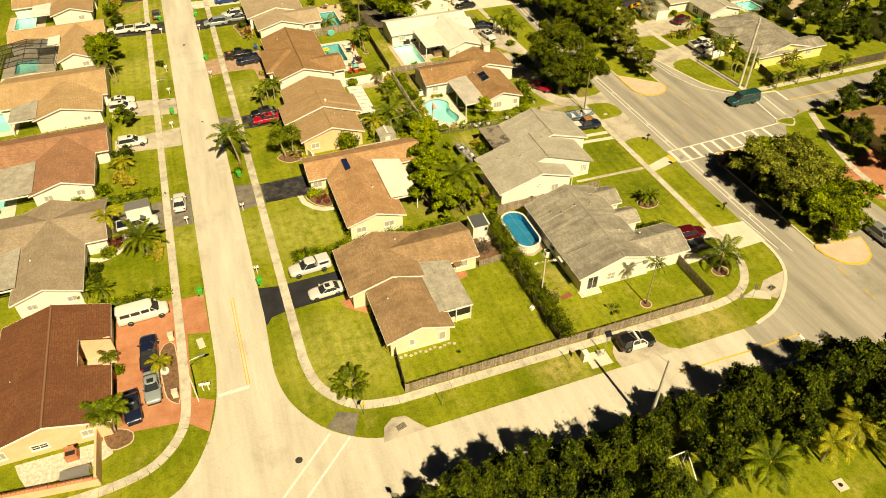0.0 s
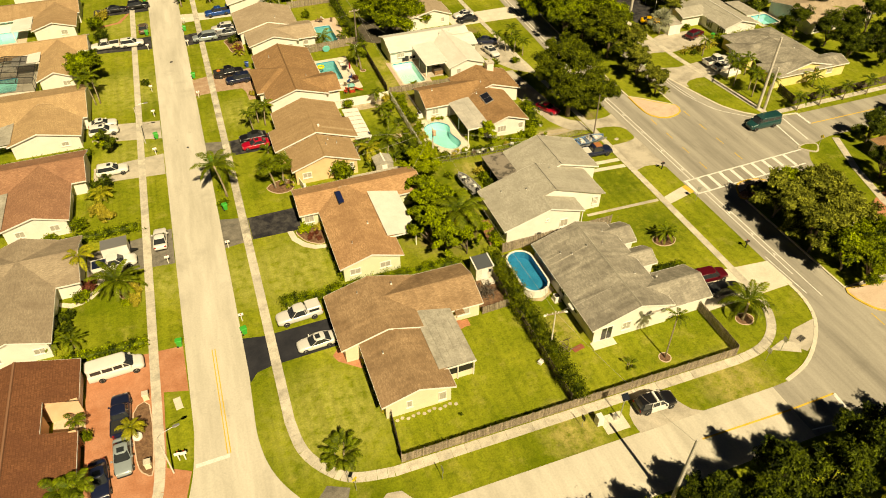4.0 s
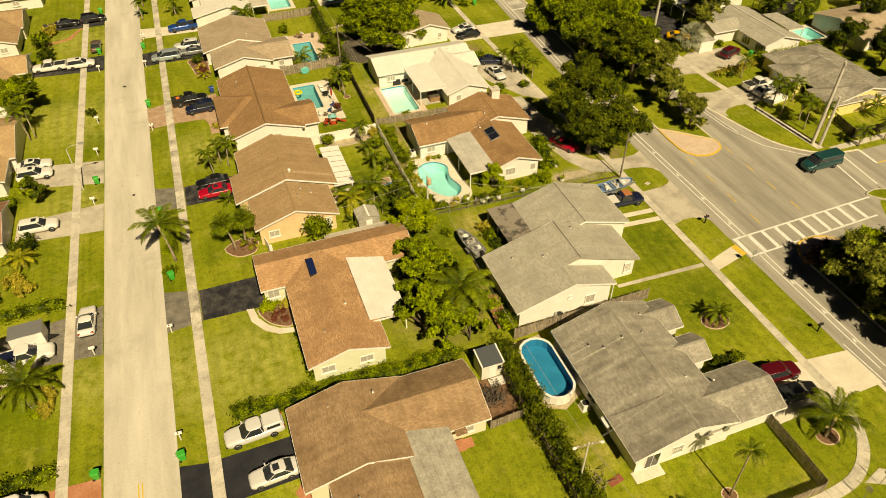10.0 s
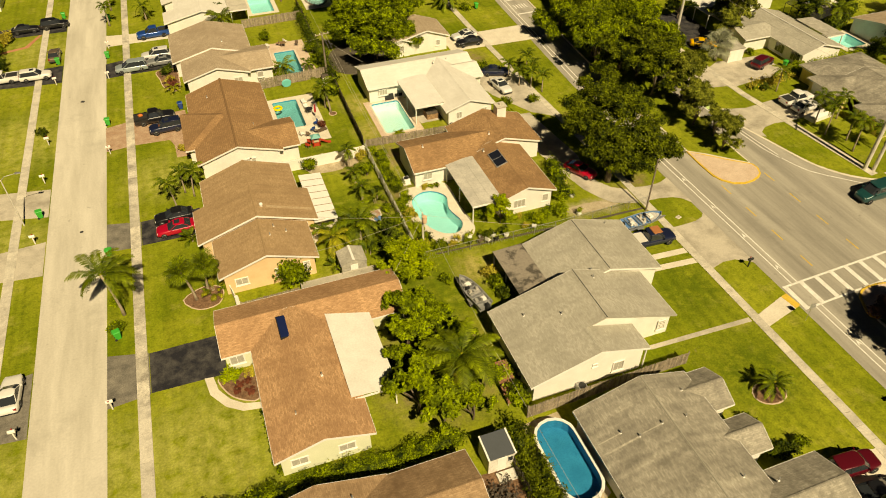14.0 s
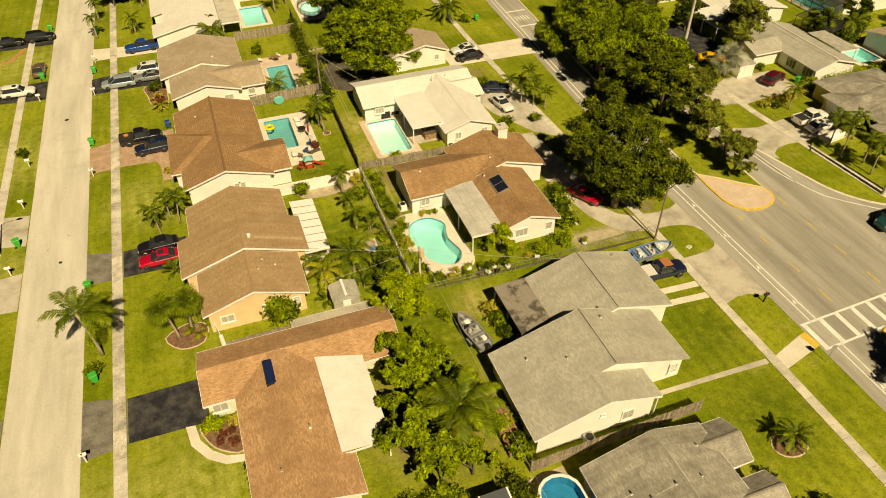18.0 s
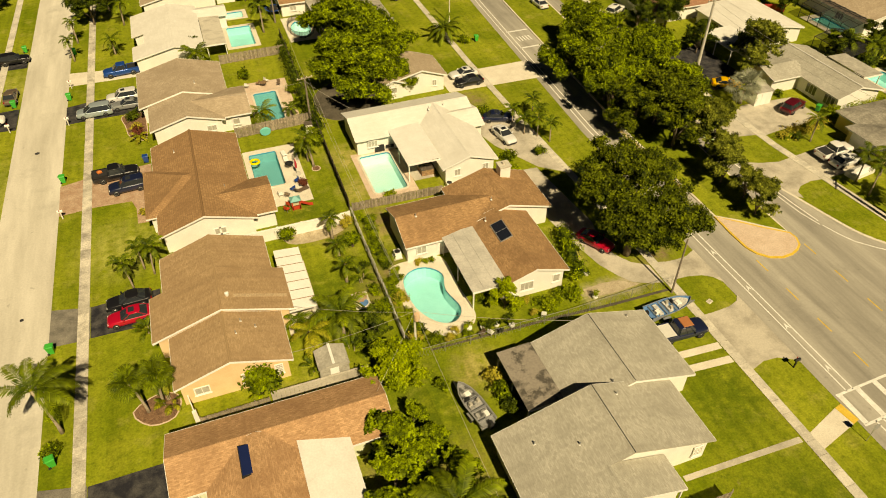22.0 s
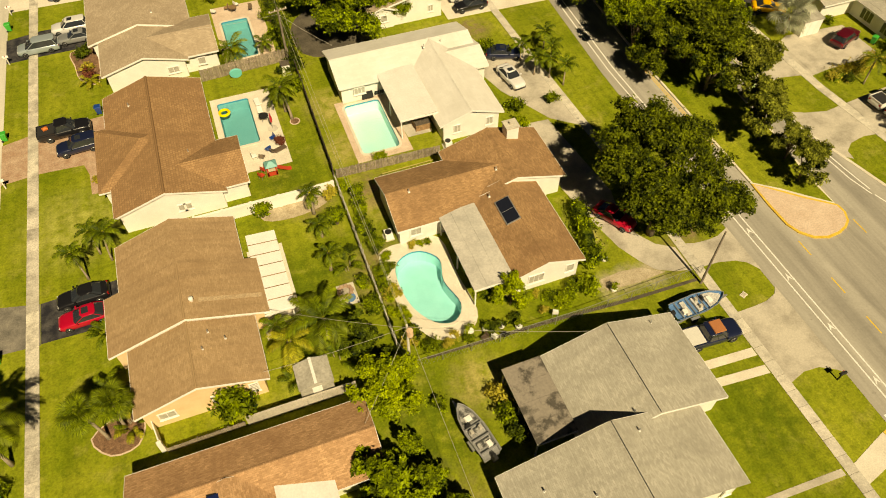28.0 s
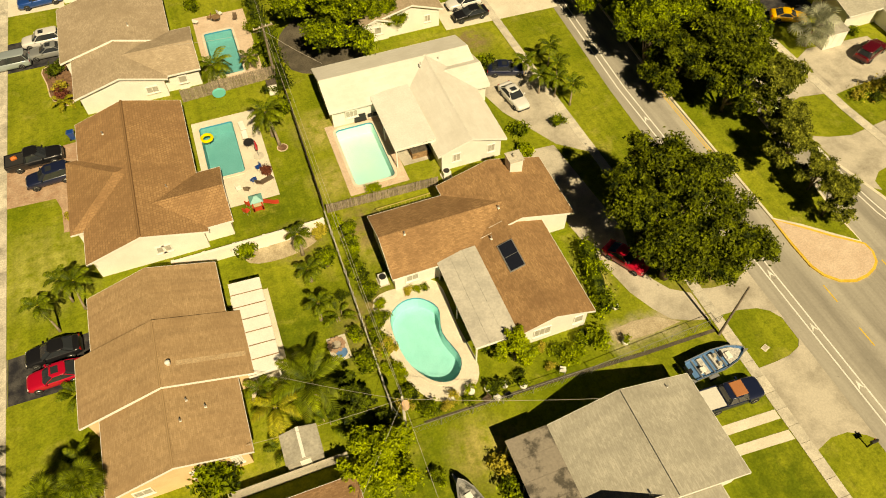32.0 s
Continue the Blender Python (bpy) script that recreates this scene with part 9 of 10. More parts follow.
# west gardens
bushes((-18.0, 59.2, 0.7, LEAF), (-17.9, 82.4, 0.9, LEAF_RED), (-18.6, 80.6, 0.9, LEAF), (-20.6, 78.0, 0.9, LEAF_DARK), (-20.4, 75.8, 0.9, LEAF_DARK), (-12.6, 78.6, 0.8, LEAF_YEL),
       (-12.4, 80.2, 0.7, LEAF_YEL), (-12.5, 81.4, 0.6, LEAF_YEL), (-13.4, 78.0, 0.6, LEAF_LIME), (-12.4, 77.6, 0.5, LEAF_YEL), (-12.8, 82.0, 0.7, LEAF), (-16.8, 105.0, 1.3, LEAF_DARK), (-17.0, 98.4, 1.0, LEAF_YEL), (-15.8, 96.8, 0.9, LEAF_YEL), (-19.4, 96.0, 1.1, LEAF),
       (-23.0, 93.8, 1.0, LEAF), (-16.8, 160.0, 1.4, LEAF_DARK), (-18.6, 166.0, 1.6, LEAF), (-16.8, 170.6, 1.3, LEAF_YEL), (-9.2, 136.6, 0.7, LEAF_DARK))
# both sides of the long back fence
bushes((33.3, 96.6, 0.7, LEAF_DARK), (33.5, 99.2, 0.55, LEAF_LIME), (33.2, 101.6, 0.7, LEAF), (32.9, 104.2, 0.5, LEAF_LIME), (33.3, 107.4, 0.75, LEAF), (32.8, 109.9, 0.6, LEAF_DARK), (33.4, 112.2, 0.55, LEAF_LIME),
       (31.0, 95.4, 0.75, LEAF_DARK), (30.9, 103.6, 0.6, LEAF), (31.2, 107.8, 0.5, LEAF_DARK), (31.1, 112.6, 0.6, LEAF))
# street-side gardens
bushes((10.2, 84.2, 0.8, LEAF_LIME), (11.4, 83.4, 0.35, LEAF_RED), (10.4, 82.6, 0.35, LEAF_RED), (11.6, 82.2, 0.35, LEAF_RED), (10.8, 83.3, 0.3, LEAF_RED), (12.0, 84.2, 0.6, LEAF_YEL),
       (12.4, 52.0, 0.5, LEAF_YEL), (8.2, 149.6, 0.9, LEAF_DARK), (8.6, 146.4, 0.7, LEAF_YEL), (8.8, 144.6, 0.8, LEAF_RED), (0.2, 94.6, 0.7, LEAF), (-0.1, 98.6, 0.5, LEAF),
       (8.8, 126.0, 0.5, LEAF_YEL))
# back gardens
bushes((26.0, 102.0, 0.8, LEAF), (24.6, 100.4, 0.7, LEAF), (28.4, 97.0, 1.0, LEAF_DARK), (31.0, 100.6, 0.9, LEAF), (30.8, 111.6, 0.9, LEAF), (31.0, 115.6, 0.8, LEAF_YEL),
       (24.0, 115.0, 0.9, LEAF), (27.8, 125.0, 0.6, LEAF_RED), (31.4, 134.0, 1.0, LEAF), (31.2, 137.4, 1.0, LEAF_DARK), (31.4, 145.0, 0.9, LEAF), (31.4, 149.0, 0.9, LEAF),
       (24.6, 156.6, 0.9, LEAF), (19.6, 48.6, 0.2, LEAF_DARK), (26.8, 84.6, 1.0, LEAF_DARK), (24.2, 79.8, 0.9, LEAF_DARK))
# gardens of the middle row
bushes((38.2, 88.4, 0.9, LEAF_YEL), (38.2, 86.6, 0.9, LEAF), (38.4, 85.0, 0.9, LEAF_DARK), (41.0, 98.8, 0.6, LEAF), (44.6, 96.6, 0.5, LEAF_LIME), (45.6, 96.9, 0.35, LEAF_YEL),
       (46.6, 96.2, 0.55, LEAF), (47.4, 95.2, 0.8, LEAF_LIME), (48.6, 96.4, 0.6, LEAF), (49.6, 96.8, 0.4, LEAF_DARK), (43.4, 96.4, 0.6, LEAF), (42.6, 95.2, 0.5, LEAF_DARK),
       (50.4, 95.8, 0.9, LEAF_LIME), (51.6, 98.6, 0.8, LEAF_LIME), (45.4, 94.9, 0.4, LEAF_YEL), (34.6, 94.6, 0.7, LEAF), (36.2, 94.6, 0.5, LEAF_YEL), (38.2, 94.4, 0.5, LEAF),
       (40.4, 94.8, 0.6, LEAF_DARK), (36.8, 106.2, 0.4, LEAF_YEL), (38.2, 106.1, 0.35, LEAF), (37.5, 106.2, 0.35, LEAF_LIME))
# gardens of the middle row
bushes((37.4, 118.9, 0.6, LEAF_LIME), (51.6, 63.4, 0.7, LEAF_DARK), (52.4, 60.2, 0.8, LEAF_DARK), (53.6, 60.0, 0.7, LEAF_DARK), (54.6, 60.2, 0.6, LEAF),
       (55.2, 133.0, 1.0, LEAF), (54.6, 121.4, 0.9, LEAF), (53.8, 118.4, 0.8, LEAF_LIME), (33.6, 89.6, 0.6, LEAF), (33.9, 73.0, 1.0, LEAF), (34.2, 75.6, 0.9, LEAF_LIME))
# east gardens
bushes((93.6, 112.0, 0.6, LEAF_DARK), (99.6, 122.6, 0.6, LEAF), (103.0, 115.2, 0.9, LEAF_LIME), (59.0, 121.2, 0.7, LEAF), (62.0, 156.0, 0.8, LEAF))

for x, y, r in ((73.2, 69.6, 1.3), (74.6, 70.2, 1.2), (75.8, 70.4, 1.1)):
    bush(x, y, r, 1.5, LEAF_PINK, "purple-pink flowering bush at the median tip")

# ---- fences and walls ----
fence("picket_fence", [(12.0, 45.35), (52.4, 45.3)], 1.45, "long weathered grey wooden picket fence", WOODGREY, 0.125, 0.02)
fence("board_fence", [(52.45, 45.4), (52.5, 53.0)], 1.6, "weathered wooden board fence", WOODGREY, 0.14, 0.02)
fence("board_fence", [(12.0, 45.5), (12.55, 51.6)], 1.5, "dark wooden side fence", WOODDARK, 0.14, 0.02)
fence("board_fence", [(34.2, 70.9), (51.0, 71.2)], 1.7, "weathered wooden board fence", WOODGREY, 0.15, 0.02)
fence("board_fence", [(27.4, 61.4), (31.4, 61.6)], 1.3, "grey wooden garden fence", WOODGREY, 0.14, 0.03)
fence("board_fence", [(31.9, 96.0), (32.0, 117.2)], 1.5, "weathered fence with pale boards", WHITEWOOD, 0.16, 0.18)
fence("board_fence", [(32.1, 118.2), (32.9, 170.0)], 1.6, "dark wooden back fence", WOODDARK, 0.22, 0.02, 3.2)
fence("board_fence", [(32.4, 117.9), (43.8, 117.5)], 1.3, "weathered grey wooden fence", WOODGREY, 0.14, 0.03)
fence("board_fence", [(21.4, 139.3), (32.2, 139.9)], 1.7, "grey wooden board fence", WOODGREY, 0.16, 0.02)
fence("board_fence", [(22.0, 162.8), (32.4, 163.2)], 1.6, "pale grey wooden board fence", WOODGREY, 0.18, 0.02)
fence("board_fence", [(98.5, 89.4), (126.0, 89.8)], 1.6, "dark wooden fence with posts", WOODDARK, 0.22, 0.02, 3.0)
fence("board_fence", [(98.5, 89.5), (99.2, 94.2)], 1.6, "dark weathered wooden fence", WOODDARK, 0.22, 0.02, 3.0)
fence("board_fence", [(113.0, 150.4), (122.0, 147.6)], 1.6, "red painted wooden fence", plain("red_fence_paint", (0.40, 0.03, 0.025), 0.7), 0.22, 0.02, 3.0)
wire_fence([(32.6, 93.6), (48.4, 93.3), (61.0, 93.7)], 1.25, "galvanised wire chain-link garden fence")
wire_fence([(31.9, 96.0), (32.6, 93.6)], 1.25, "galvanised chain-link fence end")
wall = base("garden_wall", 17.5, 116.0, label="low white rendered garden wall", category="wall", kind="structure")
part("panel", Build().box(0, 14.2, -0.08, 0.08, 0, 1.5), WHITE, wall)
part("cap", Build().box(-0.03, 14.23, -0.12, 0.12, 1.5, 1.57, 0.02), WHITE, wall)
for i in range(6):
    part("pier", Build().box(i * 2.78, i * 2.78 + 0.3, -0.15, 0.15, 0, 1.62, 0.02), WHITE, wall)
gw = base("garden_wall", -19.8, 45.1, label="salmon wall with a red tile cap", category="wall", kind="structure")
part("panel", Build().box(-0.12, 0.12, 0, 7.0, 0, 1.7), PINKWALL, gw)
part("panel", Build().loft([[(0.1, -0.1, 0), (0.1, 0.14, 0), (0.1, 0.14, 1.3), (0.1, -0.1, 1.3)], [(-10.5, 1.2, 0), (-10.5, 1.44, 0), (-10.5, 1.44, 1.3), (-10.5, 1.2, 1.3)]]), PINKWALL, gw)
for i in range(26):
    k = i / 26
    part("cap_tile", Build().loft([[(0.1 - 10.6 * k, -0.22 + 1.3 * k, 1.3), (0.1 - 10.6 * k, 0.28 + 1.3 * k, 1.3), (0.1 - 10.6 * k, 0.03 + 1.3 * k, 1.44)], [(-0.27 - 10.6 * k, -0.17 + 1.3 * k, 1.3), (-0.27 - 10.6 * k, 0.33 + 1.3 * k, 1.3), (-0.27 - 10.6 * k, 0.08 + 1.3 * k, 1.44)]]), PAVER, gw)
fence("slatted_fence", [(12.3, 93.4), (18.4, 93.5)], 0.8, "low weathered slatted fence between the houses", WOODGREY, 0.16, 0.03)
gp = base("garden_gate", 11.5, 96.2, turn=-79, label="narrow white garden gate and post", category="gate")
part("panel", Build().box(0, 2.4, -0.05, 0.05, 0.1, 1.25), WHITEWOOD, gp)
part("post", Build().box(2.4, 2.75, -0.2, 0.2, 0, 1.45, 0.02), WHITE, gp)
bw = base("block_wall", 18.6, 93.5, turn=0, label="low grey block wall with a rough cap", category="wall", kind="structure")
for i in range(22):
    for j in range(6):
        part("block", Build().box(i * 0.41, i * 0.41 + 0.395, -0.1, 0.1, j * 0.205, j * 0.205 + 0.195), CONC_D, bw)

# ---- poles, lamps and wires ----
gp_ = utility_pole(32.6, 53.4, 6.5, POLECONC, "slim pale pole with two white lamps beside the hedge", 1, -6, 0.10)
for k in (-1.25, 1.25):
    part("lamp_head", Build().tube([(k * 0.85, 0, 6.16), (k, 0, 6.12), (k * 1.12, 0, 6.08)], [0.07, 0.15, 0.10], 10), TRIM, gp_, "white flood lamp")
utility_pole(32.4, 93.9, 6.6, POLECONC, "slim pale utility pole with a transformer can", 0, 15, 0.14, transformer=True)
utility_pole(31.9, 139.2, 7.6, POLEWOOD, "wooden utility pole at the back fence", 1, 10)
utility_pole(33.2, 176.0, 7.6, POLEWOOD, "wooden utility pole at the back fence", 1, 10)
utility_pole(60.4, 92.7, 7.4, POLEWOOD, "slim dark pole beside the sidewalk", 0, 0, 0.12)
utility_pole(34.7, 32.2, 11.0, POLECONC, "tall pale concrete pole beside the road", 0, 90, 0.2)
utility_pole(91.7, 90.2, 13.2, POLECONC, "tall pale concrete utility pole", 1, 45, 0.27)
utility_pole(92.6, 89.6, 8.0, POLECONC, "short pale concrete pole beside the tall one", 0, 0, 0.24)
utility_pole(91.4, 132.0, 12.5, POLECONC, "tall pale concrete utility pole", 1, 0, 0.26)
utility_pole(62.6, 165.0, 7.0, POLECONC, "pale pole at the far crossing", 1, 90, 0.12)
street_lamp(-10.1, 116.0, 6.6, 0)
street_lamp(-9.7, 52.0, 6.2, 12)
for a, b, s in (((32.6, 53.4, 6.4), (32.4, 93.9, 6.5), 0.9), ((32.4, 93.9, 6.5), (31.9, 139.2, 7.3), 1.0), ((32.5, 93.9, 6.4), (32.4, 139.2, 7.3), 1.0), ((31.9, 139.2, 7.3), (33.2, 176.0, 7.3), 0.9),
                ((32.4, 93.9, 6.3), (20.8, 96.0, 2.9), 0.3), ((32.4, 93.9, 6.3), (48.2, 89.2, 3.9), 0.4), ((32.4, 93.9, 6.2), (22.4, 101.9, 2.8), 0.3), ((32.4, 93.9, 6.2), (27.2, 88.6, 3.6), 0.2), ((32.6, 53.4, 6.2), (43.9, 57.0, 4.3), 0.3), ((34.7, 32.2, 10.6), (32.6, 53.4, 6.4), 0.6),
                ((91.7, 90.2, 12.9), (91.4, 132.0, 12.2), 1.2), ((91.7, 90.2, 11.9), (91.4, 132.0, 11.2), 1.2), ((31.9, 139.2, 6.8), (20.0, 146.0, 3.2), 0.3), ((31.9, 139.2, 6.8), (37.0, 136.0, 3.4), 0.2)):
    wire(a, b, s)

# brush heap behind the short fence
heap = base("brush_heap", 28.4, 64.0, label="dark heap of cut brush behind the fence", category="brush heap")
part("foliage", leaf_mesh("foliage", [(0, 0, 0.2, 0.9), (1.0, 0.3, 0.2, 0.8), (0.4, 1.2, 0.2, 0.8), (1.4, 1.3, 0.1, 0.7)], 900, 0.12, 77, WOODDARK), None, heap)

tangle = base("brush_heap", 34.2, 53.2, label="tangle of bare cut branches beside the hedge", category="brush heap")
rng = random.Random(19)
for i in range(26):
    a, s = rng.uniform(0, 6.28), rng.uniform(0.5, 1.3)
    p = Vector((rng.uniform(-0.7, 0.8), rng.uniform(-1.0, 1.0), 0.02))
    part("branch", Build().tube([p, p + Vector((math.cos(a) * s * 0.5, math.sin(a) * s * 0.5, 0.35 * s)), p + Vector((math.cos(a + 0.5) * s, math.sin(a + 0.5) * s, 0.6 * s * rng.uniform(0.2, 1)))], [0.04, 0.03, 0.012], 4), WOODGREY if i % 3 else WOODDARK, tangle)
sheet = base("ground_sheet", 35.8, 52.5, turn=12, label="faded red sheet lying on the lawn", category="sheet")
part("cloth", Build().box(-0.75, 0.75, -0.35, 0.35, 0.0, 0.06, 0.02), plain("faded_red_sheet", (0.30, 0.09, 0.05), 0.8), sheet)
tub = base("storage_tub", 30.7, 52.0, turn=25, label="small white plastic tub on the lawn", category="tub")
part("body", Build().box(-0.3, 0.3, -0.22, 0.22, 0, 0.34, 0.03), WHITE, tub)
part("lid", Build().box(-0.33, 0.33, -0.25, 0.25, 0.34, 0.39, 0.015), WHITE, tub)
step = base("shed_step", 30.1, 66.1, label="low white step in front of the shed", category="step")
part("tread", Build().box(-0.8, 0.9, -0.35, 0.6, 0, 0.3, 0.02), WHITEWOOD, step)
part("planter", Build().tube([(1.15, -0.2, 0), (1.15, -0.2, 0.4)], [0.2, 0.27], 10), TRIM, step)
fence("board_fence", [(31.42, 46.2), (31.42, 61.5)], 1.3, "weathered board fence in front of the hedge", WOODGREY, 0.16, 0.02)

# ---- kerbside things ----
for x, y, r in ((-0.5, 68.2, 10), (-7.9, 68.9, -5), (0.2, 93.4, 15), (-0.5, 106.6, 0), (-0.6, 136.5, 0), (-0.6, 158.9, 0), (-8.3, 116.9, 10), (-8.2, 159.4, 0), (-8.1, 178.8, 5), (-0.4, 175.0, 0), (64.2, 156.2, 0), (63.0, 188.0, 0), (101.8, 117.0, 20), (96.6, 57.8, 0)):
    wheelie_bin(x, y, r)
for x, y, m in ((9.5, 137.6, PAINTS["blue"]), (9.4, 167.6, PAINTS["blue"])):
    wheelie_bin(x, y, 0, m, "blue wheeled recycling bin beside the house")
for x, y, r in ((-0.4, 84.7, 180), (-8.3, 84.3, 0), (-0.5, 70.4, 180), (-8.6, 111.9, 0), (-8.3, 124.4, 0), (-0.4, 128.6, 180), (-0.5, 151.2, 180), (-0.5, 162.8, 180), (-8.2, 152.0, 0), (-8.3, 133.8, 0)):
    mailbox(x, y, r)
for x, y in ((-9.05, 53.3), (-8.45, 53.2), (65.6, 60.4), (65.4, 80.2)):
    mailbox(x, y, 0, BLACKMETAL if x > 0 else TRIM, "dark mailbox beside the road" if x > 0 else "white mailbox, one of a pair on the verge")
lid = base("white_board", -8.7, 60.5, 0.0, 100, label="flat white board lying on the verge", category="board")
part("sheet", Build().box(-0.8, 0.8, -0.4, 0.4, 0.0, 0.1, 0.02), CONC_W, lid)
SIGN_Y = plain("yellow_sign", (0.80, 0.62, 0.02), 0.5)
sign(6.9, 43.9, 2.4, -60, SIGN_Y, "diamond", "yellow diamond warning sign at the crossing")
sign(6.4, 45.0, 2.3, 0, BLACKMETAL, "octagon", "dark back of a road sign")
sign(15.2, 42.2, 2.2, 10, ALU, "square", "small sign seen from behind")
sign(31.0, 42.8, 2.0, 10, BLACKMETAL, "square", "small dark sign on the verge")
sign(7.0, 33.0, 2.3, 60, ALU, "square", "grey back of a road sign")
sign(92.6, 76.6, 2.4, 200, SIGN_Y, "diamond", "yellow diamond sign at the crossing")
sign(65.6, 71.6, 2.5, 80, ALU, "square", "slim sign at the crossing ramp")
sign(55.0, 43.4, 2.2, 0, ALU, "square", "small sign on the verge")
sign(57.6, 44.0, 2.4, 0, ALU, "square", "small sign on the verge")
for x, y in ((10.2, 41.2), (61.2, 44.7)):
    d = base("storm_drain", x, y, 0.022, 15, label="rusty storm drain grate in concrete", category="drain", kind="structure")
    part("frame", Build().box(-0.6, 0.6, -0.4, 0.4, 0, 0.03), CONC_D, d)
    for i in range(8):
        part("grate_bar", Build().box(-0.52 + i * 0.135, -0.44 + i * 0.135, -0.34, 0.34, 0.03, 0.06), BLACKMETAL, d)
for x, y, r in ((-0.8, 41.0, 0.38), (-3.65, 112.3, 0.2), (-4.25, 144.9, 0.3)):
    single("manhole_cover", Build((x, y, 0)).prism(ring(x, y, r, r, 16), 0.0, 0.034), BLACKTOP, label="dark iron manhole cover in the paving", category="manhole cover", kind="structure")
box = base("utility_cabinet", 33.4, 42.6, 0.022, label="pale utility cabinets on a concrete pad", category="utility box")
part("cabinet", Build().box(-0.9, -0.2, -0.4, 0.4, 0, 1.3, 0.03), TRIM, box)
part("meter", Build().box(1.2, 1.5, -0.3, 0.1, 0, 0.7, 0.02), ALU, box)
sp = base("solar_pole", 35.3, 42.4, 0, label="small pole with a dark solar panel", category="pole")
part("pole", Build().tube([(0, 0, 0), (0, 0, 3.6)], 0.05, 6), ALU, sp)
part("panel", Build().loft([[(-0.4, -0.3, 3.5), (0.4, -0.3, 3.5), (0.4, 0.3, 3.9), (-0.4, 0.3, 3.9)], [(-0.4, -0.32, 3.54), (0.4, -0.32, 3.54), (0.4, 0.28, 3.94), (-0.4, 0.28, 3.94)]]), SOLAR, sp)
pot = base("plant_pot", -12.9, 57.4, label="large round white plant pot", category="plant pot")
part("pot", Build().loft([[(r * math.cos(6.2832 * i / 14), r * math.sin(6.2832 * i / 14), z) for i in range(14)] for r, z in ((0.35, 0), (0.5, 0.25), (0.48, 0.5), (0.42, 0.55))]), TRIM, pot)
for x, y in ((-12.0, 53.6), (-11.9, 62.4)):
    lp = base("gate_pier", x, y, label="short pale stone pier with a lamp cap", category="pier")
    part("pier", Build().box(-0.3, 0.3, -0.3, 0.3, 0, 0.9, 0.02), CREAM, lp)
    part("cap", Build().box(-0.36, 0.36, -0.36, 0.36, 0.9, 0.98, 0.04), CONC, lp)

# ---- yards ----
shed_w = shed(28.7, 31.2, 66.9, 69.2, 2.1, WHITEWOOD, plain("dark_panel", (0.09, 0.10, 0.11), 0.35), "small white shed with a dark panel roof", flat=True)
for x in (28.7, 31.05):
    part("roof_edge", Build((28.7, 66.9, 0)).loft([[(x, y, z - 0.1), (x + 0.15, y, z - 0.1), (x + 0.15, y, z + 0.03), (x, y, z + 0.03)] for y, z in ((66.87, 2.1), (69.2, 2.35))]), TRIM, shed_w, "white roof edge strip")
part("window", Build((28.7, 66.9, 0)).box(30.5, 30.9, 66.93, 66.98, 1.1, 1.6), GLASS, shed_w)
shed(23.1, 26.0, 93.8, 96.3, 2.0, PANELGREY, PANELGREY, "small grey garden shed with a pale ridge")
shed(93.9, 96.9, 121.2, 124.0, 2.2, WHITE, PANELGREY, "white garden shed beside the driveway", flat=True)
tin = base("lean_to", 33.1, 72.6, label="low sloping rusty tin sheet beside the grey house", category="lean-to")
part("roof", Build().loft([[(0, 0, 0.32), (1.55, 0, 0.32), (1.55, 0, 0.40), (0, 0, 0.40)], [(0, 4.1, 1.2), (1.55, 4.1, 1.2), (1.55, 4.1, 1.28), (0, 4.1, 1.28)]]), METALROOF, tin)
for a, b, c in ((0.06, 0.06, 0.33), (1.49, 0.06, 0.33), (0.06, 4.04, 1.2), (1.49, 4.04, 1.2)):
    part("post", Build().box(a - 0.05, a + 0.05, b - 0.05, b + 0.05, 0, c), WOODGREY, tin)
ov = base("oval_pool", 35.25, 65.4, 0.02, label="oval above-ground pool with blue water and a white rim", category="pool")
o1 = [(x, y) for x, y in rect(-1.75, 1.75, -3.9, 3.9, 1.7)]
wallb = Build()
n = len(o1)
og, oi = grow(o1, 0.05), grow(o1, -0.03)
for i in range(n):
    j = (i + 1) % n
    wallb.face([(*og[i], 0), (*og[j], 0), (*og[j], 1.2), (*og[i], 1.2)])
    wallb.face([(*oi[j], 0.02), (*oi[i], 0.02), (*oi[i], 1.2), (*oi[j], 1.2)])
    part("wall_panel", Build().loft([[(*og[i], 0.0), (*og[j], 0.0), (*og[j], 1.18), (*og[i], 1.18)], [(*grow(og, 0.02)[i], 0.0), (*grow(og, 0.02)[j], 0.0), (*grow(og, 0.02)[j], 1.18), (*grow(og, 0.02)[i], 1.18)]]), TRIM, ov)
part("liner", wallb, POOLBLUE, ov)
fl = Build()
fl.face([(*p, 0.03) for p in oi])
part("floor", fl, POOLBLUE, ov)
wa = Build()
wa.face([(*p, 1.02) for p in oi])
part("water", wa, WATERB, ov, "deep blue water").visible_shadow = False
rm = Build()
r1, r2 = grow(o1, -0.1), grow(o1, 0.16)
for i in range(n):
    j = (i + 1) % n
    rm.face([(*r1[i], 1.22), (*r2[i], 1.22), (*r2[j], 1.22), (*r1[j], 1.22)])
    rm.face([(*r2[i], 1.22), (*r2[i], 1.16), (*r2[j], 1.16), (*r2[j], 1.22)])
    rm.face([(*r1[j], 1.22), (*r1[j], 1.16), (*r1[i], 1.16), (*r1[i], 1.22)])
part("rim", rm, TRIM, ov)
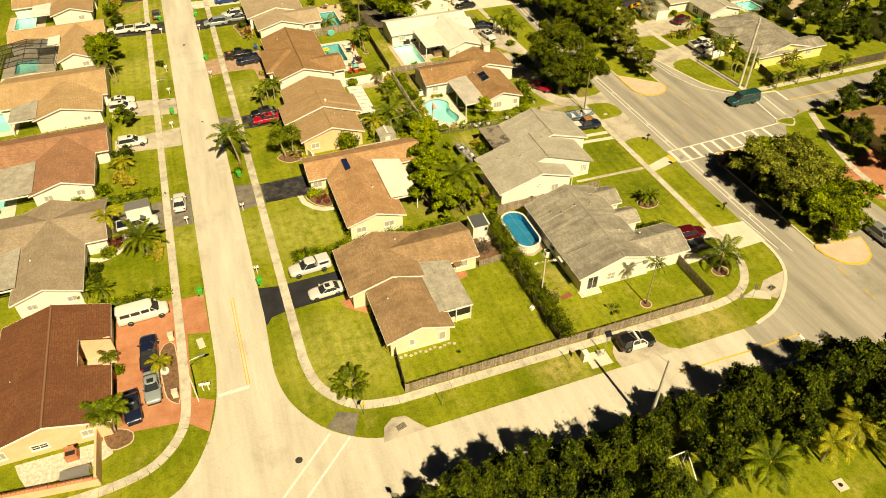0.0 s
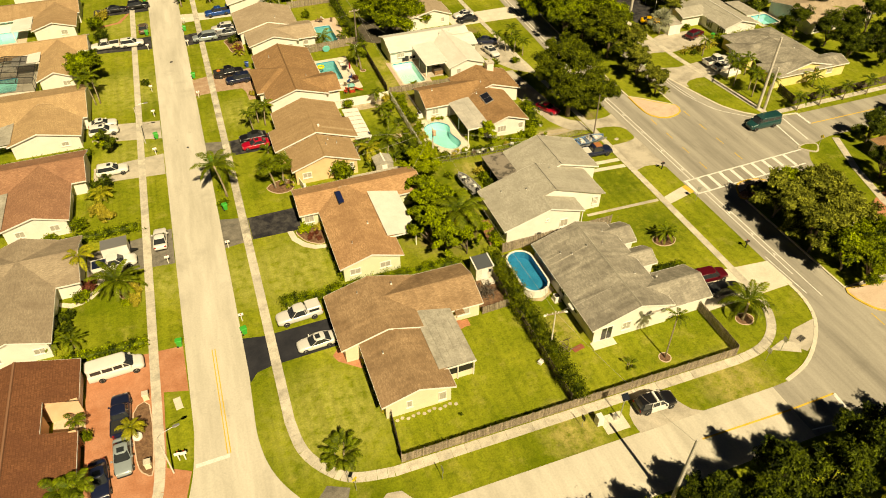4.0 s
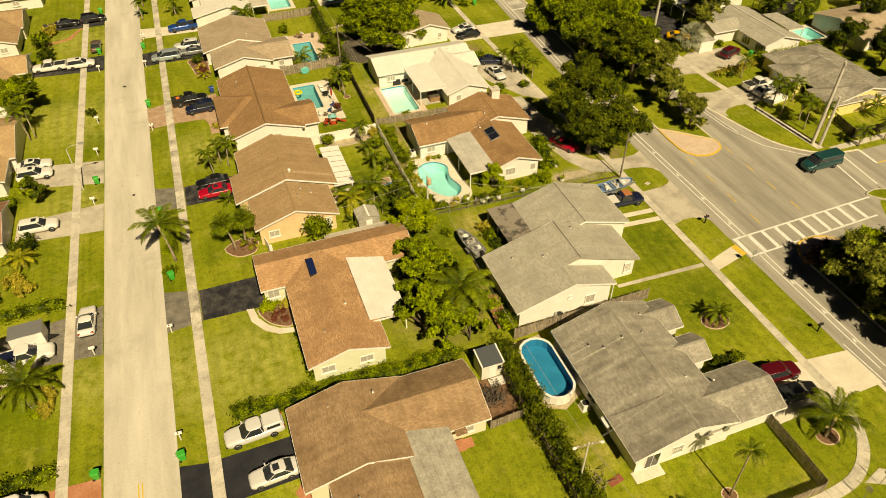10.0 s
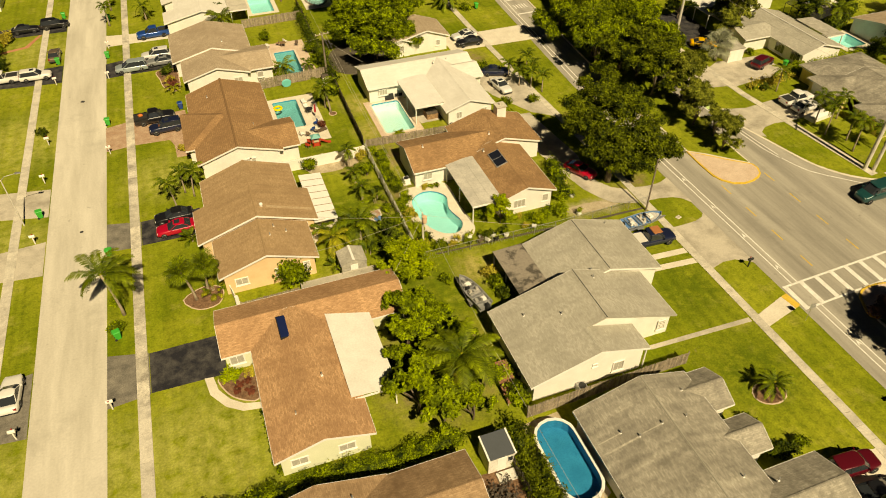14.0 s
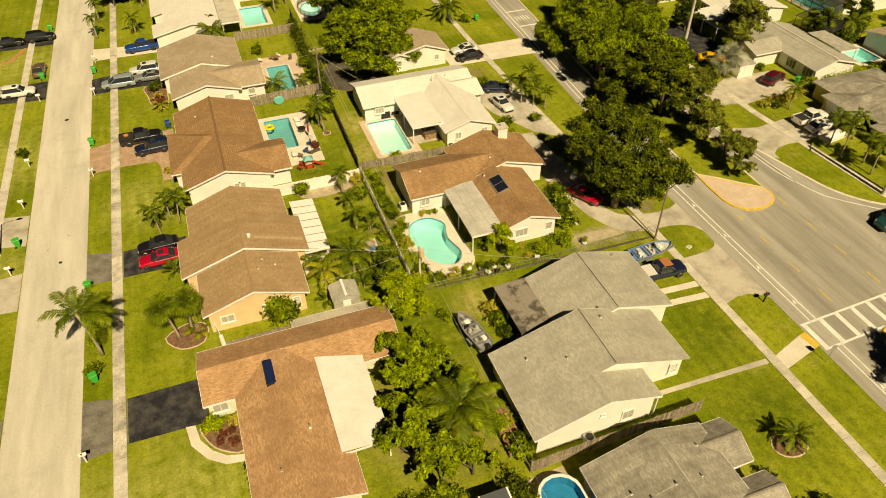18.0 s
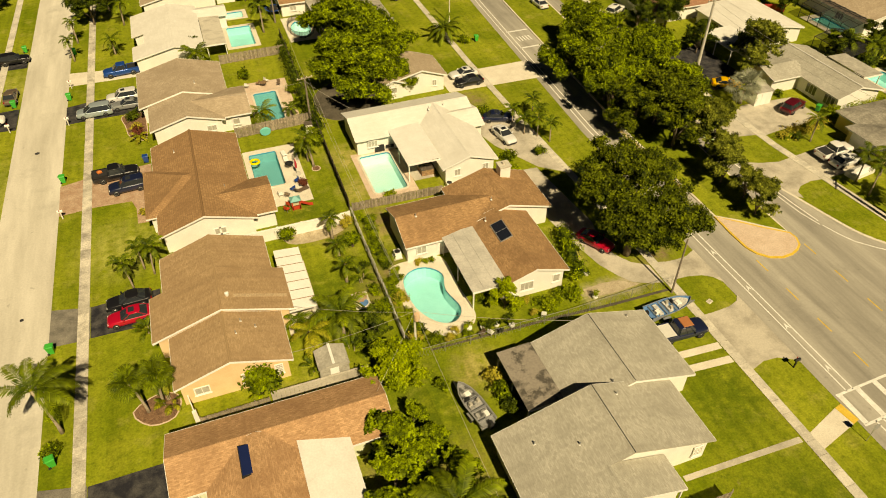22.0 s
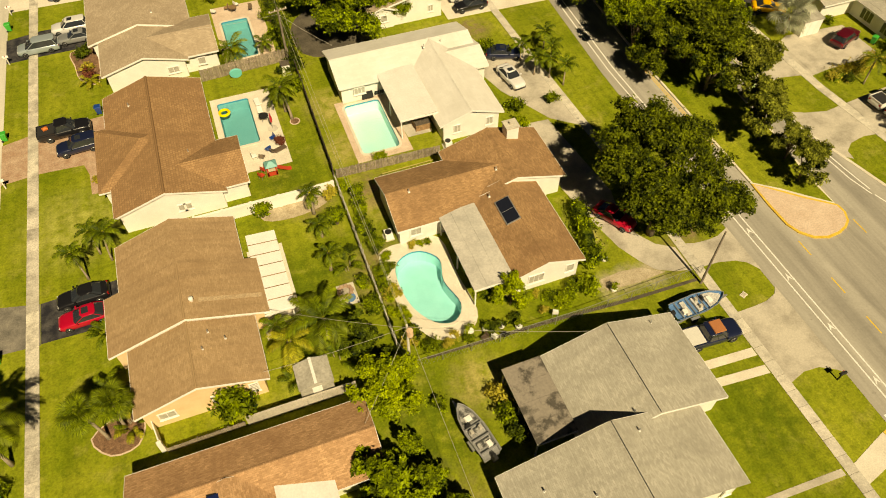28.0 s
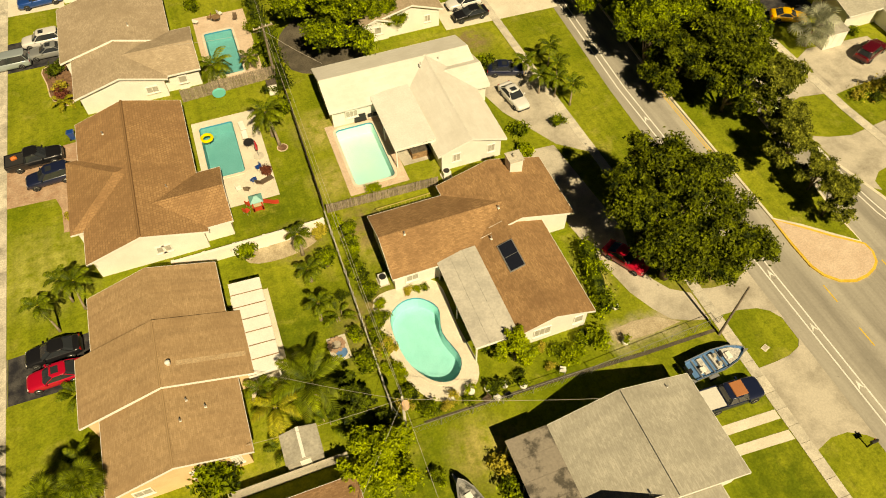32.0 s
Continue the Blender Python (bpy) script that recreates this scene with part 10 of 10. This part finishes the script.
for s in (-0.25, 0.25):
    part("ladder_rail", Build().tube([(0.8 + s, -4.3, 0), (0.8 + s, -4.1, 1.4), (0.8 + s, -3.6, 1.5), (0.8 + s, -3.5, 0.6)], 0.025, 5), ALU, ov)
# white poolside deck, loungers, tables, float
for x, y, r, m in ((26.8, 132.6, 95, TRIM), (26.8, 131.2, 90, TRIM), (27.5, 124.0, 20, PAINTS["bronze"])):
    lounger(x, y, r, m)
patio_table(27.0, 129.6, BLACKMETAL, "round dark patio table on the pool deck")
um = base("patio_umbrella", 27.6, 127.9, 0.04, label="closed patio parasol with a pale round base", category="parasol")
part("canopy", Build().tube([(0, 0, 1.0), (0.02, 0, 1.5), (0, 0, 2.3)], [0.13, 0.16, 0.04], 8), PAINTS["red"], um)
part("pole", Build().tube([(0, 0, 0), (0, 0, 2.4)], 0.025, 6), ALU, um)
part("foot", Build().prism(ring(0, 0, 0.55, 0.55, 16), 0, 0.08), CONC, um)
for x, y, r, m in ((27.2, 126.0, 200, PAINTS["blue"]), (26.4, 124.4, 120, PAINTS["blue"]), (25.6, 123.4, 60, PAINTS["bronze"]), (24.8, 123.8, 10, TRIM)):
    patio_chair(x, y, r, m)
fl = base("pool_float", 22.9, 132.6, -0.1, label="yellow inflatable ring floating in the pool", category="pool float")
part("tube", Build().loft([[(0.55 * math.cos(a) + 0.17 * math.cos(a) * math.cos(b), 0.55 * math.sin(a) + 0.17 * math.sin(a) * math.cos(b), 0.12 + 0.15 * math.sin(b)) for b in [6.2832 * j / 8 for j in range(8)]] for a in [6.2832 * i / 20 for i in range(20)] + [6.2831]]), plain("yellow_vinyl", (0.85, 0.66, 0.02), 0.35), fl)
pl = base("play_set", 26.3, 121.0, label="red and teal plastic play set on the lawn", category="play set")
RED_P, TEAL_P, CREAM_P = plain("red_plastic", (0.55, 0.06, 0.03), 0.45), plain("teal_plastic", (0.16, 0.42, 0.38), 0.45), plain("beige_plastic", (0.60, 0.48, 0.30), 0.5)
for a in (-0.6, 0.3):
    for b in (-0.45, 0.45):
        part("post", Build().box(a - 0.07, a + 0.07, b - 0.07, b + 0.07, 0, 1.3), RED_P, pl)
part("platform", Build().box(-0.7, 0.4, -0.5, 0.5, 0.7, 0.8), CREAM_P, pl)
part("roof", Build().loft([[(-0.8, -0.6, 1.3), (0.5, -0.6, 1.3), (0.5, 0.6, 1.3), (-0.8, 0.6, 1.3)], [(-0.3, -0.05, 1.7), (0.0, -0.05, 1.7), (0.0, 0.05, 1.7), (-0.3, 0.05, 1.7)]]), TEAL_P, pl)
part("slide", Build().loft([[(0.4, -0.25, 0.75), (0.4, 0.25, 0.75), (0.4, 0.25, 0.82), (0.4, -0.25, 0.82)], [(1.5, -0.25, 0.1), (1.5, 0.25, 0.1), (1.5, 0.25, 0.17), (1.5, -0.25, 0.17)], [(1.9, -0.25, 0.06), (1.9, 0.25, 0.06), (1.9, 0.25, 0.12), (1.9, -0.25, 0.12)]]), RED_P, pl)
part("panel", Build().box(-0.7, 0.4, -0.52, -0.46, 0.1, 0.6), RED_P, pl)
for x, y in ((25.4, 121.4), (25.0, 120.6)):
    patio_chair(x, y, 40, RED_P, "small red toy chair on the lawn")
fp = base("fire_pit", 29.3, 103.3, label="round stone fire pit on the lawn", category="fire pit")
for i in range(10):
    a = 6.2832 * i / 10
    part("stone", Build().prism(ring(0.6 * math.cos(a), 0.6 * math.sin(a), 0.2, 0.18, 6, i), 0, 0.3), PAVER_B, fp)
part("ash", Build().prism(ring(0, 0, 0.55, 0.55, 14), 0, 0.1), CONC_D, fp)
part("slab", Build().box(-0.7, 0.95, -1.5, 0.9, 0.0, 0.04), CONC, fp)
part("bowl", Build().tube([(0.25, -0.85, 0.04), (0.25, -0.85, 0.2)], [0.42, 0.5], 14), HULL_B, fp, "blue-grey metal bowl")
tr = base("trampoline", 33.8, 180.6, label="round blue-edged trampoline in the yard", category="trampoline")
part("mat", Build().prism(ring(0, 0, 1.4, 1.4, 20), 0.86, 0.9), RUBBER, tr)
part("frame_pad", Build().loft([[((1.55 + 0.2 * math.cos(b)) * math.cos(a), (1.55 + 0.2 * math.cos(b)) * math.sin(a), 0.9 + 0.06 * math.sin(b)) for b in [6.2832 * j / 6 for j in range(6)]] for a in [6.2832 * i / 20 for i in range(20)] + [6.2831]]), PAINTS["blue"], tr)
for i in range(6):
    a = i * 1.047
    part("leg", Build().tube([(1.55 * math.cos(a), 1.55 * math.sin(a), 0), (1.55 * math.cos(a), 1.55 * math.sin(a), 0.9)], 0.03, 5), ALU, tr)
wl = base("paddling_pool", 25.4, 137.6, -0.12, label="small round teal paddling pool leaning on the fence", category="paddling pool")
part("shell", Build().loft([[(r * math.cos(6.2832 * i / 16), 0.9 + z * 0.7, 0.75 + r * math.sin(6.2832 * i / 16) * 0.8 + z) for i in range(16)] for r, z in ((0.7, 0.0), (0.75, 0.12), (0.68, 0.14))]), plain("teal_vinyl", (0.12, 0.50, 0.46), 0.4), wl)
grill = base("barbecue", 39.1, 129.75 - 0.3, label="dark covered barbecue against the wall", category="barbecue")
part("cover", Build().box(-0.7, 0.7, -0.35, 0.25, 0.05, 1.0, 0.08), BLACKMETAL, grill)
for dx in (1.1, 1.7):
    patio_chair(39.1 + dx, 129.3, 90, BLACKMETAL, "dark patio chair against the white wall")
sp2 = base("hot_tub", 43.4, 122.6, label="brown square hot tub under the patio roof", category="hot tub")
part("shell", Build().box(-0.9, 0.9, -0.9, 0.9, 0.03, 0.85, 0.05), WOODBROWN, sp2)
part("cover", Build().box(-0.92, 0.92, -0.92, 0.92, 0.85, 0.95, 0.04), WOODDARK, sp2)
goal = base("goal_frame", 33.4, 25.8, label="white football goal frame with a net", category="goal")
for a, b in (((-2.6, 1.4, 0), (-2.6, 1.4, 2.0)), ((2.4, 1.6, 0), (2.4, 1.6, 2.0)), ((-2.6, 1.4, 2.0), (2.4, 1.6, 2.0)), ((2.4, 1.6, 2.0), (2.2, -1.2, 0.1)), ((-2.6, 1.4, 2.0), (-2.4, -1.2, 0.1)), ((-2.4, -1.2, 0.08), (2.2, -1.2, 0.08))):
    part("bar", Build().tube([a, b], 0.06, 6), TRIM, goal)
net = Build()
for i in range(14):
    u = i / 13
    net.tube([(-2.6 + 5.0 * u, 1.4 + 0.2 * u, 2.0), (-2.4 + 4.6 * u, -1.2, 0.1)], 0.012, 3, False)
part("net", net, TRIM, goal)
ut = base("well_cover", 48.8, 19.8, label="square concrete cover with a dark lid", category="well cover")
part("slab", Build().box(-0.6, 0.6, -0.6, 0.6, 0, 0.12), CONC, ut)
part("lid", Build().prism(ring(0, 0, 0.22, 0.22, 12), 0.12, 0.15), BLACKMETAL, ut)
ut = base("meter_cover", 63.3, 90.2, 0.0, 20, label="small square concrete meter cover in the grass", category="cover")
part("frame", Build().box(-0.32, 0.32, -0.25, 0.25, 0, 0.05, 0.01), CONC_W, ut)
part("lid", Build().box(-0.22, 0.22, -0.16, 0.16, 0.05, 0.065), CONC_D, ut)
# screened pool cages
for x0, x1, y0, y1 in ((-38.4, -28.0, 139.4, 150.8), (122.8, 128.6, 133.2, 144.8), (114.8, 121.8, 125.0, 133.0)):
    cage = base("pool_cage", x0, y0, label="dark aluminium screen cage over a pool", category="pool cage")
    w, d = x1 - x0, y1 - y0
    for i in range(6):
        a = d * i / 5
        part("rafter", Build().tube([(0, a, 0), (0, a, 2.6), (w / 2, a, 3.4), (w, a, 2.6), (w, a, 0)], 0.06, 4), BLACKMETAL, cage)
    for i in range(5):
        for s in (0, 1):
            b = Build()
            b.face([(s * w / 2 + 0.03, d * i / 5 + 0.06, (2.6, 3.4)[s]), (s * w / 2 + w / 2 - 0.03, d * i / 5 + 0.06, (3.4, 2.6)[s]), (s * w / 2 + w / 2 - 0.03, d * (i + 1) / 5 - 0.06, (3.4, 2.6)[s]), (s * w / 2 + 0.03, d * (i + 1) / 5 - 0.06, (2.6, 3.4)[s])])
            part("screen", b, SCREEN, cage, "dark insect screen")
    for a, z in ((0, 2.6), (w / 4, 3.0), (w / 2, 3.4), (3 * w / 4, 3.0), (w, 2.6), (0, 1.0), (w, 1.0)):
        part("purlin", Build().tube([(a, 0, z), (a, d, z)], 0.05, 4), BLACKMETAL, cage)
# mesh fence round the oval pool
pf = base("pool_fence", 37.0, 171.8, label="low dark mesh fence round the oval pool", category="fence")
for i in range(16):
    a, b = ((2.25 * math.cos(k * math.tau / 16), 4.0 * math.sin(k * math.tau / 16)) for k in (i, i + 1))
    part("post", Build().tube([(a[0], a[1], 0), (a[0], a[1], 1.15)], 0.03, 5), BLACKMETAL, pf)
    m = Build()
    m.face([(a[0], a[1], 0.04), (b[0], b[1], 0.04), (b[0], b[1], 1.1), (a[0], a[1], 1.1)])
    part("mesh_panel", m, SCREEN, pf)
wt = base("boat_cover", 95.4, 102.6, turn=8, label="large white tarpaulin over a low trailer", category="tarpaulin")
part("sheet", Build().loft([[(-1.9, -0.8, 0.0), (1.9, -0.8, 0.0), (1.9, 0.8, 0.0), (-1.9, 0.8, 0.0)], [(-1.85, -0.78, 0.55), (1.8, -0.76, 0.6), (1.8, 0.76, 0.6), (-1.85, 0.78, 0.55)], [(-1.4, -0.3, 0.85), (1.2, -0.3, 0.95), (1.2, 0.3, 0.95), (-1.4, 0.3, 0.85)]]), PANELWHITE, wt)
# stepping stones and patio clutter
for i in range(12):
    single("stepping_stone", Build((13.0 + i * 0.6, 50.2, 0)).prism(ring(13.0 + i * 0.6, 50.2 + 0.15 * math.sin(i * 2.1), 0.22, 0.2, 7, i), -0.02, 0.03), CONC_D, label="pale round stepping stone in the lawn", category="stepping stone", group="stepping stones")
st = base("brick_barbecue", -22.4, 49.2, label="brick outdoor barbecue with a grill", category="barbecue")
part("base", Build().box(-0.6, 0.6, -0.4, 0.4, 0, 1.0), PAVER, st)
part("grill", Build().box(-0.45, 0.45, -0.3, 0.3, 1.0, 1.05), BLACKMETAL, st)
part("hood", Build().box(-0.5, 0.5, 0.2, 0.4, 1.0, 1.6), PAVER, st)
crt = base("metal_crate", -22.0, 46.9, label="grey corrugated metal box by the wall", category="crate")
part("box", Build().box(-1.4, 1.4, -0.5, 0.5, 0, 0.8, 0.03), ALU, crt)
for i in range(10):
    part("rib", Build().box(-1.3 + i * 0.28, -1.2 + i * 0.28, -0.5, 0.5, 0.8, 0.84), ALU, crt)
for x, y in ((44.9, 54.0), (40.2, 53.6), (38.6, 59.0)):
    pass
for x, y, z, r in ((46.8, 52.75, 2.2, 0), (37.6, 66.4, 2.1, 90)):
    dish = base("satellite_dish", x, y, z, r, label="small grey satellite dish on the wall", category="satellite dish")
    part("dish", Build().loft([[(k * math.cos(6.2832 * i / 12), -0.35 - 0.15 * (1 - k), 0.4 + k * math.sin(6.2832 * i / 12)) for i in range(12)] for k in (0.05, 0.25, 0.38)]), ALU, dish)
    part("arm", Build().tube([(0, 0, 0), (0, -0.35, 0.35)], 0.03, 5), ALU, dish)

# ladder lying along the top of the board fence
YELLOWPAINT = plain("yellow_ladder", (0.50, 0.42, 0.12), 0.6)
ladder = base("ladder", 36.8, 115.6, 0.5, 1.0, label="long yellow ladder leaning along the wooden fence", category="ladder")
for z in (0.0, 0.4):
    part("rail", Build().box(0, 5.6, -0.03 + z * 0.6, 0.03 + z * 0.6, z, z + 0.09), YELLOWPAINT, ladder)
for i in range(14):
    part("rung", Build().tube([(0.25 + i * 0.39, 0.0, 0.04), (0.25 + i * 0.39, 0.24, 0.44)], 0.02, 5), YELLOWPAINT, ladder)
for a in (0.2, 5.3):
    part("bracket", Build().box(a, a + 0.06, -0.02, 0.06, -0.5, 0.05), YELLOWPAINT, ladder)
cab = base("garden_cabinet", 31.2, 137.2, label="small dark garden cabinet beside the fence", category="cabinet")
part("body", Build().box(-0.5, 0.5, -0.4, 0.4, 0, 1.5, 0.02), TRIM, cab)
part("lid", Build().box(-0.56, 0.56, -0.46, 0.5, 1.5, 1.62, 0.03), WOODDARK, cab)
# wall-side air conditioning units
for x, y, r in ((45.0, 118.3, 0), (35.0, 108.2, 90), (24.2, 79.6, 0), (21.9, 142.0, 0), (37.0, 60.4, 90)):
    ac = base("air_conditioner", x, y, turn=r, label="pale outdoor air conditioning unit beside the house", category="air conditioner", group="outdoor units")
    part("case", Build().box(-0.42, 0.42, -0.4, 0.4, 0.05, 0.8, 0.03), TRIM, ac)
    part("fan_grille", Build().tube([(0, 0, 0.8), (0, 0, 0.84)], 0.33, 14), BLACKMETAL, ac)
    part("plinth", Build().box(-0.55, 0.55, -0.5, 0.5, 0, 0.05), CONC, ac)
# pots and chairs round the kidney pool
for x, y, m in ((39.8, 95.0, LEAF), (38.4, 95.2, LEAF_LIME), (41.2, 94.8, LEAF_DARK), (53.3, 98.2, LEAF), (52.4, 94.8, LEAF_LIME), (37.0, 95.3, LEAF_YEL), (42.6, 94.2, LEAF)):
    pt = base("plant_pot", x, y, label="pale round pot with a leafy plant", category="plant pot", group="garden pots")
    part("pot", Build().loft([[(r * math.cos(6.2832 * i / 12), r * math.sin(6.2832 * i / 12), z) for i in range(12)] for r, z in ((0.2, 0), (0.3, 0.2), (0.32, 0.4), (0.26, 0.41))]), TRIM, pt)
    part("plant", leaf_mesh("plant", [(0, 0, 0.7, 0.36)], 110, 0.11, int(x * 10), m), None, pt)
for x, y, r, m in ((40.2, 93.9, 30, TRIM), (41.1, 93.8, 100, BLACKMETAL), (39.3, 94.1, 200, PAINTS["bronze"]), (46.2, 94.3, 60, TRIM)):
    patio_chair(x, y, r, m)
for x, y, r, m in ((28.0, 154.0, 30, TRIM), (26.6, 153.6, 160, WOODBROWN), (29.6, 152.4, 250, PAINTS["bronze"]), (24.9, 153.2, 60, TRIM)):
    patio_chair(x, y, r, m)
patio_table(27.4, 152.9, WOODBROWN, "round wooden table on the pool deck")
for x, y, r in ((25.6, 64.6, 70),):
    tb = base("storage_box", x, y, turn=r, label="weathered plastic storage box in the yard", category="box")
    part("body", Build().box(-0.6, 0.6, -0.3, 0.3, 0, 0.5, 0.03), PANELGREY, tb)
    part("lid", Build().box(-0.64, 0.64, -0.34, 0.34, 0.5, 0.58, 0.03), CONC_D, tb)
